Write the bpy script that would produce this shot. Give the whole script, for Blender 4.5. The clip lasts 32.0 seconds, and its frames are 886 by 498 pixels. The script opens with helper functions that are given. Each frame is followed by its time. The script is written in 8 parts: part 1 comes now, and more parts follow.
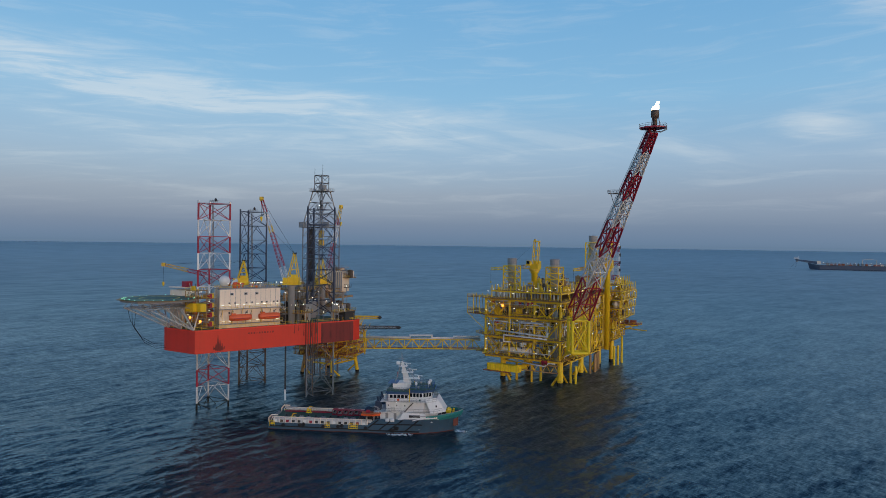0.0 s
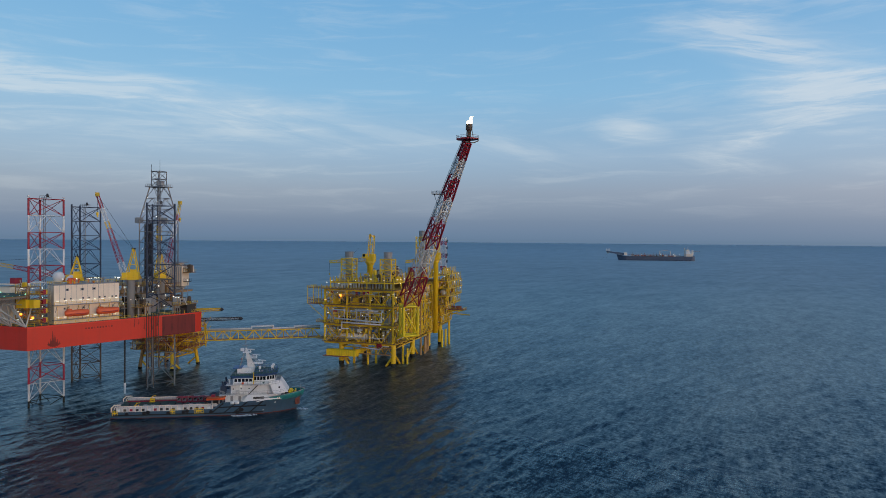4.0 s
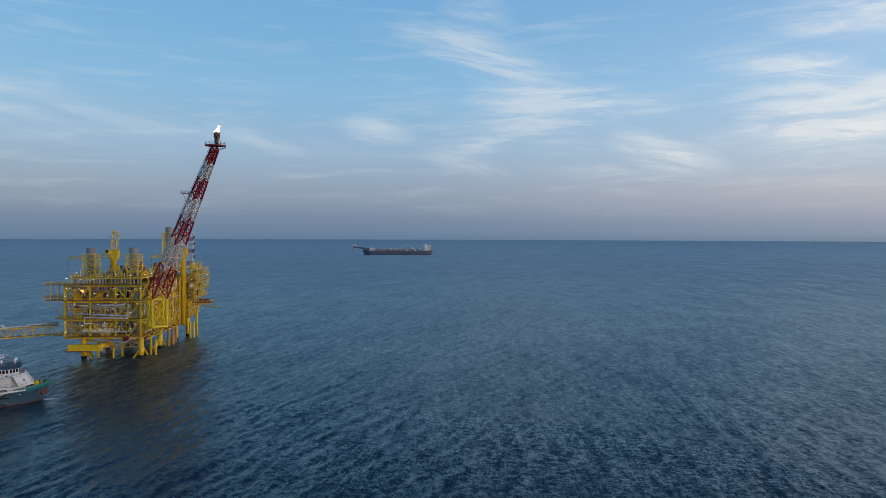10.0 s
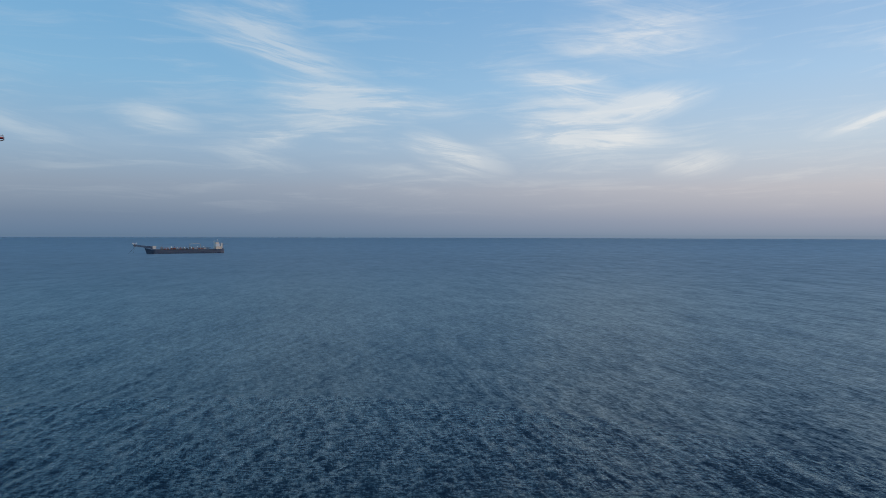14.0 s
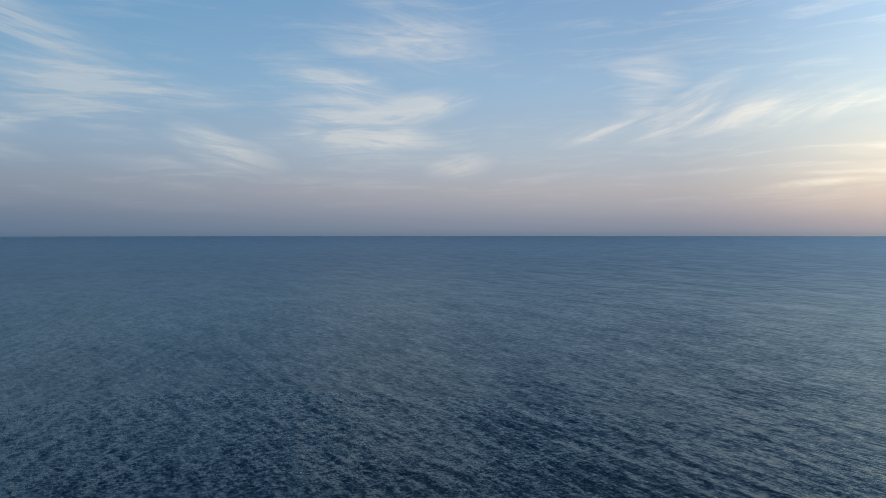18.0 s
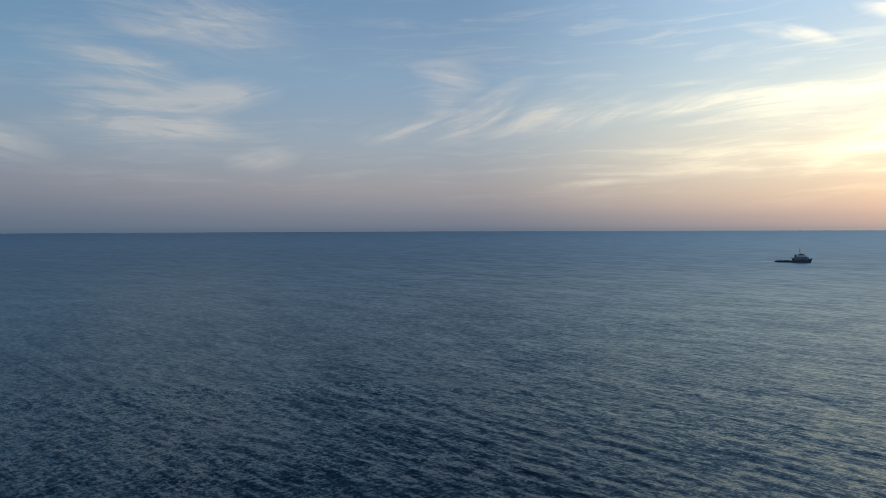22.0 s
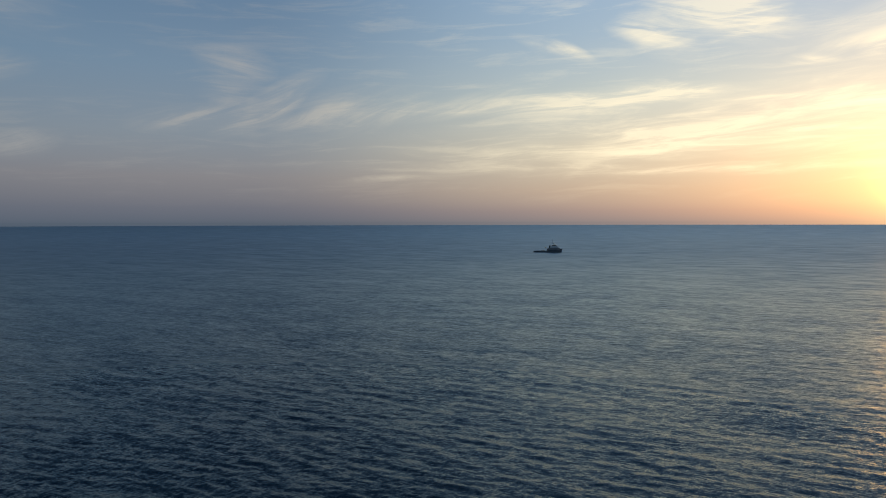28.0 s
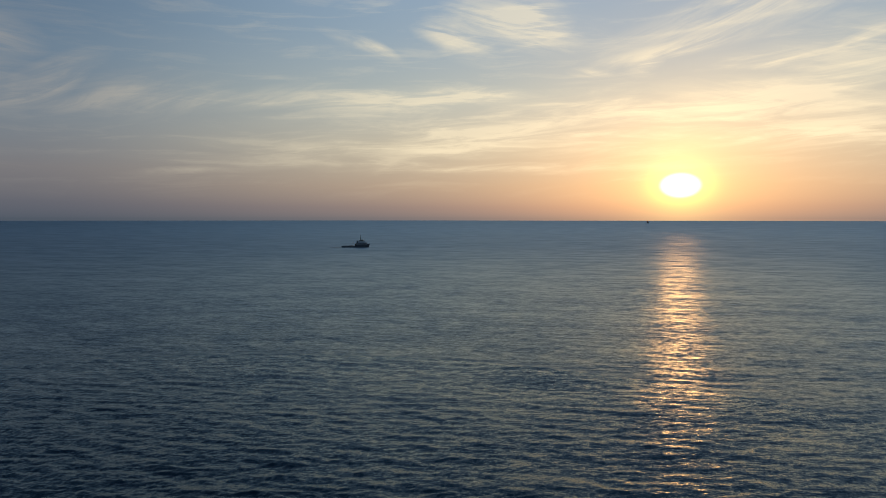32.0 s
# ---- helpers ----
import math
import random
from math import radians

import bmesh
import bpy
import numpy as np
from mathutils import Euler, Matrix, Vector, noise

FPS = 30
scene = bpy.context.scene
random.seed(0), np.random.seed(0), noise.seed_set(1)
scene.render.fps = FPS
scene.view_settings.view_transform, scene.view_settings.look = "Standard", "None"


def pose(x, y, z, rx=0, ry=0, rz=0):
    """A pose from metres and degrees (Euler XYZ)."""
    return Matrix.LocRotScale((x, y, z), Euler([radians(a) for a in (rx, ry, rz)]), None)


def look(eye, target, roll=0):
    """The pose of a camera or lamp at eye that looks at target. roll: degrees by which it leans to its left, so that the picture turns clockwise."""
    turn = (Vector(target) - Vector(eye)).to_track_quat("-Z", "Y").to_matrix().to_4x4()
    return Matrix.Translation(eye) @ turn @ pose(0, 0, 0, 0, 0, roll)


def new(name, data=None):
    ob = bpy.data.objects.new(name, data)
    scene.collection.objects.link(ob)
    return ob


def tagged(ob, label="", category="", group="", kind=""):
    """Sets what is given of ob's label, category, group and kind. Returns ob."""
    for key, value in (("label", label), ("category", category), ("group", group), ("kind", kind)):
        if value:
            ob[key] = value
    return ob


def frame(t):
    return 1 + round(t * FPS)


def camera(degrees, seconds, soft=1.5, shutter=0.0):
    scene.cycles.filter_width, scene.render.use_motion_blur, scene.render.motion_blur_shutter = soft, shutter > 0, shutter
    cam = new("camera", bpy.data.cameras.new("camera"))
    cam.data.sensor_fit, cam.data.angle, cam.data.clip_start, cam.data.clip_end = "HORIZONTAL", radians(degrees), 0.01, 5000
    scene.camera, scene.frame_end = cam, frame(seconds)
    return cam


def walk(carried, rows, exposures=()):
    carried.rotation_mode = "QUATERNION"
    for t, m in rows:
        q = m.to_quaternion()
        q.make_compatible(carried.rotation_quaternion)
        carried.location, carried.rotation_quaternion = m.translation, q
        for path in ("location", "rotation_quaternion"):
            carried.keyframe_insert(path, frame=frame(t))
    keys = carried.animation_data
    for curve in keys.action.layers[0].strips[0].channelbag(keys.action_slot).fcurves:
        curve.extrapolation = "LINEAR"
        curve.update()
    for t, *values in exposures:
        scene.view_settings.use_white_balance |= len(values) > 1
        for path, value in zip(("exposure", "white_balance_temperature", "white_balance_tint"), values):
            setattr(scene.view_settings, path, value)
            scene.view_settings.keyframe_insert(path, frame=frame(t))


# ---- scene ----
EXPOSURES = [(0, 0.0), (12, 0.0), (15, -0.12), (18, -0.32), (20, -0.53), (23, -0.76), (26, -0.97), (28, -1.20), (32, -1.52)]
# seconds, x, y, z, heading clockwise from +y, pitch, roll
CAMERA_ROWS = [
    (0, -0.00, 0.00, 62.00, -0.000, -0.504, 0.738),
    (0.5, 0.03, -3.27, 62.01, 1.655, -0.552, 0.721),
    (1, -0.01, -6.42, 62.02, 3.356, -0.600, 0.697),
    (1.5, 0.08, -9.70, 62.03, 5.124, -0.635, 0.664),
    (2, 0.10, -13.01, 62.02, 6.868, -0.669, 0.631),
    (2.5, -0.15, -16.43, 62.02, 8.666, -0.703, 0.587),
    (3, -0.34, -19.82, 62.01, 10.490, -0.747, 0.538),
    (3.5, -0.67, -23.12, 62.00, 12.303, -0.803, 0.498),
    (5.5, -3.00, -37.09, 61.61, 19.778, -0.861, 0.359),
    (6, -3.74, -40.66, 61.59, 21.596, -0.868, 0.343),
    (6.5, -4.92, -44.25, 61.57, 23.430, -0.879, 0.344),
    (7, -6.28, -47.78, 61.55, 25.159, -0.896, 0.339),
    (7.5, -7.74, -51.41, 61.54, 26.853, -0.935, 0.315),
    (8, -9.26, -55.18, 61.53, 28.553, -0.981, 0.277),
    (8.5, -10.90, -59.01, 61.52, 30.227, -0.993, 0.242),
    (9, -12.56, -62.88, 61.51, 31.971, -1.025, 0.227),
    (9.5, -14.34, -66.62, 61.48, 33.966, -1.029, 0.218),
    (10, -16.26, -70.02, 61.47, 36.200, -1.056, 0.188),
    (10.5, -18.39, -73.07, 61.45, 38.518, -1.096, 0.149),
    (11, -20.60, -75.72, 61.44, 40.873, -1.115, 0.141),
    (11.5, -22.83, -78.22, 61.42, 43.102, -1.125, 0.152),
    (12, -25.19, -80.58, 61.41, 45.214, -1.126, 0.163),
    (12.5, -27.74, -82.79, 61.41, 47.360, -1.144, 0.166),
    (13, -30.29, -84.88, 61.41, 49.603, -1.191, 0.146),
    (13.5, -32.91, -86.86, 61.41, 51.919, -1.209, 0.135),
    (14, -35.63, -88.71, 61.41, 54.180, -1.229, 0.145),
    (14.5, -38.52, -90.37, 61.41, 56.520, -1.227, 0.160),
    (16.5, -51.59, -95.32, 61.40, 66.519, -1.303, 0.135),
    (17, -54.68, -96.51, 61.40, 69.313, -1.334, 0.084),
    (17.5, -57.76, -97.59, 61.40, 71.844, -1.383, 0.019),
    (18, -60.86, -98.54, 61.40, 73.959, -1.392, -0.024),
    (18.5, -64.00, -99.38, 61.40, 76.351, -1.482, -0.056),
    (19, -67.17, -100.09, 61.40, 78.491, -1.562, -0.091),
    (19.5, -70.37, -100.67, 61.40, 80.594, -1.571, -0.120),
    (20, -73.59, -101.14, 61.40, 83.143, -1.622, -0.149),
    (20.5, -76.82, -101.48, 61.40, 85.256, -1.698, -0.155),
    (21, -80.10, -101.75, 61.40, 87.191, -1.740, -0.168),
    (21.5, -83.46, -102.05, 61.40, 89.003, -1.770, -0.190),
    (22, -86.91, -102.37, 61.39, 91.005, -1.795, -0.214),
    (22.5, -90.42, -102.67, 61.39, 93.017, -1.824, -0.222),
    (23, -93.96, -102.94, 61.38, 94.815, -1.893, -0.213),
    (23.5, -97.53, -103.16, 61.38, 96.458, -1.957, -0.238),
    (24, -101.10, -103.32, 61.37, 97.967, -1.974, -0.253),
    (24.5, -104.66, -103.42, 61.36, 98.652, -1.997, -0.250),
    (25, -108.24, -103.49, 61.36, 99.718, -2.037, -0.242),
    (25.5, -111.85, -103.54, 61.35, 101.037, -2.125, -0.231),
    (27.5, -127.58, -105.25, 61.22, 107.460, -2.278, -0.157),
    (28, -131.05, -104.85, 61.21, 109.306, -2.358, -0.140),
    (28.5, -134.39, -104.18, 61.21, 111.034, -2.392, -0.121),
    (29, -137.65, -103.37, 61.20, 112.929, -2.412, -0.098),
    (29.5, -140.82, -102.36, 61.20, 115.005, -2.457, -0.068),
    (30, -143.90, -101.18, 61.19, 117.095, -2.543, -0.050),
    (30.5, -146.91, -99.86, 61.19, 119.303, -2.605, -0.042),
    (31, -149.83, -98.40, 61.19, 121.521, -2.676, -0.035),
    (31.5, -152.65, -96.79, 61.19, 123.831, -2.733, -0.011),
    (32, -155.39, -95.05, 61.19, 126.197, -2.764, 0.020),
]
cam = camera(69.159, 32.0, soft=0.5)


def flown(row):
    t, x, y, z, yaw, pitch, roll = row
    a, b = radians(yaw), radians(pitch)
    ahead = Vector((math.sin(a) * math.cos(b), math.cos(a) * math.cos(b), math.sin(b)))
    eye = Vector((x, y, z))
    return t, look(eye, eye + ahead * 100, roll)


walk(cam, [flown(r) for r in CAMERA_ROWS], exposures=EXPOSURES)

# ---- light: hazy sunset sky, low sun ----
SUN_AZ, SUN_EL = 146.4, 2.72
SUN_DIR = Vector((math.sin(radians(SUN_AZ)) * math.cos(radians(SUN_EL)), math.cos(radians(SUN_AZ)) * math.cos(radians(SUN_EL)), math.sin(radians(SUN_EL))))


def lin(r, g, b, gain=1.0):
    f = lambda c: gain * (c / 12.92 if c <= 0.04045 else ((c + 0.055) / 1.055) ** 2.4)
    return (f(r / 255), f(g / 255), f(b / 255), 1.0)


class Nodes:
    """Short hand for node trees."""

    def __init__(self, tree):
        self.t = tree
        tree.nodes.clear()

    def add(self, kind):
        return self.t.nodes.new(kind)

    def span(self, value, a, b, top=1.0):
        n = self.add("ShaderNodeMapRange")
        n.interpolation_type = "SMOOTHSTEP"
        self.put(value, n.inputs[0])
        n.inputs[1].default_value, n.inputs[2].default_value, n.inputs[4].default_value = a, b, top
        return n.outputs[0]

    def put(self, value, socket):
        if isinstance(value, bpy.types.NodeSocket):
            self.t.links.new(value, socket)
        elif value is not None:
            socket.default_value = value

    def math(self, op, a, b=None, clamp=False):
        n = self.add("ShaderNodeMath")
        n.operation, n.use_clamp = op, clamp
        self.put(a, n.inputs[0])
        self.put(b, n.inputs[1])
        return n.outputs[0]

    def vmath(self, op, a, b=None):
        n = self.add("ShaderNodeVectorMath")
        n.operation = op
        self.put(a, n.inputs[0])
        self.put(b, n.inputs[1])
        return n.outputs["Value"] if op in ("DOT_PRODUCT", "LENGTH") else n.outputs[0]

    def mix(self, fac, a, b, blend="MIX"):
        n = self.add("ShaderNodeMix")
        n.data_type, n.blend_type = "RGBA", blend
        self.put(fac, n.inputs[0])
        self.put(a, n.inputs[6])
        self.put(b, n.inputs[7])
        return n.outputs[2]

    def ramp(self, fac, stops, ease="LINEAR"):
        n = self.add("ShaderNodeValToRGB")
        n.color_ramp.interpolation = ease
        el = n.color_ramp.elements
        while len(el) < len(stops):
            el.new(0.5)
        for e, (p, c) in zip(el, stops):
            e.position, e.color = p, c if len(c) == 4 else (*c, 1)
        self.put(fac, n.inputs[0])
        return n.outputs[0]

    def noise(self, vec, scale, detail=4, rough=0.5, distort=0.0):
        n = self.add("ShaderNodeTexNoise")
        self.put(vec, n.inputs["Vector"])
        n.inputs["Scale"].default_value, n.inputs["Detail"].default_value = scale, detail
        n.inputs["Roughness"].default_value, n.inputs["Distortion"].default_value = rough, distort
        return n.outputs[0]

    def mapping(self, vec, loc=(0, 0, 0), rot=(0, 0, 0), scale=(1, 1, 1)):
        n = self.add("ShaderNodeMapping")
        self.put(vec, n.inputs[0])
        n.inputs[1].default_value, n.inputs[2].default_value, n.inputs[3].default_value = loc, [radians(a) for a in rot], scale
        return n.outputs[0]


# thin cirrus, part by part of the sky: heading, height, half length, half thickness, tilt (degrees), density
CIRRUS_NORTH = [(-22, 12.4, 12.7, 0.71, -2, 0.43), (-19.5, 10.6, 15.1, 1.11, 0, 0.43), (-17.1, 11.9, 10.2, 0.6, -1, 0.32), (-3, 10.2, 8.8, 0.91, -6, 0.36), (15, 8.6, 9.3, 0.76, -6, 0.22), (-17, 8, 17.7, 2.77, -3, 0.14), (30.6, 9.4, 1.5, 0.6, -12, 0.35), (39, 18.7, 2.1, 1.31, -5, 0.45), (37.8, 16.6, 3.8, 0.81, -11, 0.5), (39, 15.1, 3, 0.65, -11, 0.45), (43, 13.8, 2.9, 1.11, -9, 0.45), (33.3, 17.1, 3.6, 0.4, -3, 0.3), (19.8, 8.4, 2.7, 0.6, -21, 0.22), (30.3, 9.3, 2, 0.5, -7, 0.35)]
CIRRUS_NORTH_EAST = [(47.4, 11.7, 5.5, 0.76, -2, 0.9), (45.1, 10.4, 4.0, 0.71, -2, 0.65), (40.0, 8.2, 1.6, 0.40, 2, 0.7), (41.5, 8.9, 4.4, 0.91, 0, 0.35), (37.9, 6.5, 2.8, 0.40, -11, 0.45), (54.1, 7.2, 2.3, 0.71, -33, 0.55), (50.0, 5.5, 3.7, 0.35, -4, 0.35), (59.3, 8.1, 1.7, 0.35, 3, 0.3), (63.9, 13.7, 3.5, 0.50, -2, 0.5), (66.6, 12.1, 3.5, 0.81, -15, 0.55), (71.8, 11.1, 3.1, 0.71, 9, 0.7), (66.6, 8.8, 3.8, 0.81, -1, 0.9), (66.5, 7.9, 5.1, 0.71, -3, 0.4), (54.9, 7.0, 3.3, 0.65, -16, 0.6), (63.7, 10.9, 2.8, 0.60, 2, 0.35)]
CIRRUS_EAST = [(69.2, 16.3, 3.7, 0.60, -4, 0.45), (71.2, 17.2, 4.5, 1.51, -12, 0.4), (72.0, 11.0, 1.4, 0.45, 2, 0.8), (72.6, 15.8, 5.0, 0.91, -4, 0.3), (75.7, 6.2, 2.0, 0.40, 10, 0.35), (91.8, 13.1, 1.8, 0.65, -7, 0.6), (88.6, 8.9, 3.2, 0.50, 9, 0.75), (94.2, 10.1, 3.1, 0.55, 28, 0.85), (97.7, 9.2, 2.5, 0.30, 13, 0.7), (90.7, 10.9, 1.6, 0.40, 5, 0.35), (75.6, 6.0, 2.0, 0.50, 10, 0.3), (102.8, 9.9, 3.5, 0.91, 8, 0.35), (109.3, 10.0, 4.9, 0.45, 8, 0.3)]
CIRRUS_SOUTH_EAST = [(118.7, 14.8, 2.4, 0.30, -18, 0.45), (127.3, 15.1, 2.3, 0.65, -28, 0.5), (119.6, 10.3, 7.8, 0.40, 1, 0.6), (126.0, 9.4, 9.5, 0.50, 4, 0.4), (130.4, 7.8, 5.1, 0.71, 3, 0.7), (127.1, 7.2, 8.3, 0.45, -1, 0.4), (105.6, 3.9, 3.7, 0.15, 3, 0.5), (121.2, 4.6, 14.3, 0.30, -1, 0.35), (123.6, 6.1, 11.9, 0.40, -1, 0.4), (131.9, 16.0, 3.6, 0.91, -15, 0.45), (133.9, 16.8, 1.9, 0.86, 1, 0.9), (132.9, 16.9, 4.0, 1.11, -10, 0.4), (120.3, 14.6, 1.3, 0.20, -24, 0.45), (125.7, 15.4, 1.8, 0.35, -18, 0.4), (128.2, 5.9, 11.1, 0.40, 1, 0.3)]
CIRRUS_SUNSET = [(145.5, 13.8, 4.0, 0.30, 8, 0.5), (152.4, 12.5, 3.4, 0.50, 1, 0.65), (157.4, 10.5, 3.0, 0.71, 5, 0.8), (159.0, 13.0, 1.4, 0.35, 20, 0.55), (143.4, 12.7, 0.9, 0.30, 5, 0.7), (139.0, 12.4, 1.2, 0.20, -6, 0.5), (128.5, 10.8, 3.5, 0.30, -2, 0.6), (124.0, 10.2, 6.0, 0.40, 3, 0.4), (132.7, 7.9, 4.2, 0.20, 6, 0.7), (140.4, 7.0, 3.5, 0.20, -2, 0.6), (141.5, 9.5, 4.6, 0.30, 0, 0.5), (149.9, 8.4, 10.6, 0.81, -2, 0.7), (154.4, 9.7, 6.2, 0.60, -6, 0.6), (155.5, 6.1, 5.1, 0.40, -1, 0.6), (129.4, 4.4, 7.5, 0.25, -1, 0.35)]
CIRRUS_REST = [(-38, 13.5, 9, 1.2, 0, 0.7), (152, 16.5, 8, 1.0, 12, 0.5), (168, 12.0, 9, 1.2, -5, 0.6), (172, 7.0, 14, 0.6, 2, 0.5), (-60, 11, 14, 1.0, 3, 0.5)]
CIRRUS = CIRRUS_NORTH + CIRRUS_NORTH_EAST + CIRRUS_EAST + CIRRUS_SOUTH_EAST + CIRRUS_SUNSET + CIRRUS_REST


def build_sky():
    world = bpy.data.worlds.new("hazy_sunset")
    scene.world = world
    world.use_nodes = True
    n = Nodes(world.node_tree)
    d = n.add("ShaderNodeTexCoord").outputs["Generated"]
    sep = n.add("ShaderNodeSeparateXYZ")
    n.put(d, sep.inputs[0])
    x, y, z = sep.outputs
    el = n.math("MAXIMUM", z, 0.0)
    e = n.math("POWER", el, 0.5)          # 0.1 = 0.6 deg, 0.3 = 5 deg, 0.45 = 12 deg, 0.6 = 21 deg
    # ramps of sky colour against height, away from, beside and towards the sun
    away = n.ramp(e, [(0.0, lin(101, 129, 160)), (0.17, lin(109, 137, 170)), (0.27, lin(131, 154, 186)), (0.36, lin(138, 172, 209)), (0.47, lin(124, 178, 222)), (0.6, lin(104, 166, 218)), (0.66, lin(68, 118, 176)), (0.75, lin(42, 82, 136)), (1.0, lin(36, 72, 128))])
    side = n.ramp(e, [(0.0, lin(112, 130, 152, 1.32)), (0.15, lin(130, 141, 162, 1.43)), (0.26, lin(158, 161, 176, 1.43)), (0.36, lin(160, 177, 198, 1.38)), (0.47, lin(148, 181, 216, 1.25)), (0.58, lin(132, 173, 219, 1.1)), (0.64, lin(100, 140, 190)), (0.74, lin(54, 90, 144)), (1.0, lin(34, 68, 122))])
    near = n.ramp(e, [(0.0, lin(124, 130, 140, 2.2)), (0.13, lin(148, 142, 146, 2.3)), (0.22, lin(178, 166, 156, 2.4)), (0.33, lin(192, 188, 174, 2.6)), (0.43, lin(178, 191, 192, 2.6)), (0.52, lin(150, 176, 198, 2.6)), (0.62, lin(132, 164, 198, 2.75)), (0.8, lin(94, 138, 188, 2.2)), (1.0, lin(60, 110, 176))])
    hx, hy = math.sin(radians(SUN_AZ)), math.cos(radians(SUN_AZ))
    flat = n.add("ShaderNodeCombineXYZ")
    n.put(x, flat.inputs[0])
    n.put(y, flat.inputs[1])
    unit = n.vmath("NORMALIZE", flat.outputs[0])
    az = n.vmath("DOT_PRODUCT", unit, (hx, hy, 0))
    f1 = n.span(az, -0.60, 0.64)
    f2 = n.span(az, 0.58, 1.0)
    base = n.mix(f2, n.mix(f1, away, side), near)
    # thin cirrus: wisps on a flat layer high above, gathered where the sky shows them
    zz = n.math("ADD", el, 0.10)
    px, py = n.math("DIVIDE", x, zz), n.math("DIVIDE", y, zz)
    plane = n.add("ShaderNodeCombineXYZ")
    n.put(px, plane.inputs[0])
    n.put(py, plane.inputs[1])
    where = n.add("ShaderNodeCombineXYZ")
    n.put(n.math("MULTIPLY", n.math("ARCTAN2", x, y), 180 / math.pi), where.inputs[0])
    n.put(n.math("MULTIPLY", n.math("ARCSINE", z), 180 / math.pi), where.inputs[1])
    bent = n.add("ShaderNodeTexNoise")
    n.put(n.mapping(where.outputs[0], scale=(0.5, 1.0, 1)), bent.inputs["Vector"])
    bent.inputs["Scale"].default_value, bent.inputs["Detail"].default_value = 0.16, 2
    shift = n.vmath("MULTIPLY", n.vmath("SUBTRACT", bent.outputs["Color"], (0.5, 0.5, 0.5)), (3.6, 1.3, 0.0))
    spot = n.vmath("MULTIPLY", n.vmath("ADD", where.outputs[0], shift), (1, 1, 0))
    gather = [None, None, None]
    for az0, el0, long, thick, tilt, dense in CIRRUS:
        m = n.add("ShaderNodeMapping")
        m.vector_type = "TEXTURE"
        n.put(spot, m.inputs[0])
        m.inputs[1].default_value, m.inputs[2].default_value, m.inputs[3].default_value = (az0, el0, 0), (0, 0, radians(tilt)), (long * 1.9, thick * 2.6, 1)
        g = n.add("ShaderNodeTexGradient")
        g.gradient_type = "SPHERICAL"
        n.put(m.outputs[0], g.inputs[0])
        g = n.math("MULTIPLY", g.outputs["Fac"], dense * 1.7)
        lie = 0 if tilt > 5 else 1 if tilt < -4 else 2
        gather[lie] = g if gather[lie] is None else n.math("ADD", gather[lie], g)
    streak = n.noise(n.mapping(plane.outputs[0], (3.1, 1.7, 0), (0, 0, 24), (0.34, 1.15, 1)), 1.5, 8, 0.6, 0.7)
    cover, wisp = None, None
    for lie, (turned, dense) in enumerate(((-20, 1.15), (12, 1.15), (-2, 1.05))):
        grain = n.noise(n.mapping(n.mapping(spot, rot=(0, 0, turned)), (7.3 * lie, 2.1, 0), scale=(0.11, 1.0, 1)), 0.95, 8, 0.64, 0.5)
        wisp = n.math("ADD", n.math("MULTIPLY", streak, 0.25), n.math("MULTIPLY", grain, 0.75))
        thin = n.ramp(wisp, [(0.38, (0.16, 0.16, 0.16)), (0.62, (1, 1, 1))], "EASE")
        c = n.math("MULTIPLY", n.math("MULTIPLY", gather[lie], thin), dense)
        cover = c if cover is None else n.math("ADD", cover, c, True)
    veil = n.math("MULTIPLY", n.ramp(wisp, [(0.48, (0, 0, 0)), (0.68, (1, 1, 1))], "EASE"), 0.20)
    fade = n.ramp(e, [(0.15, (0, 0, 0)), (0.30, (1, 1, 1)), (0.75, (0.9, 0.9, 0.9)), (1.0, (0.5, 0.5, 0.5))])
    cover = n.math("MULTIPLY", n.math("ADD", n.math("MULTIPLY", cover, 0.60), veil), fade, True)
    lit = n.mix(f2, n.mix(f1, lin(200, 214, 230), lin(222, 221, 222, 1.3)), lin(246, 236, 208, 2.9))
    sky = n.mix(cover, base, lit)
    # the glow and the veiled disc of the sun
    to_sun = n.math("MAXIMUM", n.vmath("DOT_PRODUCT", d, tuple(SUN_DIR)), 0.0)
    for power, colour, gain in ((24, (1.0, 0.84, 0.60, 1), 0.20), (300, (1.0, 0.76, 0.26, 1), 0.66), (1100, (1.0, 0.82, 0.20, 1), 1.05)):
        g = n.math("MULTIPLY", n.math("POWER", to_sun, power), gain)
        sky = n.mix(g, sky, colour, "ADD")
    off = n.vmath("MULTIPLY", n.vmath("SUBTRACT", where.outputs[0], (SUN_AZ, SUN_EL, 0)), (1, 1.6, 0))
    away_by = n.vmath("LENGTH", off)
    sky = n.mix(n.math("POWER", n.span(away_by, 5.0, 0.6), 2.4), sky, (2.0, 1.5, 0.06, 1), "ADD")
    sky = n.mix(n.span(away_by, 1.85, 1.25), sky, (2.0, 2.0, 3.0, 1), "ADD")
    sky = n.vmath("MULTIPLY", sky, (1.025, 1.0, 0.96))
    air = n.add("ShaderNodeTexSky")
    air.sky_type, air.sun_disc, air.sun_elevation, air.sun_rotation, air.dust_density = "NISHITA", False, radians(SUN_EL), radians(SUN_AZ), 2.0
    bg, bg2, out = n.add("ShaderNodeBackground"), n.add("ShaderNodeBackground"), n.add("ShaderNodeOutputWorld")
    n.put(sky, bg.inputs[0])
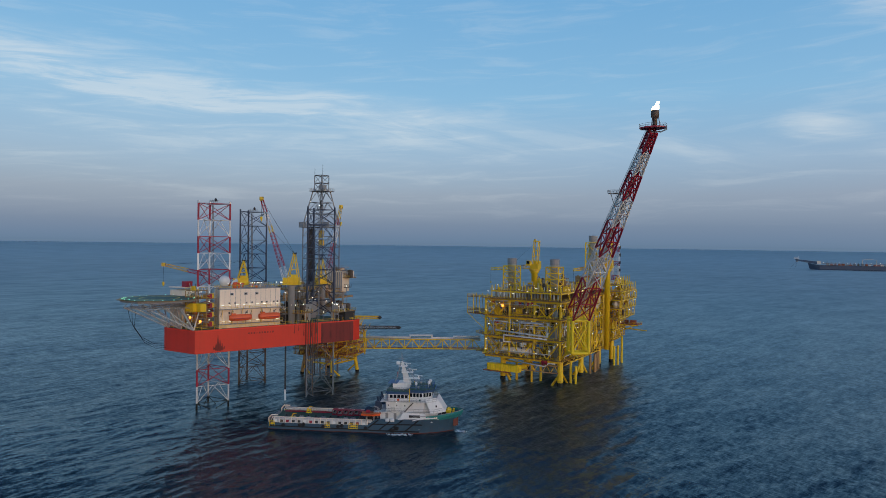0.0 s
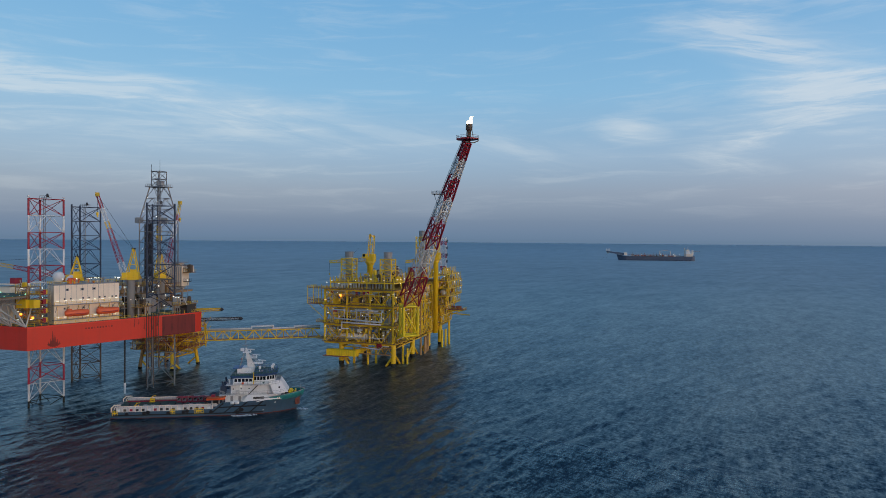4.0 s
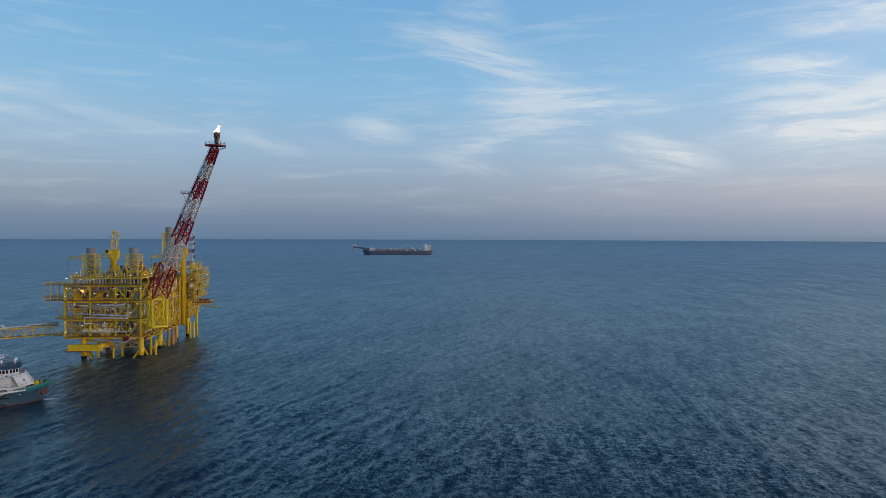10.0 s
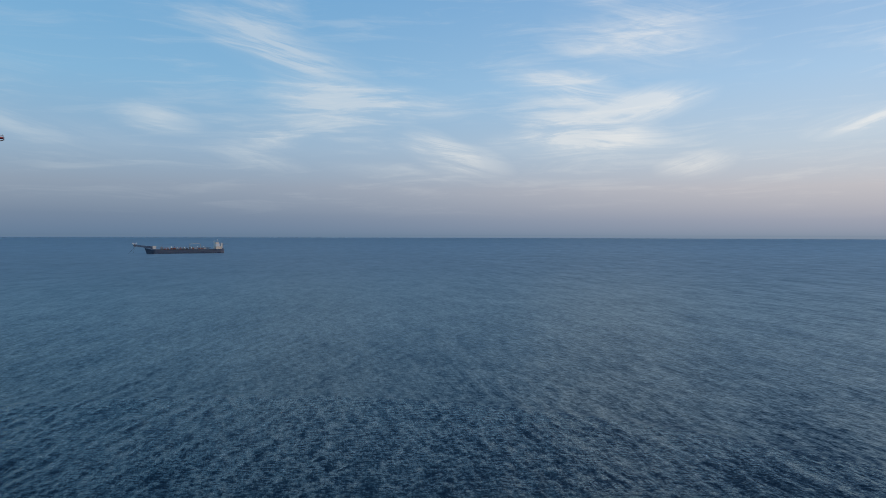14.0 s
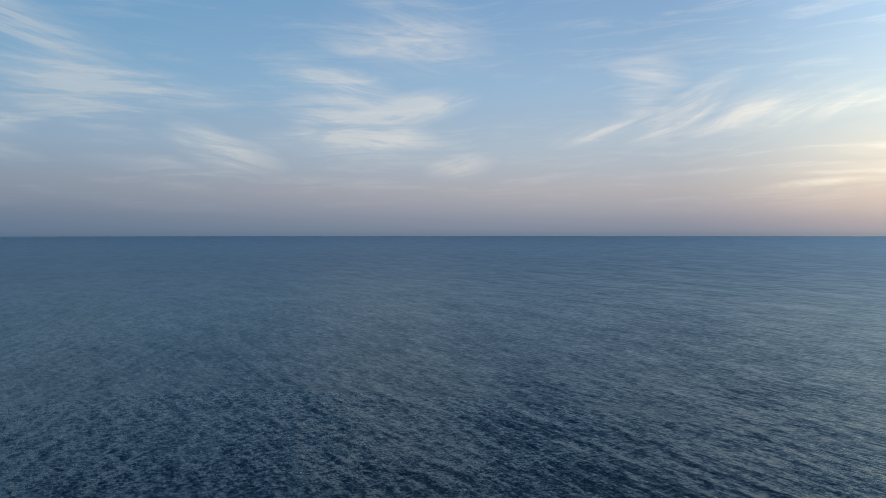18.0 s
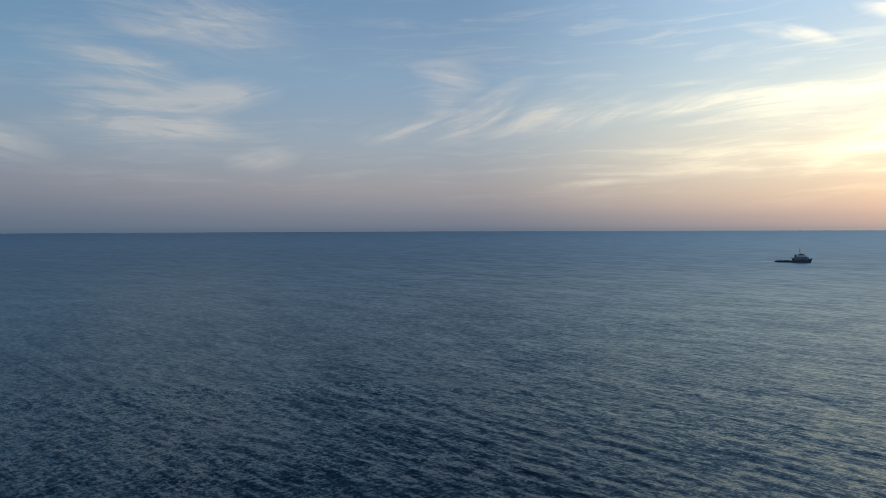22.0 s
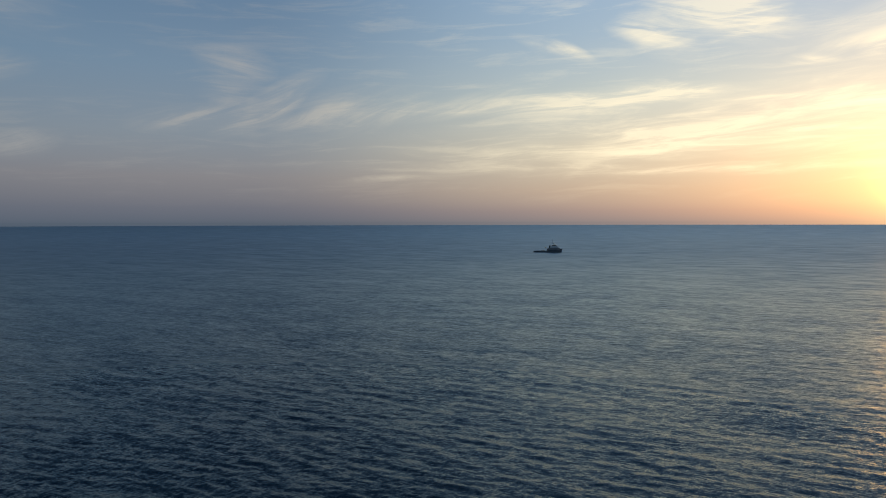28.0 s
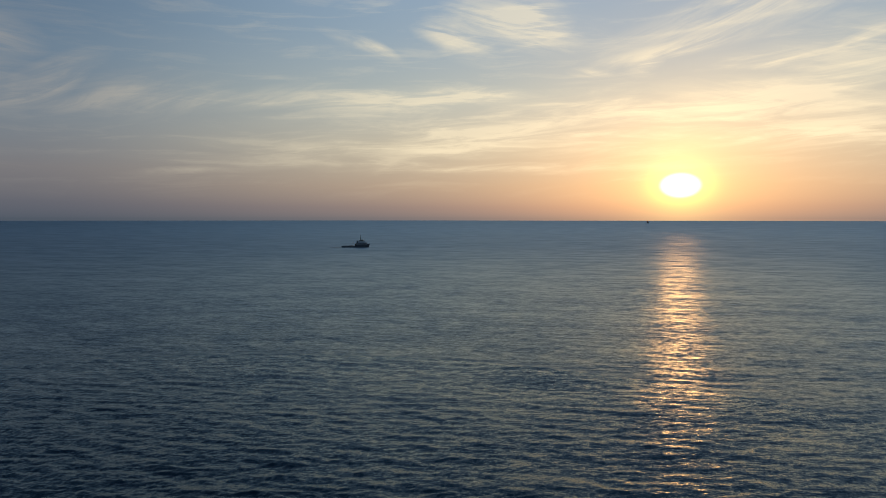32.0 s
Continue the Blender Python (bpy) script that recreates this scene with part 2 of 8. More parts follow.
    bg.inputs[1].default_value = SKY_GAIN
    n.put(air.outputs[0], bg2.inputs[0])
    bg2.inputs[1].default_value = 0.05
    both = n.add("ShaderNodeAddShader")
    n.put(bg.outputs[0], both.inputs[0])
    n.put(bg2.outputs[0], both.inputs[1])
    n.put(both.outputs[0], out.inputs[0])


SKY_GAIN = 0.92
build_sky()
sun_data = bpy.data.lights.new("sun", "SUN")
sun_data.energy, sun_data.angle, sun_data.color = 0.34, radians(2.5), (1.0, 0.41, 0.13)
sun = new("sun", sun_data)
sun.matrix_world = look(SUN_DIR * 500, (0, 0, 0))

# ---- materials ----
MATS = {}


def paint(name, rgb, rough=0.5, metal=0.0, grime=(0.10, 0.06, 0.035), amount=0.35, size=1.6, streak=True, bump=0.15, vary=0.10):
    """Weathered paint: two scales of wear, run-down streaks, slight difference from piece to piece."""
    if name in MATS:
        return MATS[name]
    m = bpy.data.materials.new(name)
    m.use_nodes = True
    n = Nodes(m.node_tree)
    pos = n.add("ShaderNodeNewGeometry").outputs["Position"]
    big = n.noise(pos, 0.35 / size, 5, 0.6)
    fine = n.noise(pos, 5.0 / size, 4, 0.65)
    runs = n.noise(n.mapping(pos, scale=(1, 1, 0.09)), 1.9 / size, 4, 0.6) if streak else fine
    wear = n.math("MULTIPLY", n.ramp(runs, [(0.47, (0, 0, 0)), (0.75, (1, 1, 1))]), n.ramp(big, [(0.35, (0.15, 0.15, 0.15)), (0.65, (1, 1, 1))]))
    wear = n.math("MULTIPLY", n.math("ADD", wear, n.math("MULTIPLY", n.ramp(fine, [(0.5, (0, 0, 0)), (0.8, (1, 1, 1))]), 0.35)), amount, True)
    info = n.add("ShaderNodeObjectInfo").outputs["Random"]
    shade = n.math("ADD", n.math("MULTIPLY", info, vary * 2), 1 - vary)
    tint = n.vmath("SCALE", (*rgb,), None)
    sc = tint.node
    n.put(shade, sc.inputs["Scale"])
    tone = n.mix(n.math("MULTIPLY", big, 0.35), tint, tuple(c * 0.62 for c in rgb) + (1,))
    col = n.mix(wear, tone, (*grime, 1))
    b = n.add("ShaderNodeBsdfPrincipled")
    n.put(col, b.inputs["Base Color"])
    n.put(n.math("ADD", n.math("MULTIPLY", wear, 0.35), rough), b.inputs["Roughness"])
    b.inputs["Metallic"].default_value = metal
    bp = n.add("ShaderNodeBump")
    bp.inputs["Strength"].default_value, bp.inputs["Distance"].default_value = bump, 0.05
    n.put(fine, bp.inputs["Height"])
    n.put(bp.outputs[0], b.inputs["Normal"])
    n.put(b.outputs[0], n.add("ShaderNodeOutputMaterial").inputs[0])
    MATS[name] = m
    return m


def glow(name, rgb, strength):
    m = bpy.data.materials.new(name)
    m.use_nodes = True
    n = Nodes(m.node_tree)
    e = n.add("ShaderNodeEmission")
    e.inputs[0].default_value, e.inputs[1].default_value = (*rgb, 1), strength
    n.put(e.outputs[0], n.add("ShaderNodeOutputMaterial").inputs[0])
    MATS[name] = m
    return m


YELLOW = paint("yellow_paint", (0.96, 0.63, 0.02), 0.45, amount=0.22)
YELLOW_GREEN = paint("fresh_yellow_paint", (0.97, 0.70, 0.02), 0.45, amount=0.2)
OCHRE = paint("ochre_rail_paint", (0.86, 0.54, 0.04), 0.55, amount=0.4)
TAN = paint("rusty_tan_steel", (0.46, 0.27, 0.11), 0.6, amount=0.5)
RED_HULL = paint("red_hull_paint", (0.82, 0.050, 0.022), 0.5, amount=0.22, size=3.0, bump=0.1)
DARK_RED = paint("dark_red_paint", (0.40, 0.022, 0.045), 0.5, amount=0.25)
WHITE = paint("white_paint", (0.84, 0.83, 0.79), 0.45, amount=0.22)
CREAM = paint("cream_paint", (0.95, 0.80, 0.62), 0.5, amount=0.18, size=2.5)
NAVY = paint("dark_blue_steel_paint", (0.030, 0.050, 0.090), 0.5, amount=0.25)
STEEL = paint("dull_grey_steel", (0.26, 0.26, 0.26), 0.5, metal=0.3, amount=0.3)
PIPE = paint("galvanised_pipe", (0.62, 0.62, 0.60), 0.4, metal=0.2, amount=0.2)
DARK = paint("dark_machinery", (0.045, 0.042, 0.04), 0.6, amount=0.35)
BROWN = paint("brown_oily_machinery", (0.12, 0.085, 0.055), 0.6, amount=0.4)
GREY = paint("grey_paint", (0.33, 0.33, 0.32), 0.5, amount=0.3)
GREEN_DECK = paint("green_deck_paint", (0.025, 0.10, 0.075), 0.6, amount=0.3, streak=False)
ORANGE = paint("orange_boat_shell", (0.85, 0.14, 0.04), 0.35, amount=0.12)
ORANGE_DECK = paint("faded_red_oxide", (0.36, 0.11, 0.05), 0.6, amount=0.4)
SHIP_BLUE = paint("ship_side_blue", (0.050, 0.110, 0.165), 0.42, amount=0.45, size=2.2)
TEAL = paint("teal_bow_paint", (0.03, 0.26, 0.24), 0.42, amount=0.2)
BOOT = paint("red_boot_topping", (0.14, 0.03, 0.02), 0.6, amount=0.5)
BLACK = paint("black_rubber", (0.014, 0.014, 0.015), 0.75, amount=0.2, grime=(0.06, 0.05, 0.04))
BLUE = paint("blue_paint", (0.045, 0.12, 0.28), 0.45, amount=0.2)
GRATING = paint("steel_grating", (0.36, 0.21, 0.08), 0.7, amount=0.35, streak=False)
MARINE = paint("marine_growth", (0.022, 0.024, 0.016), 0.85, amount=0.5, grime=(0.05, 0.04, 0.02))
TANKER_HULL = paint("far_hull_dark", (0.09, 0.125, 0.18), 0.6, amount=0.25, size=6)
FAR_GREY = paint("far_vessel_grey", (0.17, 0.18, 0.19), 0.6, amount=0.3, size=4)
LAMP_WHITE = glow("flood_lamp_white", (1.0, 0.90, 0.70), 3.2)
STRIP_LIGHT = glow("strip_light_tube", (1.0, 0.9, 0.7), 2.2)
LAMP_ORANGE = glow("sodium_lamp", (1.0, 0.36, 0.04), 2.6)
LAMP_GREEN = glow("green_deck_edge_lamp", (0.35, 1.0, 0.65), 4.0)
FLAME = glow("flare_flame", (1.0, 0.74, 0.38), 7.0)


def window_glass():
    m = bpy.data.materials.new("dark_window_glass")
    m.use_nodes = True
    n = Nodes(m.node_tree)
    b = n.add("ShaderNodeBsdfPrincipled")
    b.inputs["Base Color"].default_value, b.inputs["Roughness"].default_value = (0.012, 0.016, 0.02, 1), 0.06
    n.put(b.outputs[0], n.add("ShaderNodeOutputMaterial").inputs[0])
    return m


GLASS = window_glass()
FOAM = paint("sea_foam", (0.50, 0.56, 0.60), 0.8, amount=0.1, streak=False)
RUSTY_WHITE = paint("rust_streaked_white", (0.68, 0.66, 0.62), 0.5, amount=0.75, size=0.8)
OLD_STAIN = paint("old_rust_stain", (0.26, 0.028, 0.018), 0.65, amount=0.7, size=1.2, grime=(0.05, 0.03, 0.02))
STERN_RED = paint("darker_red_plating", (0.20, 0.022, 0.018), 0.6, amount=0.85, size=2.6, grime=(0.03, 0.025, 0.02))


# waves per metre, crest stretch, crest heading, slope, detail, cross slope, and the distances over which they pass from shape into gloss
SEA_SLOPES = [(0.012, 0.5, 48, 0.08, 1, 0.4, 3000, 9000), (0.03, 0.42, 40, 0.14, 1, 0.5, 2500, 6000), (0.08, 0.36, 50, 0.18, 1, 0.5, 900, 3000), (0.20, 0.34, 42, 0.22, 1, 0.5, 500, 1500), (0.50, 0.32, 52, 0.38, 1, 0.5, 350, 1000), (0.54, 0.34, 126, 0.20, 1, 0.4, 350, 1000), (1.25, 0.34, 44, 0.41, 1, 0.5, 260, 700), (1.35, 0.36, 120, 0.28, 1, 0.4, 260, 700), (3.0, 0.40, 58, 0.38, 1, 0.6, 170, 420), (3.1, 0.40, 128, 0.30, 1, 0.6, 170, 420)]
SEA_STEEP, SEA_LEAN = 0.0027, 0.05
SEA_MID = (-95.0, -45.0, 0.0)


def sea_water():
    m = bpy.data.materials.new("sea_water")
    m.use_nodes = True
    n = Nodes(m.node_tree)
    pos = n.add("ShaderNodeNewGeometry").outputs["Position"]
    # slopes of the wind waves from long swell down to ripples, straight as a tilted normal; crests run north-east
    geo = n.add("ShaderNodeNewGeometry")
    out = n.vmath("MULTIPLY", n.vmath("SUBTRACT", pos, SEA_MID), (1, 1, 0))
    far = n.vmath("LENGTH", out)

    def slope(size, stretch, crest, gain, detail, cross, near, past):
        turned = n.mapping(pos, rot=(0, 0, -crest))
        t = n.add("ShaderNodeTexNoise")
        n.put(n.mapping(turned, scale=(stretch, 1, 0.001)), t.inputs["Vector"])
        t.inputs["Scale"].default_value, t.inputs["Detail"].default_value, t.inputs["Roughness"].default_value, t.inputs["Distortion"].default_value = size, detail, 0.5, 0.2
        c = n.add("ShaderNodeSeparateXYZ")
        n.put(n.vmath("SUBTRACT", t.outputs["Color"], (0.5, 0.5, 0.5)), c.inputs[0])
        main, side = n.add("ShaderNodeVectorMath"), n.add("ShaderNodeVectorMath")
        a = radians(crest + 90)
        for v, f, s in ((main, gain, c.outputs[0]), (side, gain * cross, c.outputs[1])):
            v.operation = "SCALE"
            v.inputs[0].default_value = (math.cos(a) * f, math.sin(a) * f, 0) if v is main else (-math.sin(a) * f, math.cos(a) * f, 0)
            n.put(s, v.inputs["Scale"])
        fade = n.add("ShaderNodeVectorMath")
        fade.operation = "SCALE"
        n.put(n.vmath("ADD", main.outputs[0], side.outputs[0]), fade.inputs[0])
        n.put(n.math("SUBTRACT", 1.0, n.span(far, near, past)), fade.inputs["Scale"])
        return fade.outputs[0]

    tilt = None
    for row in SEA_SLOPES:
        s = slope(*row)
        tilt = s if tilt is None else n.vmath("ADD", tilt, s)
    # far off, only the near faces of the waves stand clear of the crests before them
    lean = n.add("ShaderNodeVectorMath")
    lean.operation = "SCALE"
    n.put(n.vmath("NORMALIZE", out), lean.inputs[0])
    n.put(n.span(far, 700.0, 3200.0, -SEA_LEAN), lean.inputs["Scale"])
    tilt = n.vmath("ADD", tilt, lean.outputs[0])
    bp = n.add("ShaderNodeVectorMath")
    bp.operation = "NORMALIZE"
    n.put(n.vmath("ADD", geo.outputs["Normal"], tilt), bp.inputs[0])
    drift = n.noise(n.mapping(pos, rot=(0, 0, 30), scale=(0.4, 1, 1)), 0.006, 4, 0.55, 0.4)
    col = n.mix(n.ramp(drift, [(0.35, (0, 0, 0)), (0.68, (1, 1, 1))]), (0.0028, 0.017, 0.0285, 1), (0.0042, 0.0255, 0.0375, 1))
    # upwelling blue below, sky mirrored in the facets above; steep facets keep the mirror below its flat-water strength
    body, gloss = n.add("ShaderNodeBsdfDiffuse"), n.add("ShaderNodeBsdfGlossy")
    n.put(col, body.inputs["Color"])
    gloss.inputs["Color"].default_value = (0.82, 0.95, 0.98, 1)
    n.put(n.math("ADD", n.math("ADD", n.span(far, 120.0, 450.0, 0.08), n.span(far, 350.0, 1500.0, 0.15)), 0.24), gloss.inputs["Roughness"])
    fr = n.add("ShaderNodeFresnel")
    fr.inputs["IOR"].default_value = 1.333
    for sock in (gloss.inputs["Normal"], fr.inputs["Normal"]):
        n.put(bp.outputs[0], sock)
    both = n.add("ShaderNodeMixShader")
    mirror = n.math("DIVIDE", n.math("MULTIPLY", fr.outputs[0], 1.25), n.math("ADD", n.math("MULTIPLY", fr.outputs[0], 1.35), 1.0))
    # mirror share grows past 700 m, brightening far water in place of haze
    n.put(n.math("MULTIPLY", mirror, n.math("ADD", n.span(far, 700.0, 3600.0, 0.3), 1.0), True), both.inputs[0])
    n.put(body.outputs[0], both.inputs[1])
    n.put(gloss.outputs[0], both.inputs[2])
    n.put(both.outputs[0], n.add("ShaderNodeOutputMaterial").inputs[0])
    return m


SEA = sea_water()

# ---- building tools ----
SHARED = {}


class Geo:
    """Collects vertices and faces for one part."""

    def __init__(self):
        self.v, self.f = [], []

    def add(self, verts, faces):
        k = len(self.v)
        self.v += [tuple(p) for p in verts]
        self.f += [tuple(i + k for i in f) for f in faces]
        return self

    def box(self, c, s, rz=0.0, tilt=None):
        hx, hy, hz = s[0] / 2, s[1] / 2, s[2] / 2
        m = Matrix.Rotation(radians(rz), 3, "Z")
        if tilt:
            m = m @ Matrix.Rotation(radians(tilt), 3, "X")
        pts = [Vector(c) + m @ Vector((x, y, z)) for z in (-hz, hz) for x, y in ((-hx, -hy), (hx, -hy), (hx, hy), (-hx, hy))]
        return self.add(pts, [(3, 2, 1, 0), (4, 5, 6, 7), (0, 1, 5, 4), (1, 2, 6, 5), (2, 3, 7, 6), (3, 0, 4, 7)])

    def prism(self, poly, z0, z1):
        n = len(poly)
        pts = [(x, y, z0) for x, y in poly] + [(x, y, z1) for x, y in poly]
        return self.add(pts, [tuple(range(n - 1, -1, -1)), tuple(range(n, 2 * n))] + [(i, (i + 1) % n, n + (i + 1) % n, n + i) for i in range(n)])

    def rod(self, p, q, r, n=6, r2=None):
        p, q = Vector(p), Vector(q)
        m = (q - p).to_track_quat("Z", "Y").to_matrix()
        ring = [m @ Vector((math.cos(a), math.sin(a), 0)) for a in (2 * math.pi * (i + 0.5) / n for i in range(n))]
        r2 = r if r2 is None else r2
        pts = [p + c * r for c in ring] + [q + c * r2 for c in ring]
        return self.add(pts, [tuple(range(n - 1, -1, -1)), tuple(range(n, 2 * n))] + [(i, (i + 1) % n, n + (i + 1) % n, n + i) for i in range(n)])

    def path(self, pts, r, n=6):
        """One bent tube through the points, with mitred corners."""
        pts = [Vector(p) for p in pts]
        side, rings = None, []
        for i, p in enumerate(pts):
            d0 = (p - pts[i - 1]).normalized() if i else None
            d1 = (pts[i + 1] - p).normalized() if i + 1 < len(pts) else None
            t = ((d0 or d1) + (d1 or d0)).normalized()
            if side is None:
                side = t.orthogonal().normalized()
            side = (side - t * side.dot(t))
            side = side.normalized() if side.length > 1e-4 else t.orthogonal().normalized()
            up = t.cross(side)
            k = 1.0 / max(0.6, t.dot(d0 or d1))
            rings += [p + (side * math.cos(a) + up * math.sin(a)) * r * k for a in (2 * math.pi * j / n for j in range(n))]
        m = len(pts)
        faces = [(i * n + j, i * n + (j + 1) % n, (i + 1) * n + (j + 1) % n, (i + 1) * n + j) for i in range(m - 1) for j in range(n)]
        return self.add(rings, faces + [tuple(range(n - 1, -1, -1)), tuple(range((m - 1) * n, m * n))])

    def lathe(self, profile, c=(0, 0, 0), n=16, axis="Z"):
        """profile: (radius, height) pairs, from low to high."""
        pts, c = [], Vector(c)
        for r, h in profile:
            for i in range(n):
                a = 2 * math.pi * i / n
                v = Vector((r * math.cos(a), r * math.sin(a), h))
                if axis == "X":
                    v = Vector((v.z, v.x, v.y))
                elif axis == "Y":
                    v = Vector((v.y, v.z, v.x))
                pts.append(c + v)
        k = len(profile)
        faces = [(j * n + i, j * n + (i + 1) % n, (j + 1) * n + (i + 1) % n, (j + 1) * n + i) for j in range(k - 1) for i in range(n)]
        return self.add(pts, faces + [tuple(range(n - 1, -1, -1)), tuple(range((k - 1) * n, k * n))])

    def rail(self, pts, h=1.1, gap=2.2, r=0.045, closed=False):
        """Posts, top and middle rails along a line."""
        pts = [Vector(p) for p in pts]
        if closed:
            pts = pts + pts[:1]
        for a, b in zip(pts, pts[1:]):
            k = max(1, round((b - a).length / gap))
            for i in range(k + 1):
                p = a.lerp(b, i / k)
                self.rod(p, p + Vector((0, 0, h)), r, 4)
            for f in (0.5, 1.0):
                self.rod(a + Vector((0, 0, h * f)), b + Vector((0, 0, h * f)), r, 4)
        return self

    def mesh(self, name, mat, smooth=False):
        me = bpy.data.meshes.new(name)
        me.from_pydata(self.v, [], self.f)
        me.materials.append(mat)
        if smooth:
            me.shade_smooth()
        return me


def thing(name, m, label, category, group="", kind=""):
    ob = new(name)
    ob.matrix_world = m
    ob.empty_display_size = 0.5
    return tagged(ob, label, category, group, kind)


def part(name, geo, mat, parent, label="", smooth=False):
    ob = new(name, geo.mesh(name, mat, smooth))
    ob.parent = parent
    if label:
        ob["label"] = label
    return ob


def solo(name, geo, mat, m, label, category, group="", kind="", smooth=False):
    ob = new(name, geo.mesh(name, mat, smooth))
    ob.matrix_world = m
    return tagged(ob, label, category, group, kind)


def unit(kind, mat, n=6):
    key = (kind, mat.name, n)
    if key not in SHARED:
        g = Geo()
        if kind == "tube":
            g.rod((0, 0, 0), (0, 0, 1), 1, n)
        else:
            g.box((0, 0, 0), (1, 1, 1))
        SHARED[key] = g.mesh(kind, mat, n > 7)
    return SHARED[key]


def strut(name, parent, p, q, r, mat, n=6):
    """One round bar from p to q, a part of its own."""
    p, q = Vector(p), Vector(q)
    d = q - p
    ob = new(name, unit("tube", mat, n))
    ob.parent = parent
    ob.matrix_basis = Matrix.LocRotScale(p, d.to_track_quat("Z", "Y"), (r, r, d.length))
    return ob


def block(name, parent, c, s, mat, rz=0.0, label=""):
    ob = new(name, unit("cube", mat))
    ob.parent = parent
    ob.matrix_basis = Matrix.LocRotScale(c, Euler((0, 0, radians(rz))), s)
    if label:
        ob["label"] = label
    return ob


def lamp(parent, p, mat=None, r=0.28):
    r *= 0.6
    key = ("lamp", (mat or LAMP_WHITE).name, r)
    if key not in SHARED:
        SHARED[key] = Geo().lathe([(r * 0.5, -r), (r, -r * 0.3), (r, r * 0.4), (r * 0.6, r)], n=8).mesh("floodlight", mat or LAMP_WHITE)
    ob = new("floodlight", SHARED[key])
    ob.parent = parent
    ob.matrix_basis = Matrix.Translation(p)
    return ob


def truss(parent, a, b, wa, wb, up, bays, r_chord, r_brace, mats, cross=False, chord_name="chord", brace_name="brace", taper=1.0):
    """A square lattice boom from a to b; wa and wb are widths; mats: one for every bay, in turn."""
    a, b, up = Vector(a), Vector(b), Vector(up)
    ax = (b - a).normalized()
    sx = ax.cross(up).normalized()
    sy = sx.cross(ax).normalized()
    rings = []
    for i in range(bays + 1):
        t = i / bays if taper == 1.0 else (1 - taper ** i) / (1 - taper ** bays)
        c, h = a.lerp(b, t), (wa + (wb - wa) * t) / 2
        rings.append([c + sx * h * i1 + sy * h * i2 for i1, i2 in ((-1, -1), (1, -1), (1, 1), (-1, 1))])
    for i in range(bays):
        m = mats[i % len(mats)]
        for k in range(4):
            strut(chord_name, parent, rings[i][k], rings[i + 1][k], r_chord, m)
            strut(brace_name, parent, rings[i + 1][k], rings[i + 1][(k + 1) % 4], r_brace, m, 5)
            lo, hi = (k, (k + 1) % 4) if i % 2 else ((k + 1) % 4, k)
            strut(brace_name, parent, rings[i][lo], rings[i + 1][hi], r_brace, m, 5)
            if cross:
                strut(brace_name, parent, rings[i][hi], rings[i + 1][lo], r_brace, m, 5)
    return rings


# ---- sea ----
def build_sea():
    rng = np.random.RandomState(4)
    cx, cy, flat, edge, rise = SEA_MID[0], SEA_MID[1], 2700.0, 4780.0, 42.5
    # rings closer together near the flight, spokes closer on the side of the rigs and the sunset
    r = 62.0 / np.tan(np.radians(np.linspace(38.0, math.degrees(math.atan(62.0 / flat)), 420)))
    r = np.concatenate([[12.0, 30.0, 50.0, 66.0], r, np.linspace(flat, edge, 15)[1:]])
    a = np.radians(np.concatenate([np.arange(-50.0, 180.0, 0.14), np.arange(180.0, 309.5, 1.0)]))
    rings, spokes = len(r), len(a)
    dr, da = np.gradient(r)[:, None], np.gradient(a)[None, :]
    R, A = np.meshgrid(r, a, indexing="ij")
    X, Y = cx + R * np.sin(A), cy + R * np.cos(A)
    Z = rise * np.clip((R - flat) / (edge - flat), 0, 1) ** 2
    PX, PY = X.copy(), Y.copy()
    waves = 84
    for k in range(waves):
        f = k / (waves - 1)
        length = 1.7 * 6.2 ** f * (0.95 + 0.1 * rng.rand())
        way, phase = radians(134) + rng.randn() * (0.62 - 0.25 * f), rng.rand() * 6.28
        kx, ky = math.cos(way) * 2 * math.pi / length, math.sin(way) * 2 * math.pi / length
        turn = np.maximum(np.abs(kx * np.sin(A) + ky * np.cos(A)) * dr, np.abs(kx * np.cos(A) - ky * np.sin(A)) * R * da)
        high = np.clip(2.2 - turn, 0, 1) * SEA_STEEP * (1.15 - 0.5 * f) * length
        th = PX * kx + PY * ky + phase
        Z += high * np.sin(th)
        c = high * np.cos(th)
        X += c * math.cos(way)
        Y += c * math.sin(way)
    verts = np.stack([X, Y, Z], -1).reshape(-1, 3)
    i, j = np.meshgrid(np.arange(rings - 1), np.arange(spokes), indexing="ij")
    k = (j + 1) % spokes
    quads = np.stack([i * spokes + j, i * spokes + k, (i + 1) * spokes + k, (i + 1) * spokes + j], -1).reshape(-1, 4)
    me = bpy.data.meshes.new("water")
    me.vertices.add(len(verts) + 1)
    me.vertices.foreach_set("co", np.concatenate([verts.ravel(), [cx, cy, 0.0]]))
    fan = np.stack([np.arange(spokes), (np.arange(spokes) + 1) % spokes, np.full(spokes, len(verts))], -1)[:, ::-1]
    loops = np.concatenate([quads.ravel(), fan.ravel()])
    me.loops.add(len(loops))
    me.loops.foreach_set("vertex_index", loops)
    starts = np.concatenate([np.arange(len(quads)) * 4, len(quads) * 4 + np.arange(len(fan)) * 3])
    me.polygons.add(len(starts))
    me.polygons.foreach_set("loop_start", starts)
    me.update(calc_edges=True)
    me.validate()
    me.shade_smooth()
    me.materials.append(SEA)
    tagged(new("water", me), "deep blue open sea with small wind waves reaching the horizon", "sea", kind="structure")


build_sea()

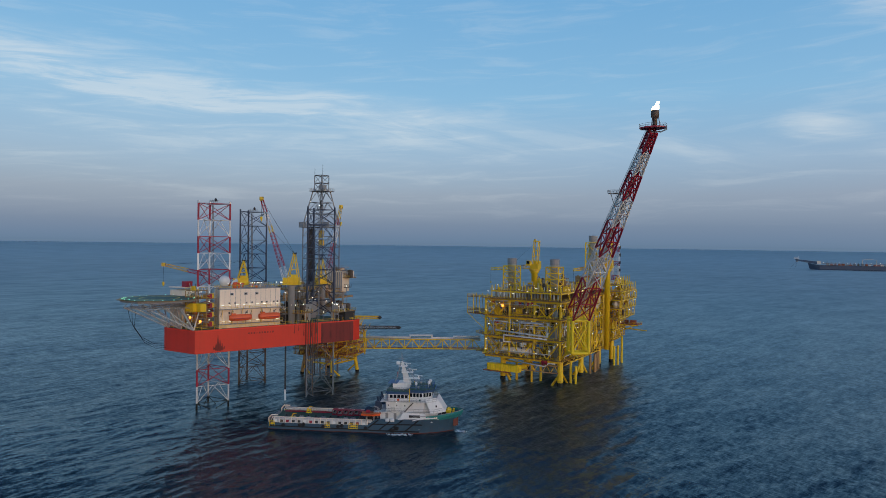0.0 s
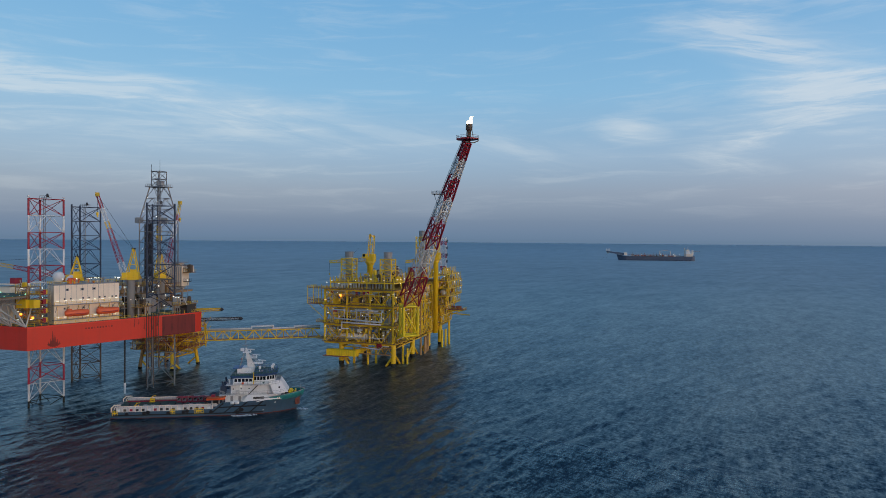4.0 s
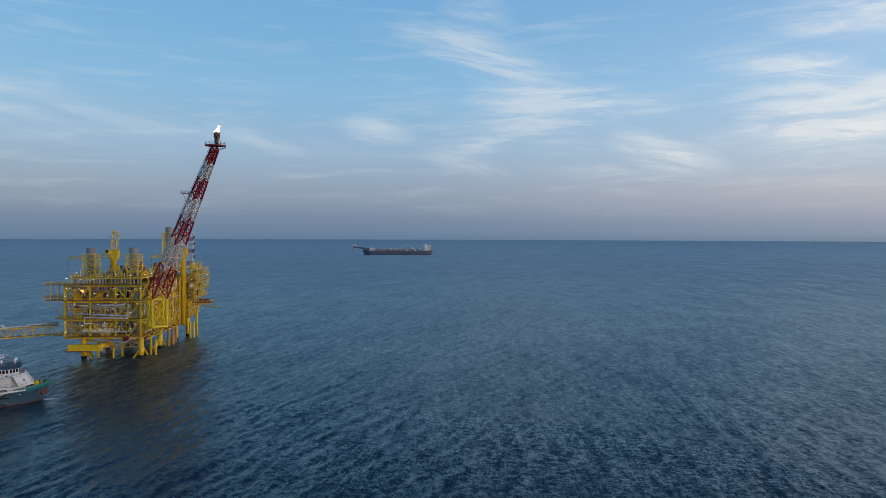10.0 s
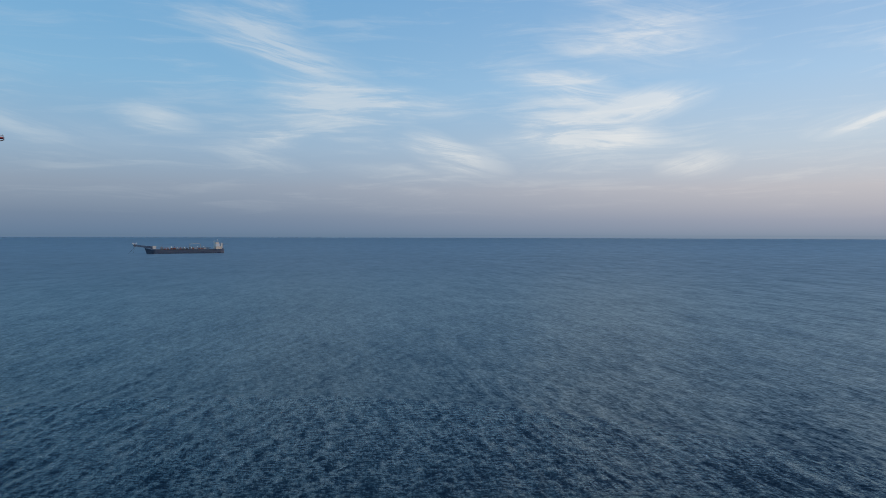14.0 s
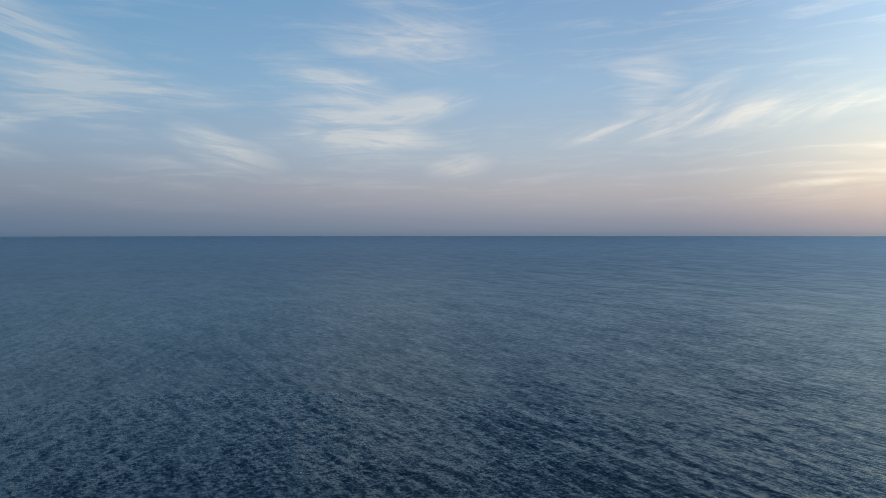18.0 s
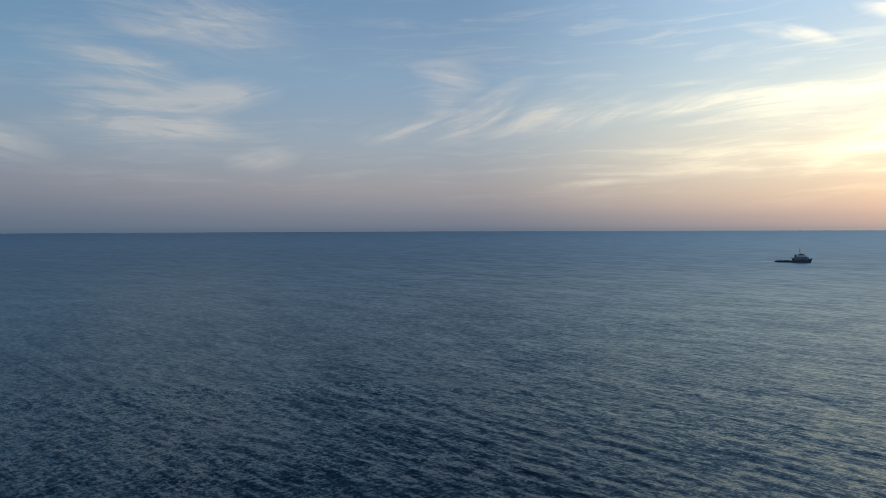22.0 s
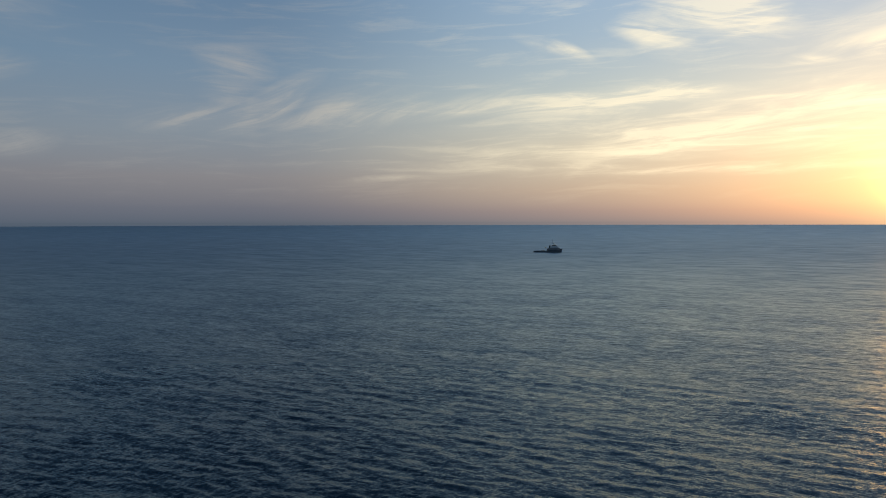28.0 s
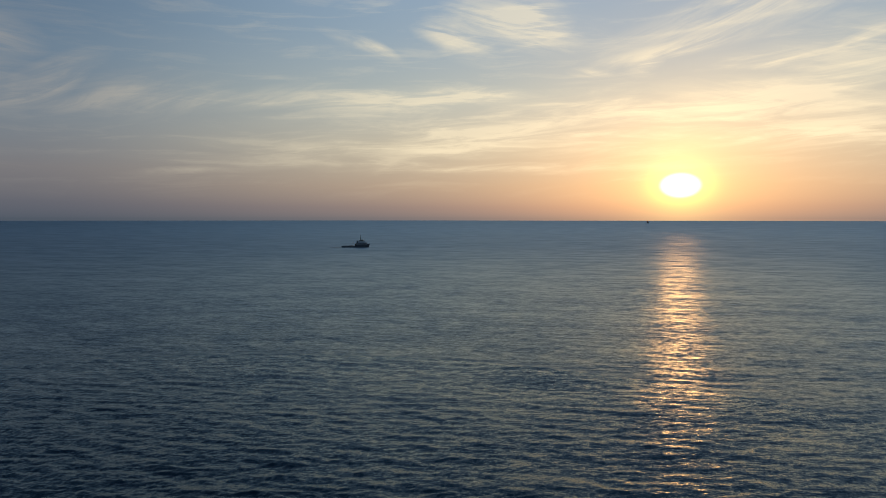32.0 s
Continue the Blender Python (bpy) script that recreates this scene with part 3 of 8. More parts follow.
# ---- production platform ----
PLAT = pose(52.0, 281.0, 0, 0, 0, -30.6)
rnd = random.Random(11)
X0, X1, Y0, Y1 = -35.5, 1.6, -4.0, 90.0
COL_X, COL_Y = (-35.0, -23.0, -11.0, 1.0), (-3.5, 10.5, 25.0, 41.0, 57.0, 73.0, 89.5)
LEVELS = (11.7, 20.5, 29.6, 37.4)


def vertical_vessel(parent, x, y, z, r, h, mat):
    return part("vessel", Geo().lathe([(r * 0.3, 0), (r * 0.8, 0.15 * r), (r, 0.5 * r), (r, h - 0.5 * r), (r * 0.8, h - 0.12 * r), (r * 0.2, h)], (x, y, z), 12), mat, parent, smooth=True)


def lying_vessel(parent, x, y, z, r, length, mat, axis="X"):
    k = length / 2
    g = Geo().lathe([(r * 0.25, -k), (r * 0.75, -k + 0.2 * r), (r, -k + 0.6 * r), (r, k - 0.6 * r), (r * 0.75, k - 0.2 * r), (r * 0.25, k)], (x, y, z + r + 0.5), 14, axis)
    for s in (-0.3, 0.3):
        c = (x + s * length, y, z + 0.5) if axis == "X" else (x, y + s * length, z + 0.5)
        g.box(c, (0.5, r * 1.5, 1.0) if axis == "X" else (r * 1.5, 0.5, 1.0))
    return part("vessel", g, mat, parent, smooth=True)


def build_topside():
    top = thing("platform_topside", PLAT, "yellow steel production deck stack full of pipework and vessels", "oil platform")
    for i, z in enumerate(LEVELS):
        part("deck_plate", Geo().box(((X0 + X1) / 2, (Y0 + Y1) / 2, z - 0.2), (X1 - X0, Y1 - Y0, 0.25)), GRATING, top)
        for x in COL_X:
            for y0, y1 in zip(COL_Y, COL_Y[1:]):
                block("deck_beam", top, (x, (y0 + y1) / 2, z - 0.75), (0.45, y1 - y0, 0.95), YELLOW)
        for y in COL_Y:
            for x0, x1 in zip(COL_X, COL_X[1:]):
                block("deck_beam", top, ((x0 + x1) / 2, y, z - 0.75), (x1 - x0, 0.45, 0.95), YELLOW)
    for z0, z1 in zip(LEVELS, LEVELS[1:]):
        for x in COL_X:
            for y in COL_Y:
                strut("column", top, (x, y, z0), (x, y, z1 - 0.3), 0.5, YELLOW, 10)
        # braces of the outer faces
        lo, hi = z0 + 0.1, z1 - 1.0
        for k, (x0, x1) in enumerate(zip(COL_X, COL_X[1:])):
            mid = (x0 + x1) / 2
            for y in (COL_Y[0], COL_Y[-1]):
                if z0 < 12 or k != 1:
                    strut("brace", top, (x0, y, hi), (mid, y, lo), 0.28, YELLOW)
                    strut("brace", top, (x1, y, hi), (mid, y, lo), 0.28, YELLOW)
                else:
                    strut("brace", top, (x0, y, lo), (x1, y, hi), 0.28, YELLOW)
        for k, (y0, y1) in enumerate(zip(COL_Y, COL_Y[1:])):
            mid = (y0 + y1) / 2
            for x in (COL_X[0], COL_X[-1]):
                strut("brace", top, (x, y0, lo), (x, mid, hi), 0.28, YELLOW)
                strut("brace", top, (x, y1, lo), (x, mid, hi), 0.28, YELLOW)
    # walkways hung outside the faces, with handrails
    for z in LEVELS:
        part("walkway", Geo().box(((X0 + X1) / 2, Y0 - 0.7, z - 0.05), (X1 - X0, 1.4, 0.12)).box((X1 + 0.7, (Y0 + Y1) / 2, z - 0.05), (1.4, Y1 - Y0 + 2.8, 0.12)), GRATING, top)
        part("handrail", Geo().rail([(X0, Y0 - 1.4, z), (X1 + 1.4, Y0 - 1.4, z)], r=0.06), YELLOW, top)
        part("handrail", Geo().rail([(X1 + 1.4, Y0 - 1.4, z), (X1 + 1.4, Y1 + 1.4, z)], r=0.06), YELLOW, top)
        part("handrail", Geo().rail([(X0, Y1, z), (X0, Y0, z)], r=0.06), YELLOW, top)
    # stub gallery at the west end, two storeys
    for z in (29.6, 31.2, 37.4):
        part("gallery_deck", Geo().box((-40.6, 2.0, z - 0.1), (9.4, 9.0, 0.25)), GRATING if z != 29.6 else ORANGE_DECK, top)
        part("handrail", Geo().rail([(-36, -2.5, z), (-45.2, -2.5, z), (-45.2, 6.5, z)], r=0.06), YELLOW, top)
    for x in (-45.1, -42.0, -39.0):
        for y in (-2.4, 6.4):
            strut("gallery_post", top, (x, y, 29.6), (x, y, 38.4), 0.16, YELLOW)
    for y in (-2.4, 6.4):
        strut("brace", top, (-45.1, y, 29.6), (-36, y, 22.5), 0.14, YELLOW)
    for z in (20.5, 12.3):
        part("gallery_deck", Geo().box((-38.2, 3.0, z - 0.1), (4.6, 11.0, 0.25)), GRATING, top)
        part("handrail", Geo().rail([(-36, -2.4, z), (-40.4, -2.4, z), (-40.4, 8.4, z)], r=0.06), YELLOW, top)
    return top


topside = build_topside()


def pipe_run(parent, pts, r, mat):
    return part("pipe", Geo().path(pts, r, 8), mat, parent, smooth=True)


def fill_deck(parent, z, height, count, seed):
    """Machinery, vessels, skids and pipework that crowd a deck behind its outer frame."""
    rr = random.Random(seed)
    spots = []
    tries = 0
    while len(spots) < count and tries < 4000:
        tries += 1
        # crowd the two faces that can be seen
        if rr.random() < 0.5:
            x, y = rr.uniform(X0 + 2, X1 - 2), Y0 + 2 + 14 * rr.random() ** 1.5
        else:
            x, y = X1 - 2 - 16 * rr.random() ** 1.5, rr.uniform(Y0 + 2, Y1 - 2)
        if all(abs(x - a) > 2.2 or abs(y - b) > 2.2 for a, b in spots):
            spots.append((x, y))
    for x, y in spots:
        k = rr.random()
        if k < 0.22:
            vertical_vessel(parent, x, y, z, rr.uniform(0.5, 1.2), height * rr.uniform(0.5, 0.85), rr.choice((PIPE, GREY, WHITE, BROWN)))
        elif k < 0.40:
            lying_vessel(parent, x, y, z, rr.uniform(0.5, 1.1), rr.uniform(3.0, 6.0), rr.choice((PIPE, GREY, BROWN, CREAM)), rr.choice("XY"))
        elif k < 0.70:
            w, d, h = rr.uniform(1.2, 3.2), rr.uniform(1.2, 2.6), rr.uniform(1.2, height * 0.7)
            g = Geo().box((x, y, z + h / 2), (w, d, h)).box((x, y, z + h + 0.08), (w + 0.15, d + 0.15, 0.16)).box((x, y, z + 0.12), (w + 0.3, d + 0.3, 0.24))
            g.rod((x - w / 3, y, z + h), (x - w / 3, y, z + h + 0.9), 0.18, 8)
            part("equipment_skid", g, rr.choice((BROWN, TAN, GREY, DARK, OCHRE, YELLOW)), parent)
        else:
            h = height * rr.uniform(0.55, 0.9)
            mat = rr.choice((PIPE, WHITE, TAN, YELLOW, GREY))
            for s in range(3):
                part("pipe", Geo().path([(x + s * 0.5, y - 1.2, z), (x + s * 0.5, y - 1.2, z + h - s * 0.4), (x + s * 0.5, y + 1.4, z + h - s * 0.4), (x + s * 0.5, y + 1.4, z)], 0.14, 6), mat, parent)
    # long pipe runs and trays under the deck above
    for i in range(7):
        y = Y0 + 0.8 + i * 0.9
        zz = z + height - 1.3 - rr.random() * 1.6
        pipe_run(parent, [(X0 + rr.uniform(0, 8), y, zz), (rr.uniform(-12, X1 - 1), y, zz), (rr.uniform(-12, X1 - 1), y, zz - rr.uniform(1, 3))], rr.uniform(0.09, 0.24), rr.choice((PIPE, TAN, YELLOW, GREY)))
        x = X1 - 0.8 - i * 0.9
        pipe_run(parent, [(x, Y0 + rr.uniform(2, 10), zz), (x, rr.uniform(50, Y1 - 1), zz), (x, rr.uniform(50, Y1), zz - rr.uniform(1, 3))], rr.uniform(0.09, 0.24), rr.choice((PIPE, TAN, YELLOW, GREY)))
    # light secondary posts and ladders
    for i in range(26):
        x = X0 + 1 + i * (X1 - X0 - 2) / 25 + rr.uniform(-0.4, 0.4)
        strut("post", parent, (x, Y0 + 0.4 + rr.random() * 3, z), (x, Y0 + 0.4 + rr.random() * 3, z + height - 1), 0.09, rr.choice((YELLOW, OCHRE, TAN)))
    for i in range(40):
        y = Y0 + 1 + i * (Y1 - Y0 - 2) / 39 + rr.uniform(-0.5, 0.5)
        strut("post", parent, (X1 - 0.4 - rr.random() * 3, y, z), (X1 - 0.4 - rr.random() * 3, y, z + height - 1), 0.09, rr.choice((YELLOW, OCHRE, TAN)))
    for i in range(5):
        lamp(parent, (rr.uniform(X0, X1), Y0 - 0.2, z + height - 1.5), r=0.2)
        lamp(parent, (X1 + 0.2, rr.uniform(Y0, Y1), z + height - 1.5), r=0.2)


for seed, (z, height, count) in enumerate(((11.7, 8.5, 60), (20.5, 8.8, 70), (29.6, 7.5, 70))):
    fill_deck(topside, z, height, count, 40 + seed)


def deck_edge_lights():
    rr = random.Random(640)
    for z in LEVELS:
        for i in range(6):
            block("strip_light", topside, (X0 + 2 + i * 6.1 + rr.uniform(-1, 1), Y0 - rr.uniform(-0.8, 1.0), z + rr.uniform(2.0, 5.6)), (0.85, 0.14, 0.12), STRIP_LIGHT, rr.uniform(-40, 40))
        for i in range(8):
            block("strip_light", topside, (X1 + rr.uniform(-0.6, 1.2), Y0 + 6 + i * 11 + rr.uniform(-2, 2), z + rr.uniform(2.0, 5.6)), (0.85, 0.14, 0.12), STRIP_LIGHT, rr.uniform(30, 140))


deck_edge_lights()
lamp(topside, (-26.0, Y0 - 0.6, 34.2), LAMP_ORANGE, 0.95)


def build_mezzanines():
    """Narrow half-height walkways, ladders and cable trays just inside the two outer faces."""
    rr = random.Random(91)
    for z in (16.0, 24.6, 33.6):
        part("mezzanine", Geo().box(((X0 + X1) / 2 - 2, Y0 + 1.2, z), (X1 - X0 - 8, 1.5, 0.14)), GRATING, topside)
        part("handrail", Geo().rail([(X0 + 2, Y0 + 0.4, z), (X1 - 6, Y0 + 0.4, z)], r=0.055, gap=1.6), YELLOW, topside)
        part("mezzanine", Geo().box((X1 - 1.2, (Y0 + Y1) / 2 + 4, z), (1.5, Y1 - Y0 - 14, 0.14)), GRATING, topside)
        part("handrail", Geo().rail([(X1 - 0.4, Y0 + 12, z), (X1 - 0.4, Y1 - 4, z)], r=0.055, gap=1.6), YELLOW, topside)
        for i in range(24):
            x = X0 + 1.5 + i * 1.6 + rr.uniform(-0.5, 0.5)
            h = rr.uniform(1.5, 5.0)
            z0 = z - rr.uniform(0, 3.5)
            strut("riser", topside, (x, Y0 + rr.uniform(-0.3, 0.9), z0), (x, Y0 + rr.uniform(-0.3, 0.9), z0 + h), rr.uniform(0.07, 0.17), rr.choice((YELLOW, YELLOW, OCHRE, PIPE, TAN)))
        for i in range(44):
            y = Y0 + 2 + i * 1.95 + rr.uniform(-0.6, 0.6)
            h = rr.uniform(1.5, 5.5)
            z0 = z - rr.uniform(0, 3.5)
            strut("riser", topside, (X1 + rr.uniform(-0.9, 0.4), y, z0), (X1 + rr.uniform(-0.9, 0.4), y, z0 + h), rr.uniform(0.07, 0.17), rr.choice((YELLOW, YELLOW, OCHRE, PIPE, TAN)))
        for i in range(7):
            zz = z + rr.uniform(-3.2, 3.2)
            xa = rr.uniform(X0 + 1, -14)
            xb = xa + rr.uniform(8, 18)
            yy = Y0 - 0.35 + rr.random() * 0.6
            pipe_run(topside, [(xa, yy, zz - rr.uniform(0.8, 2.4)), (xa, yy, zz), (xb, yy, zz), (xb, yy, zz - rr.uniform(0.8, 2.4))], rr.uniform(0.09, 0.2), rr.choice((PIPE, PIPE, WHITE, YELLOW, TAN)))
            ya = rr.uniform(Y0 + 3, 60)
            yb = ya + rr.uniform(8, 22)
            xx = X1 + 0.1 + rr.random() * 0.6
            pipe_run(topside, [(xx, ya, zz - rr.uniform(0.8, 2.4)), (xx, ya, zz), (xx, yb, zz), (xx, yb, zz + rr.uniform(0.8, 2.4))], rr.uniform(0.09, 0.2), rr.choice((PIPE, WHITE, YELLOW, TAN)))
        for i in range(9):
            part("panel_box", Geo().box((rr.uniform(X0 + 2, X1 - 2), Y0 + 0.5, z + rr.uniform(0.6, 2.4)), (rr.uniform(0.6, 1.8), 0.7, rr.uniform(0.7, 1.7))), rr.choice((WHITE, CREAM, GREY, DARK_RED, BLUE, YELLOW)), topside)
            part("panel_box", Geo().box((X1 - 0.4, rr.uniform(Y0 + 6, Y1 - 4), z + rr.uniform(0.6, 2.4)), (0.7, rr.uniform(0.6, 1.8), rr.uniform(0.7, 1.7))), rr.choice((WHITE, CREAM, GREY, DARK_RED, YELLOW)), topside)
    # stair towers zig-zagging up both faces
    for x0, y0, dx, dy in ((-33.5, Y0 - 0.8, 5.0, 0), (X1 + 0.8, 30.0, 0, 6.0), (X1 + 0.8, 66.0, 0, 6.0)):
        for k, (z0, z1) in enumerate(((11.7, 16), (16, 20.5), (20.5, 24.6), (24.6, 29.6), (29.6, 33.6), (33.6, 37.4))):
            a, b = (0, 1) if k % 2 == 0 else (1, 0)
            p, q = Vector((x0 + dx * a, y0 + dy * a, z0)), Vector((x0 + dx * b, y0 + dy * b, z1))
            part("stair_flight", Geo().rod(p, q, 0.22, 4).rod(p + Vector((0, 0, 1.0)), q + Vector((0, 0, 1.0)), 0.06, 4), OCHRE, topside)
    # outer bays hung off the east face
    for y, z, w, d in ((62, 33.6, 9, 3.6), (74, 31.0, 10, 4.4), (78, 37.4, 12, 4.0), (70, 24.6, 9, 3.2), (20, 24.6, 8, 2.8), (44, 33.6, 8, 2.6)):
        part("bay_deck", Geo().box((X1 + d / 2, y, z), (d, w, 0.2)), GRATING, topside)
        part("handrail", Geo().rail([(X1, y - w / 2, z), (X1 + d, y - w / 2, z), (X1 + d, y + w / 2, z), (X1, y + w / 2, z)], r=0.055, gap=1.4), YELLOW, topside)
        for yy in (y - w / 2, y + w / 2):
            strut("bay_bracket", topside, (X1 + d, yy, z), (X1, yy, z - d), 0.15, YELLOW)
            strut("bay_post", topside, (X1 + d, yy, z), (X1 + d, yy, z + 4.2), 0.13, YELLOW)
        part("bay_equipment", Geo().box((X1 + d / 2, y, z + 1.2), (d * 0.5, w * 0.5, 2.2)).rod((X1 + d * 0.7, y + 1, z), (X1 + d * 0.7, y + 1, z + 3.5), 0.25, 8), rr.choice((CREAM, YELLOW, GREY, TAN)), topside)


build_mezzanines()


def build_front_framing():
    """Secondary posts, knee braces, cable trays and valve wheels between the main columns of both faces."""
    rr = random.Random(1212)
    for z, h in ((11.8, 7.6), (20.6, 7.8), (29.7, 6.6)):
        for i in range(46):
            along = rr.random()
            x, y = (X0 + (X1 - X0) * along, Y0 + rr.uniform(-0.2, 2.4)) if i % 2 else (X1 + rr.uniform(-2.2, 0.3), Y0 + (Y1 - Y0) * along)
            z0, z1 = z + rr.uniform(0, 0.5) * h, z + rr.uniform(0.6, 1.0) * h
            mat = rr.choice((YELLOW, YELLOW, OCHRE, PIPE, WHITE))
            c = rr.random()
            if c < 0.4:
                strut("secondary_post", topside, (x, y, z0), (x, y, z1), rr.uniform(0.06, 0.14), mat)
            elif c < 0.7:
                w = rr.uniform(2, 7)
                q = (min(x + w, X1), y, z1) if i % 2 else (x, min(y + w, Y1), z1)
                strut("cable_tray", topside, (x, y, z1), q, rr.uniform(0.07, 0.16), mat)
            elif c < 0.85:
                q = (x + 1.8, y, z0 + 2.4) if i % 2 else (x, y + 1.8, z0 + 2.4)
                strut("knee_brace", topside, (x, y, z0), q, 0.11, YELLOW)
            else:
                part("valve_wheel", Geo().lathe([(0.2, -0.1), (0.42, -0.06), (0.42, 0.06), (0.2, 0.1)], (x, y, z0 + 1), 10, "Y").rod((x, y, z0), (x, y + 0.8, z0 + 1), 0.1), rr.choice((DARK_RED, YELLOW, BLUE)), topside)


build_front_framing()
# white lagged pipes along the face
pipe_run(topside, [(-29, Y0 - 1.8, 23.2), (-4, Y0 - 1.8, 22.0), (-4, Y0 - 1.8, 23.5)], 0.36, WHITE)
pipe_run(topside, [(-4, Y0 - 2.3, 20.9), (-24.5, Y0 - 2.3, 21.4), (-24.5, Y0 - 2.3, 18.4), (-21, Y0 - 2.3, 18.4)], 0.30, WHITE)
pipe_run(topside, [(-17, Y0 - 1.6, 22), (-17, Y0 - 1.6, 27.3), (-6, Y0 - 1.6, 27.3)], 0.28, PIPE)
pipe_run(topside, [(-30, Y0 - 1.6, 21), (-30, Y0 - 1.6, 27.3), (-23, Y0 - 1.6, 27.3)], 0.28, PIPE)
lying_vessel(topside, -19.5, Y0 + 1.8, 12.2, 1.55, 15.0, CREAM)
lying_vessel(topside, 0.5, 46.0, 30.0, 1.9, 10.0, WHITE, "Y")


def build_east_annex():
    """Open pipe decks, ladders and drums stacked outside the far end of the east face."""
    rr = random.Random(303)
    an = thing("pipe_deck_annex", PLAT, "stacked open yellow pipe decks outside the east face", "deck module")
    for z, depth, y0, y1 in ((14.0, 2.6, 62, 84), (18.6, 3.4, 60, 88), (24.6, 6.0, 60, 91), (29.6, 6.6, 60, 91.5), (34.0, 7.0, 61, 91.5), (38.2, 6.4, 61, 91), (41.6, 4.0, 63, 88)):
        xa, xb = X1 + 1.5, X1 + 1.5 + depth
        part("deck_plate", Geo().box(((xa + xb) / 2, (y0 + y1) / 2, z), (depth, y1 - y0, 0.2)), GRATING, an)
        part("handrail", Geo().rail([(xa, y0, z + 0.1), (xb, y0, z + 0.1), (xb, y1, z + 0.1), (xa, y1, z + 0.1)], r=0.055, gap=1.5), YELLOW, an)
        for x in (xa + 0.1, xb):
            strut("edge_beam", an, (x, y0, z - 0.25), (x, y1, z - 0.25), 0.26, YELLOW)
        k = 6
        for i in range(k + 1):
            y = y0 + (y1 - y0) * i / k
            strut("cross_beam", an, (xa, y, z - 0.25), (xb, y, z - 0.25), 0.2, YELLOW)
            strut("post", an, (xb - 0.1, y, z), (xb - 0.1, y, z + 4.3), 0.17, YELLOW)
            if i % 2:
                strut("bracket", an, (xb, y, z - 0.2), (xa, y, z - min(4.0, depth)), 0.15, YELLOW)
            elif i < k:
                strut("brace", an, (xb - 0.1, y, z + 0.2), (xb - 0.1, y + (y1 - y0) / k, z + 4.2), 0.13, YELLOW)
        for i in range(9):
            x, y, h = rr.uniform(xa + 0.4, xb - 0.3), y0 + (y1 - y0) * rr.random(), rr.uniform(1.4, 3.8)
            c = rr.random()
            if c < 0.35:
                vertical_vessel(an, x, y, z, rr.uniform(0.35, 0.7), h, rr.choice((PIPE, WHITE, YELLOW, TAN)))
            elif c < 0.6:
                part("valve_box", Geo().box((x, y, z + h / 2), (1.1, 1.3, h)).box((x, y, z + h + 0.1), (0.6, 0.6, 0.5)), rr.choice((OCHRE, YELLOW, TAN, DARK_RED, BROWN)), an)
            else:
                pipe_run(an, [(x, y, z), (x, y, z + h), (x, y + rr.uniform(2, 6), z + h), (x, y + 2, z + h + 1.5)], rr.uniform(0.1, 0.22), rr.choice((YELLOW, YELLOW, OCHRE, PIPE)))
        for i in range(2):
            lamp(an, (xb, y0 + (y1 - y0) * rr.random(), z + 3.0), r=0.2)
    lying_vessel(an, X1 + 4.0, 68.0, 29.8, 1.4, 9.0, WHITE, "Y")
    for i in range(14):
        y = 12 + i * 3.4
        strut("riser", an, (X1 + 1.6 + rr.random(), y, 9.4 + rr.random() * 6), (X1 + 1.6 + rr.random(), y, 30 + rr.random() * 9), rr.uniform(0.12, 0.26), rr.choice((YELLOW, YELLOW, OCHRE, TAN)), 8)
        strut("cellar_brace", an, (X1 + 1.2, y, 11), (X1 + 1.2 + rr.random(), y + 3.4, 18 + rr.random() * 2), 0.14, YELLOW)


build_east_annex()


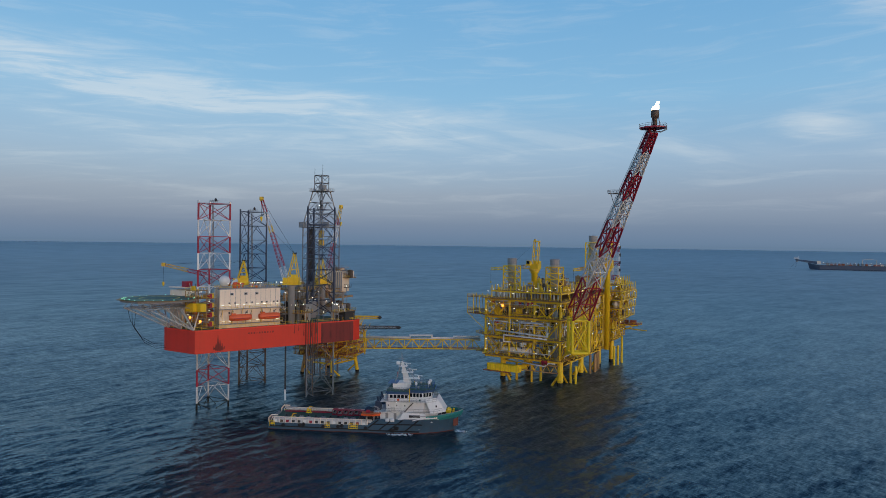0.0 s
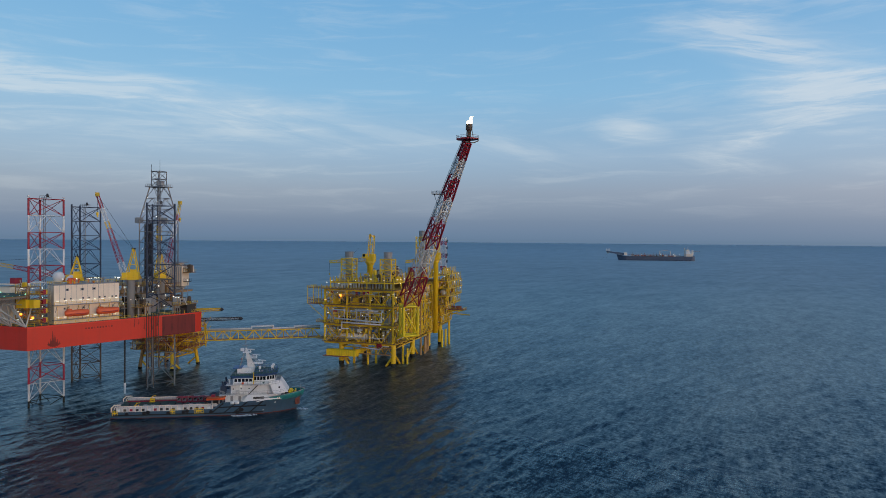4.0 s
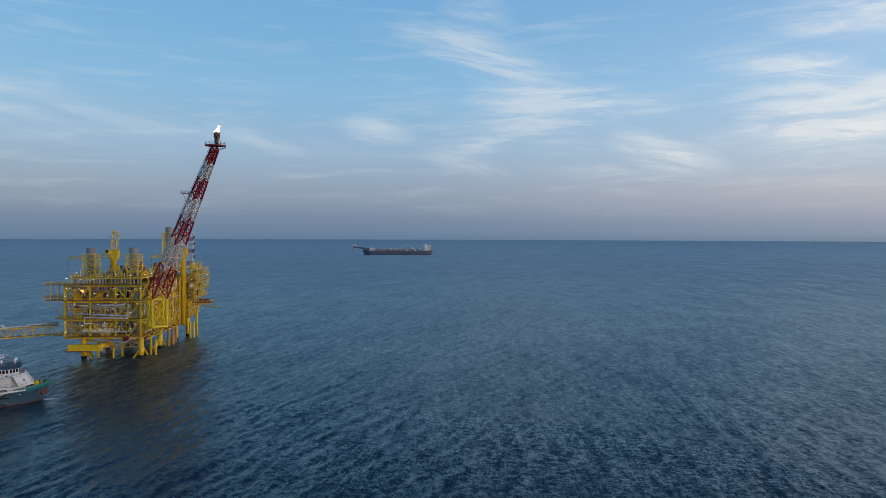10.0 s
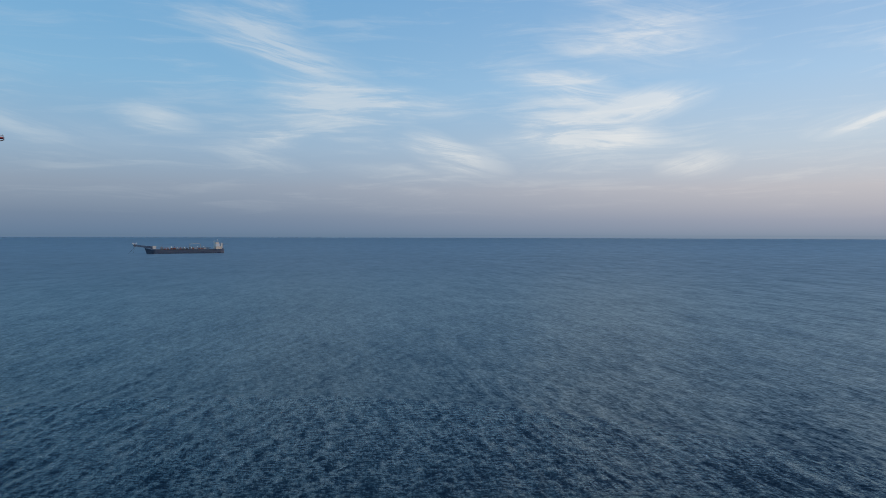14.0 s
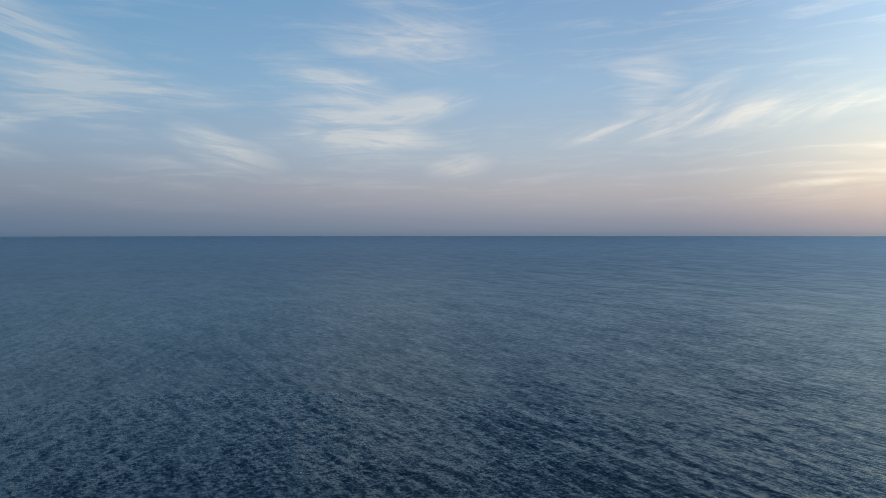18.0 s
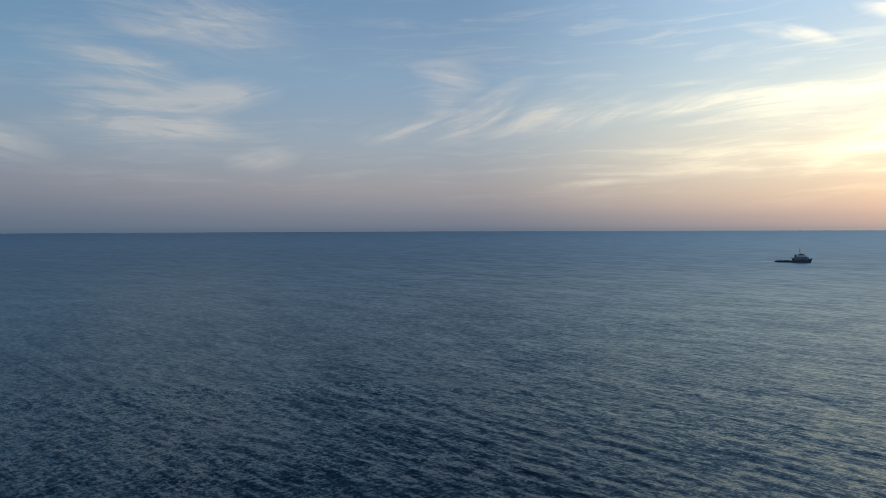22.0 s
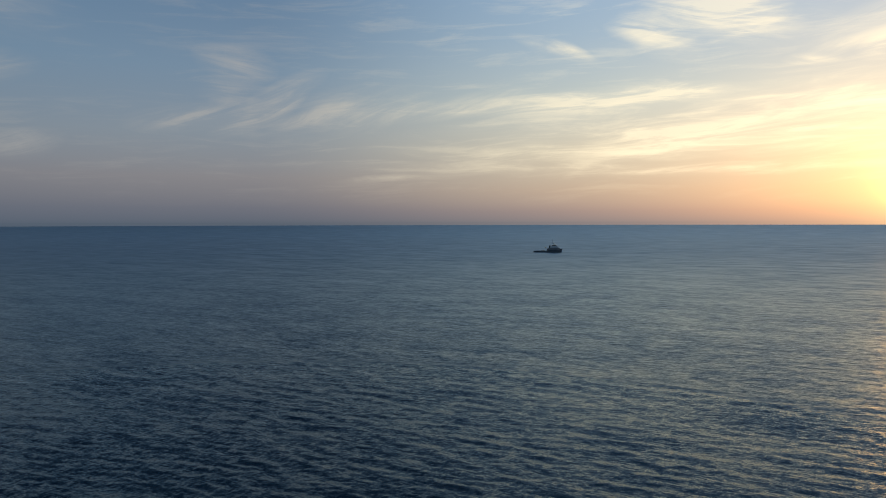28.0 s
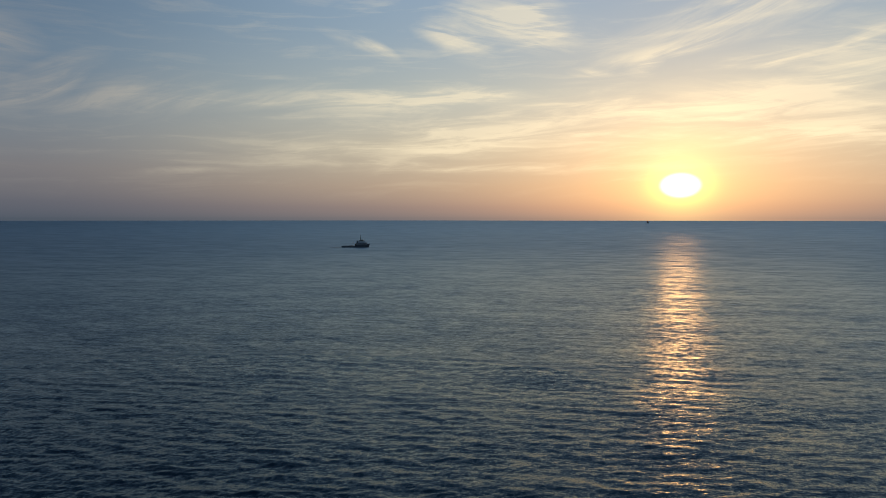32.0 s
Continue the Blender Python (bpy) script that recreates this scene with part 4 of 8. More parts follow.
def build_top_deck():
    """The weather deck: low pipe racks, valves, domed drums and rails above the upper beams."""
    rr = random.Random(77)
    z = 37.5
    part("weather_deck", Geo().box(((-33 + X1) / 2, (Y0 + 1 + Y1) / 2, z + 3.3), (X1 + 31, Y1 - Y0 - 3, 0.3)), GRATING, topside)
    for x in (-32.5, -23, -13, -4, 1.0):
        for y in (-2.5, 8, 20, 34, 48, 62, 74):
            strut("post", topside, (x, y, z), (x, y, z + 5.6), 0.25, YELLOW, 8)
    for y in (-2.5, 20, 48, 74):
        block("rack_beam", topside, (-15.8, y, z + 3.0), (34, 0.35, 0.6), YELLOW)
    for x in (-32.5, 1.0):
        block("rack_beam", topside, (x, 36, z + 3.0), (0.35, 77, 0.6), YELLOW)
    part("handrail", Geo().rail([(-33, -3, z + 3.4), (1.5, -3, z + 3.4), (1.5, 84, z + 3.4)], r=0.06), YELLOW, topside)
    # closely set drums and valve stacks on the deck edge
    for i in range(22):
        x = -31.5 + i * 1.5
        vertical_vessel(topside, x, -1.2 + rr.random() * 1.5, z + 0.1, 0.42, 2.7, rr.choice((PIPE, GREY, PIPE)))
        h = rr.uniform(2.0, 4.2)
        strut("riser", topside, (x, -1.0, z + 3.4), (x, -1.0, z + 3.4 + h), 0.16, rr.choice((YELLOW, YELLOW, TAN, PIPE)))
        if i % 2:
            block("valve_box", topside, (x, -0.2, z + 4.0 + rr.random()), (1.0, 1.3, 1.2), rr.choice((YELLOW, TAN, GREY, BROWN)))
    for i in range(60):
        x, y = rr.uniform(-31, 0), 0.5 + 78 * rr.random() ** 1.2
        h = rr.uniform(1.2, 4.6)
        k = rr.random()
        if k < 0.4:
            g = Geo().box((x, y, z + 3.4 + h / 2), (rr.uniform(1, 3), rr.uniform(1, 3), h)).box((x, y, z + 3.4 + h), (0.8, 0.8, 0.8))
            part("equipment_skid", g, rr.choice((YELLOW, TAN, GREY, BROWN, OCHRE)), topside)
        else:
            g = Geo().path([(x, y, z + 3.4), (x, y, z + 3.4 + h), (x + 2, y, z + 3.4 + h), (x + 2, y + 2, z + 3.4 + h), (x + 2, y + 2, z + 3.4)], 0.18, 6)
            part("pipe", g, rr.choice((YELLOW, YELLOW, PIPE, TAN)), topside)
    for i in range(16):
        strut("riser", topside, (1.2, 4 + i * 4.4, z + 3.4), (1.2, 4 + i * 4.4, z + 3.4 + rr.uniform(2, 5)), 0.14, YELLOW)
        lamp(topside, (1.8, 4 + i * 4.4 + rr.random() * 2, z + rr.uniform(2, 7)), r=0.22)
        lamp(topside, (-33 + i * 2.3 + rr.random(), rr.uniform(-3.2, 3), z + rr.uniform(2.5, 6.5)), r=0.17)


build_top_deck()


def build_jacket():
    jk = thing("platform_jacket", PLAT, "yellow tubular steel jacket legs standing in the sea", "jacket")
    legs = [(0, 0), (-27.5, 0), (0, 28), (-27.5, 28), (0, 55.5), (-27.5, 55.5), (2.0, 72), (-24, 72)]
    for x, y in legs:
        r = 1.25
        strut("leg", jk, (x, y, 1.6), (x, y, 11.3), r, YELLOW, 14)
        strut("leg", jk, (x, y, -8), (x, y, 1.6), r * 1.02, MARINE, 14)
        part("leg_collar", Geo().lathe([(r, 2.2), (r + 0.25, 2.4), (r + 0.25, 2.8), (r, 3.0)], (x, y, 0), 14), YELLOW, jk)
    for (x0, y0), (x1, y1) in (((0, 0), (-27.5, 0)), ((0, 28), (-27.5, 28)), ((0, 55.5), (-27.5, 55.5))):
        mid = (x0 + x1) / 2
        strut("brace", jk, (x0, y0, 5.5), (mid + 8, y0, -3), 0.55, YELLOW, 8)
        strut("brace", jk, (x1, y0, 5.5), (mid - 8, y0, -3), 0.55, YELLOW, 8)
        strut("brace", jk, (x0, y0, 8.6), (x1, y0, 8.6), 0.4, YELLOW, 8)
    for (y0, y1) in ((0, 28), (28, 55.5)):
        for x in (0, -27.5):
            strut("brace", jk, (x, y0, 8.6), (x, y1, 8.6), 0.4, YELLOW, 8)
            strut("brace", jk, (x, y0, 7), (x, (y0 + y1) / 2, -4), 0.5, YELLOW, 8)
            strut("brace", jk, (x, y1, 7), (x, (y0 + y1) / 2, -4), 0.5, YELLOW, 8)
    for x, y, h in ((1.5, 9.5, 10), (4.2, 8.5, 8), (-14, 1.5, 8), (-11.5, 6, 10), (-22, 3, 9), (2, 36, 9), (3, 40, 9), (2.5, 44, 9), (6, 63, 10), (7.2, 66, 10), (7, 74, 14), (2, 49, 9)):
        strut("caisson", jk, (x, y, -6), (x, y, h), 0.62 if h != 8 else 0.5, YELLOW if y < 12 or y > 50 else TAN, 10)
    # boat landing box and cellar girder
    part("boat_landing", Geo().box((-25.5, -3.6, 6.2), (15.5, 3.0, 3.0)).box((-17.6, -1.4, 6.6), (1.2, 5, 2.6), -30), YELLOW_GREEN, jk, "bright yellow corrugated box")
    for i in range(12):
        block("rib", jk, (-32.6 + i * 1.28, -5.2, 6.2), (0.22, 0.2, 2.9), YELLOW)
    part("landing_deck", Geo().box((-28, -4.4, 4.6), (13, 4.6, 0.25)), ORANGE_DECK, jk)
    for z in (6.0, 9.0):
        block("cellar_girder", jk, (-8.5, -2.6, z), (17, 0.4, 0.5), TAN)
    for i in range(9):
        strut("cellar_brace", jk, (-16.8 + i * 1.9, -2.6, 6.0 if i % 2 else 9.0), (-14.9 + i * 1.9, -2.6, 9.0 if i % 2 else 6.0), 0.14, OCHRE)
    pipe_run(jk, [(-21, -3.6, 9.8), (-6, -3.6, 8.6), (-4, -3.6, 10.2), (-1, -3.6, 10.2)], 0.28, WHITE)
    lying_vessel(jk, -6, -3.2, 9.2, 0.9, 3.2, DARK_RED)
    # spider deck below the east face
    for y in range(4, 74, 7):
        strut("cellar_brace", jk, (1.4, y, 9.2), (1.4, y + 7, 11.2), 0.16, OCHRE)
        strut("cellar_brace", jk, (1.4, y + 7, 9.2), (1.4, y, 11.2), 0.16, OCHRE)
    block("cellar_girder", jk, (1.4, 38, 9.1), (0.4, 72, 0.45), OCHRE)
    part("cellar_deck", Geo().box((-2, 38, 9.0), (7, 72, 0.2)), GRATING, jk)


build_jacket()


def build_flare_boom():
    inv = PLAT.inverted()
    foot, head = inv @ Vector((57.2, 268.9, 32.9)), inv @ Vector((66.4, 205.2, 98.6))
    fb = thing("flare_boom", PLAT, "red and white lattice flare boom leaning out from the platform corner", "flare boom")
    bands = [DARK_RED, DARK_RED, WHITE, WHITE] * 3 + [DARK_RED, DARK_RED]
    rings = truss(fb, foot, head, 7.2, 2.2, (0, 0, 1), 14, 0.38, 0.22, bands, True, taper=0.925)
    # flare pipes and a stairway along the boom
    for k, (f, r) in enumerate(((0.3, 0.24), (0.5, 0.17), (0.68, 0.13))):
        a, b = rings[0][0].lerp(rings[0][1], f), rings[-1][0].lerp(rings[-1][1], f)
        strut("flare_pipe", fb, a.lerp(rings[0][2], 0.35), b.lerp(rings[-1][2], 0.35), r, PIPE, 10)
    a0, b0 = rings[5][2], rings[14][2]
    side = (rings[5][1] - rings[5][0]).normalized()
    g = Geo()
    for o in (-0.6, 0.3):
        g.rod(a0 + side * o, b0 + side * o, 0.07, 5).rod(a0 + side * o + Vector((0, 0, 1.2)), b0 + side * o + Vector((0, 0, 1.2)), 0.06, 5)
    for i in range(46):
        p = a0.lerp(b0, i / 45)
        g.rod(p - side * 0.6, p + side * 0.3, 0.05, 4).rod(p + side * 0.3, p + side * 0.3 + Vector((0, 0, 1.2)), 0.05, 4)
    part("stairway", g, GREY, fb, "grey caged ladder walkway")
    # rest ledge half way up
    led = rings[8][2] + side * 1.6
    part("ledge", Geo().prism([(led.x - 2.2, led.y - 1.6), (led.x + 2.4, led.y - 1.6), (led.x + 2.4, led.y + 1.6), (led.x - 2.2, led.y + 1.6)], led.z, led.z + 0.25), GREY, fb)
    part("handrail", Geo().rail([(led.x + 2.2, led.y - 1.6, led.z + 0.2), (led.x - 2.2, led.y - 1.6, led.z + 0.2), (led.x - 2.2, led.y + 1.6, led.z + 0.2), (led.x + 2.2, led.y + 1.6, led.z + 0.2)], gap=1.1, r=0.05), GREY, fb)
    strut("brace", fb, (led.x - 1.5, led.y, led.z), rings[7][1], 0.12, GREY)
    # tip platform, stack and burner
    t = head + Vector((0, 0, 0.8))
    hexa = [(t.x + 4.3 * math.cos(a), t.y + 3.4 * math.sin(a)) for a in (math.pi / 4 * i + 0.39 for i in range(8))]
    part("tip_deck", Geo().prism(hexa, t.z, t.z + 0.45), DARK_RED, fb, "dark red tip deck")
    part("handrail", Geo().rail([(x, y, t.z + 0.4) for x, y in hexa], gap=1.2, r=0.05, closed=True), GREY, fb)
    part("pipe_loop", Geo().path([(t.x - 2, t.y, t.z - 0.6), (t.x + 2.5, t.y, t.z - 1.2), (t.x + 4.2, t.y, t.z - 0.5), (t.x + 4.2, t.y, t.z + 0.6)], 0.22, 8), GREY, fb)
    part("burner_tip", Geo().lathe([(0.75, 0), (0.75, 2.6), (1.0, 3.0), (1.3, 3.4), (1.3, 5.2), (1.1, 5.4)], (t.x + 0.6, t.y, t.z + 0.4), 12), BROWN, fb, "scorched burner stack", True)
    for a in range(3):
        c, s = math.cos(a * 2.1), math.sin(a * 2.1)
        strut("stay", fb, (t.x + 0.6 + 1.6 * c, t.y + 1.6 * s, t.z + 0.4), (t.x + 0.6 + 1.0 * c, t.y + 1.0 * s, t.z + 4.4), 0.12, BROWN)
    # burning gas, blown to one side in ragged tongues
    rr = random.Random(5)
    g = Geo()
    for i in range(7):
        ox, oy, h = rr.uniform(-0.6, 0.6), rr.uniform(-0.6, 0.6), rr.uniform(1.6, 3.4)
        lean = rr.uniform(0.3, 1.4)
        base = Vector((t.x + 0.6 + ox, t.y + oy, t.z + 5.5))
        prof = [(0.25, 0.0), (0.62, 0.25), (0.55, 0.5), (0.3, 0.75), (0.04, 1.0)]
        n = 8
        pts = [base + Vector((r * math.cos(6.283 * k / n) + lean * f * f, r * math.sin(6.283 * k / n) - 0.3 * lean * f, f * h)) for r, f in prof for k in range(n)]
        g.add(pts, [(j * n + k, j * n + (k + 1) % n, (j + 1) * n + (k + 1) % n, (j + 1) * n + k) for j in range(4) for k in range(n)])
    part("flame", g, FLAME, fb, "small bright gas flame", True)
    # the braced portal that carries the foot
    pt = thing("boom_support", PLAT, "bright yellow braced portal frame under the boom foot", "support frame")
    c = [Vector((rings[0][k].x, rings[0][k].y, 0)) for k in range(4)]
    ctr = sum(c, Vector()) / 4
    c = [(ctr + (p - ctr) * 0.98) for p in sorted(c, key=lambda p: math.atan2(p.y - ctr.y, p.x - ctr.x))]
    for p in c:
        strut("post", pt, (p.x, p.y, 17.0), (p.x, p.y, 31.9), 0.68, YELLOW_GREEN, 10)
    for p, q in zip(c, c[1:] + c[:1]):
        for z in (17.0, 30.6):
            strut("beam", pt, (p.x, p.y, z), (q.x, q.y, z), 0.6, YELLOW_GREEN, 8)
        strut("brace", pt, (p.x, p.y, 17.4), (q.x, q.y, 29.6), 0.3, YELLOW_GREEN, 8)
        strut("brace", pt, (q.x, q.y, 17.4), (p.x, p.y, 29.6), 0.3, YELLOW_GREEN, 8)
    strut("tie", pt, (c[0].x, c[0].y, 17.2), (0, 0, 11.5), 0.5, YELLOW_GREEN, 8)
    strut("tie", pt, (c[1].x, c[1].y, 17.2), (4, 10, 11.7), 0.5, YELLOW_GREEN, 8)


build_flare_boom()


def exhaust_stack(x, y, z0, z1, r, label):
    st = thing("exhaust_stack", PLAT @ pose(x, y, z0), label, "exhaust stack", "platform exhaust stacks")
    h = z1 - z0
    part("flue", Geo().lathe([(r, 0), (r, h - 3.4), (r * 1.12, h - 3.2), (r * 1.12, h)], n=16), PIPE, st, smooth=True)
    part("cap", Geo().lathe([(r * 1.2, h - 2.8), (r * 1.25, h - 0.2), (r * 1.1, h)], n=16), GREY, st, "grey sleeve")
    w = r + 1.2
    for a, b in ((-w, -w), (w, -w), (w, w), (-w, w)):
        strut("frame_post", st, (a, b, 0), (a, b, h - 3.4), 0.3, YELLOW)
    for k in range(4):
        zz = (h - 3.6) * (k + 1) / 4
        pts = [(-w, -w, zz), (w, -w, zz), (w, w, zz), (-w, w, zz)]
        for p, q in zip(pts, pts[1:] + pts[:1]):
            strut("frame_rail", st, p, q, 0.2, YELLOW)
            strut("frame_brace", st, p, (q[0], q[1], zz - (h - 3.6) / 4), 0.17, YELLOW)
    return st


exhaust_stack(-25.9, 4.8, 41.0, 55.6, 1.75, "silver turbine exhaust in a yellow frame, above the west deck")
exhaust_stack(-5.0, 4.8, 41.0, 55.6, 1.75, "silver turbine exhaust in a yellow frame, near the boom foot")
exhaust_stack(-0.7, 46.5, 41.0, 66.8, 1.75, "tall silver exhaust in a yellow frame behind the boom")


def deck_crane(x, y, z0, base_h, label, boom_to, r=1.5):
    cr = thing("pedestal_crane", PLAT @ pose(x, y, z0), label, "crane", "platform cranes")
    part("pedestal", Geo().lathe([(r, 0), (r, base_h - 1.5), (r * 1.35, base_h - 0.8), (r * 1.35, base_h)], n=14), YELLOW, cr, smooth=True)
    part("turntable", Geo().lathe([(r * 1.7, base_h), (r * 1.7, base_h + 0.7)], n=14), OCHRE, cr)
    part("machinery_house", Geo().box((0.2, 0.6, base_h + 2.0), (4.4, 3.6, 2.6)).box((-2.4, -1.6, base_h + 3.6), (1.8, 1.8, 2.4)).box((0.8, 1.0, base_h + 3.9), (3.0, 2.6, 1.4)), YELLOW, cr)
    part("cab_window", Geo().box((-2.4, -2.54, base_h + 3.9), (1.4, 0.1, 1.3)), GLASS, cr)
    top = (0.6, 0.8, base_h + 14)
    for sx in (-1.2, 1.2):
        for sy in (-0.8, 1.6):
            strut("mast_leg", cr, (sx, sy, base_h + 3), (top[0] + sx * 0.95, top[1] + sy * 0.7, top[2]), 0.24, YELLOW)
    for k in range(3):
        zz = base_h + 4.5 + k * 2.2
        strut("mast_tie", cr, (-1.2, 0.3, zz), (1.5, 0.3, zz + 1.1), 0.18, YELLOW)
    part("sheave_head", Geo().box((top[0], top[1], top[2]), (2.8, 2.0, 0.6)).box((top[0] - 0.9, top[1], top[2] + 0.6), (0.7, 1.2, 0.8)), OCHRE, cr)
    tip = Vector(boom_to)
    truss(cr, (-0.8, 0, base_h + 2.0), tip, 1.9, 1.0, (0, 0, 1), 9, 0.16, 0.09, [OCHRE, OCHRE, GREY, GREY, GREY, OCHRE, OCHRE, YELLOW, YELLOW])
    strut("pendant", cr, top, tip.lerp(Vector((0, 0, base_h + 2)), 0.4), 0.05, BLACK, 4)
    strut("hoist_line", cr, tip, (tip.x, tip.y, tip.z - 6), 0.04, BLACK, 4)
    part("hook_block", Geo().box((tip.x, tip.y, tip.z - 6.3), (0.5, 0.4, 0.8)), YELLOW, cr)


deck_crane(-20.2, 18.2, 41.0, 8.5, "yellow deck crane with its boom stowed flat to the west", (-19, -8.5, 9.0))
deck_crane(3.9, 56.4, 9.0, 41.0, "yellow crane on a tall thick pedestal beside the east face", (-13, -14.5, 40.5), 1.45)


def build_tower():
    tw = thing("telecom_tower", PLAT @ pose(3.0, 74.6, 41.0), "red and white lattice radio mast with dishes", "radio mast")
    truss(tw, (0, 0, 0), (0, 0, 22.5), 3.4, 2.6, (0, 1, 0), 9, 0.14, 0.08, [WHITE, DARK_RED, WHITE], True)
    for z in (8, 12, 16, 20):
        part("dish", Geo().lathe([(0.2, -0.3), (0.9, 0.1), (0.95, 0.3)], (2.1, -0.3, z), 12, "X"), DARK, tw)
        part("antenna_panel", Geo().box((-1.8, -1.2, z + 0.8), (0.5, 0.4, 1.6)), WHITE, tw)


build_tower()


def build_davit():
    dv = thing("lifeboat_station", PLAT @ pose(3.0, 78.0, 20.5), "yellow cantilevered boat station at the east end", "boat station")
    part("deck_plate", Geo().box((6.5, 0, 0), (12, 9, 0.3)), ORANGE_DECK, dv)
    for y in (-4.2, 0, 4.2):
        strut("bracket", dv, (12, y, 0), (-1.5, y, -6), 0.22, YELLOW)
        strut("beam", dv, (-1.5, y, -0.4), (12.4, y, -0.4), 0.3, YELLOW)
    strut("boom", dv, (4, -3, -2.2), (17, -5, -2.6), 0.3, YELLOW)
    part("handrail", Geo().rail([(0.5, -4.4, 0.1), (12.4, -4.4, 0.1), (12.4, 4.4, 0.1)], r=0.05), YELLOW, dv)
    part("equipment", Geo().box((9, -1, 1.1), (3.0, 2.4, 1.8)).box((5, 1.5, 0.9), (2, 2, 1.5)), ORANGE_DECK, dv)


build_davit()

# ---- jack-up drilling rig ----
RIG = pose(-85.9, 239.6, 0, 0, 0, -30.6)
HZ0, HZ1 = 22.0, 30.3
SIDE = lambda y: 7.3 + 0.41338 * (y + 13.3)
HULL = [(-9.3, -13.3), (7.3, -13.3), (31.4, 45.0), (31.4, 48.5), (-31.4, 48.5), (-31.4, 45.0)]


def build_hull():
    h = thing("jackup_hull", RIG, "bright red barge-like jack-up hull raised above the sea", "rig hull")
    part("shell", Geo().prism(HULL, HZ0, HZ1), RED_HULL, h)
    deck = [(x * 0.985, y * 0.985 + 0.2) for x, y in HULL]
    part("main_deck", Geo().prism(deck, HZ1 + 0.004, HZ1 + 0.12), GREEN_DECK, h, "dark green deck plating")
    part("fender_strip", Geo().prism([(x * 1.004, y * 1.004) for x, y in HULL], HZ1 - 0.5, HZ1 - 0.25), RED_HULL, h)
    part("handrail", Geo().rail([(x * 0.99, y * 0.99, HZ1) for x, y in HULL], r=0.06, closed=True), YELLOW, h)
    # smoke-black stain plate of the bow thruster outlet and the lettering on the side
    ang = math.degrees(math.atan2(58.3, 24.1))
    for i, w in enumerate((0.9, 0.9, 0.9, 0.4, 0.9, 0.9, 0.9, 0.9, 0.4, 0.9)):
        y = 4.5 + i * 0.95
        part("name_bar", Geo().box((SIDE(y) + 0.01, y, 28.0), (w * 0.62, 0.05, 0.62), ang), OLD_STAIN, h, "faded dark lettering bar")
    for i in range(6):
        y = 25.2 + i * 0.9
        strut("hose", h, (SIDE(y) + 0.35, y, HZ1 + 1.2), (SIDE(y) + 0.35, y, HZ0 - (12 if i % 3 else 20)), 0.16, BROWN if i % 2 else DARK)
    # darker red stern plating and old drips below the outlets
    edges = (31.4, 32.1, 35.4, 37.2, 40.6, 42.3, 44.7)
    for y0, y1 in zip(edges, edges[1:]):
        part("stern_plate", Geo().add([(SIDE(y) + 0.03, y, z) for y, z in ((y0, HZ0 + 0.02), (y1, HZ0 + 0.02), (y1, HZ1 - 0.52), (y0, HZ1 - 0.52))], [(0, 1, 2, 3)]), STERN_RED, h, "darker, blotchy red plating")
    for y, top, low, wide in ((-7.2, 24.4, 23.0, 0.5), (-6.5, 25.6, 22.6, 0.8), (-5.9, 28.2, 22.4, 0.9), (-5.2, 26.6, 22.3, 1.0), (-4.5, 25.2, 22.5, 0.8), (-3.8, 24.2, 23.0, 0.5), (21.0, 30.0, 26.5, 0.3), (22.6, 30.0, 27.4, 0.3), (24.6, 30.0, 25.2, 0.35), (27.5, 30.0, 24.6, 0.4), (29.5, 30.0, 26.0, 0.35)):
        part("rust_drip", Geo().add([(SIDE(y + w) + 0.035, y + w, z) for w, z in ((-wide * 0.7, low + 0.5), (0.0, low), (wide * 0.7, low + 0.6), (wide * 0.35, (low + top) / 2), (0.06, top), (-0.06, top), (-wide * 0.3, (low + top) / 2))], [tuple(range(7))]), OLD_STAIN, h, "dark rust stain")
    strut("seawater_pipe", h, (16, 22, HZ0), (16, 22, 4.2), 0.32, DARK, 8)
    strut("seawater_pipe", h, (16, 22, 4.2), (16, 22, -3), 0.42, WHITE, 8)
    return h


hull = build_hull()


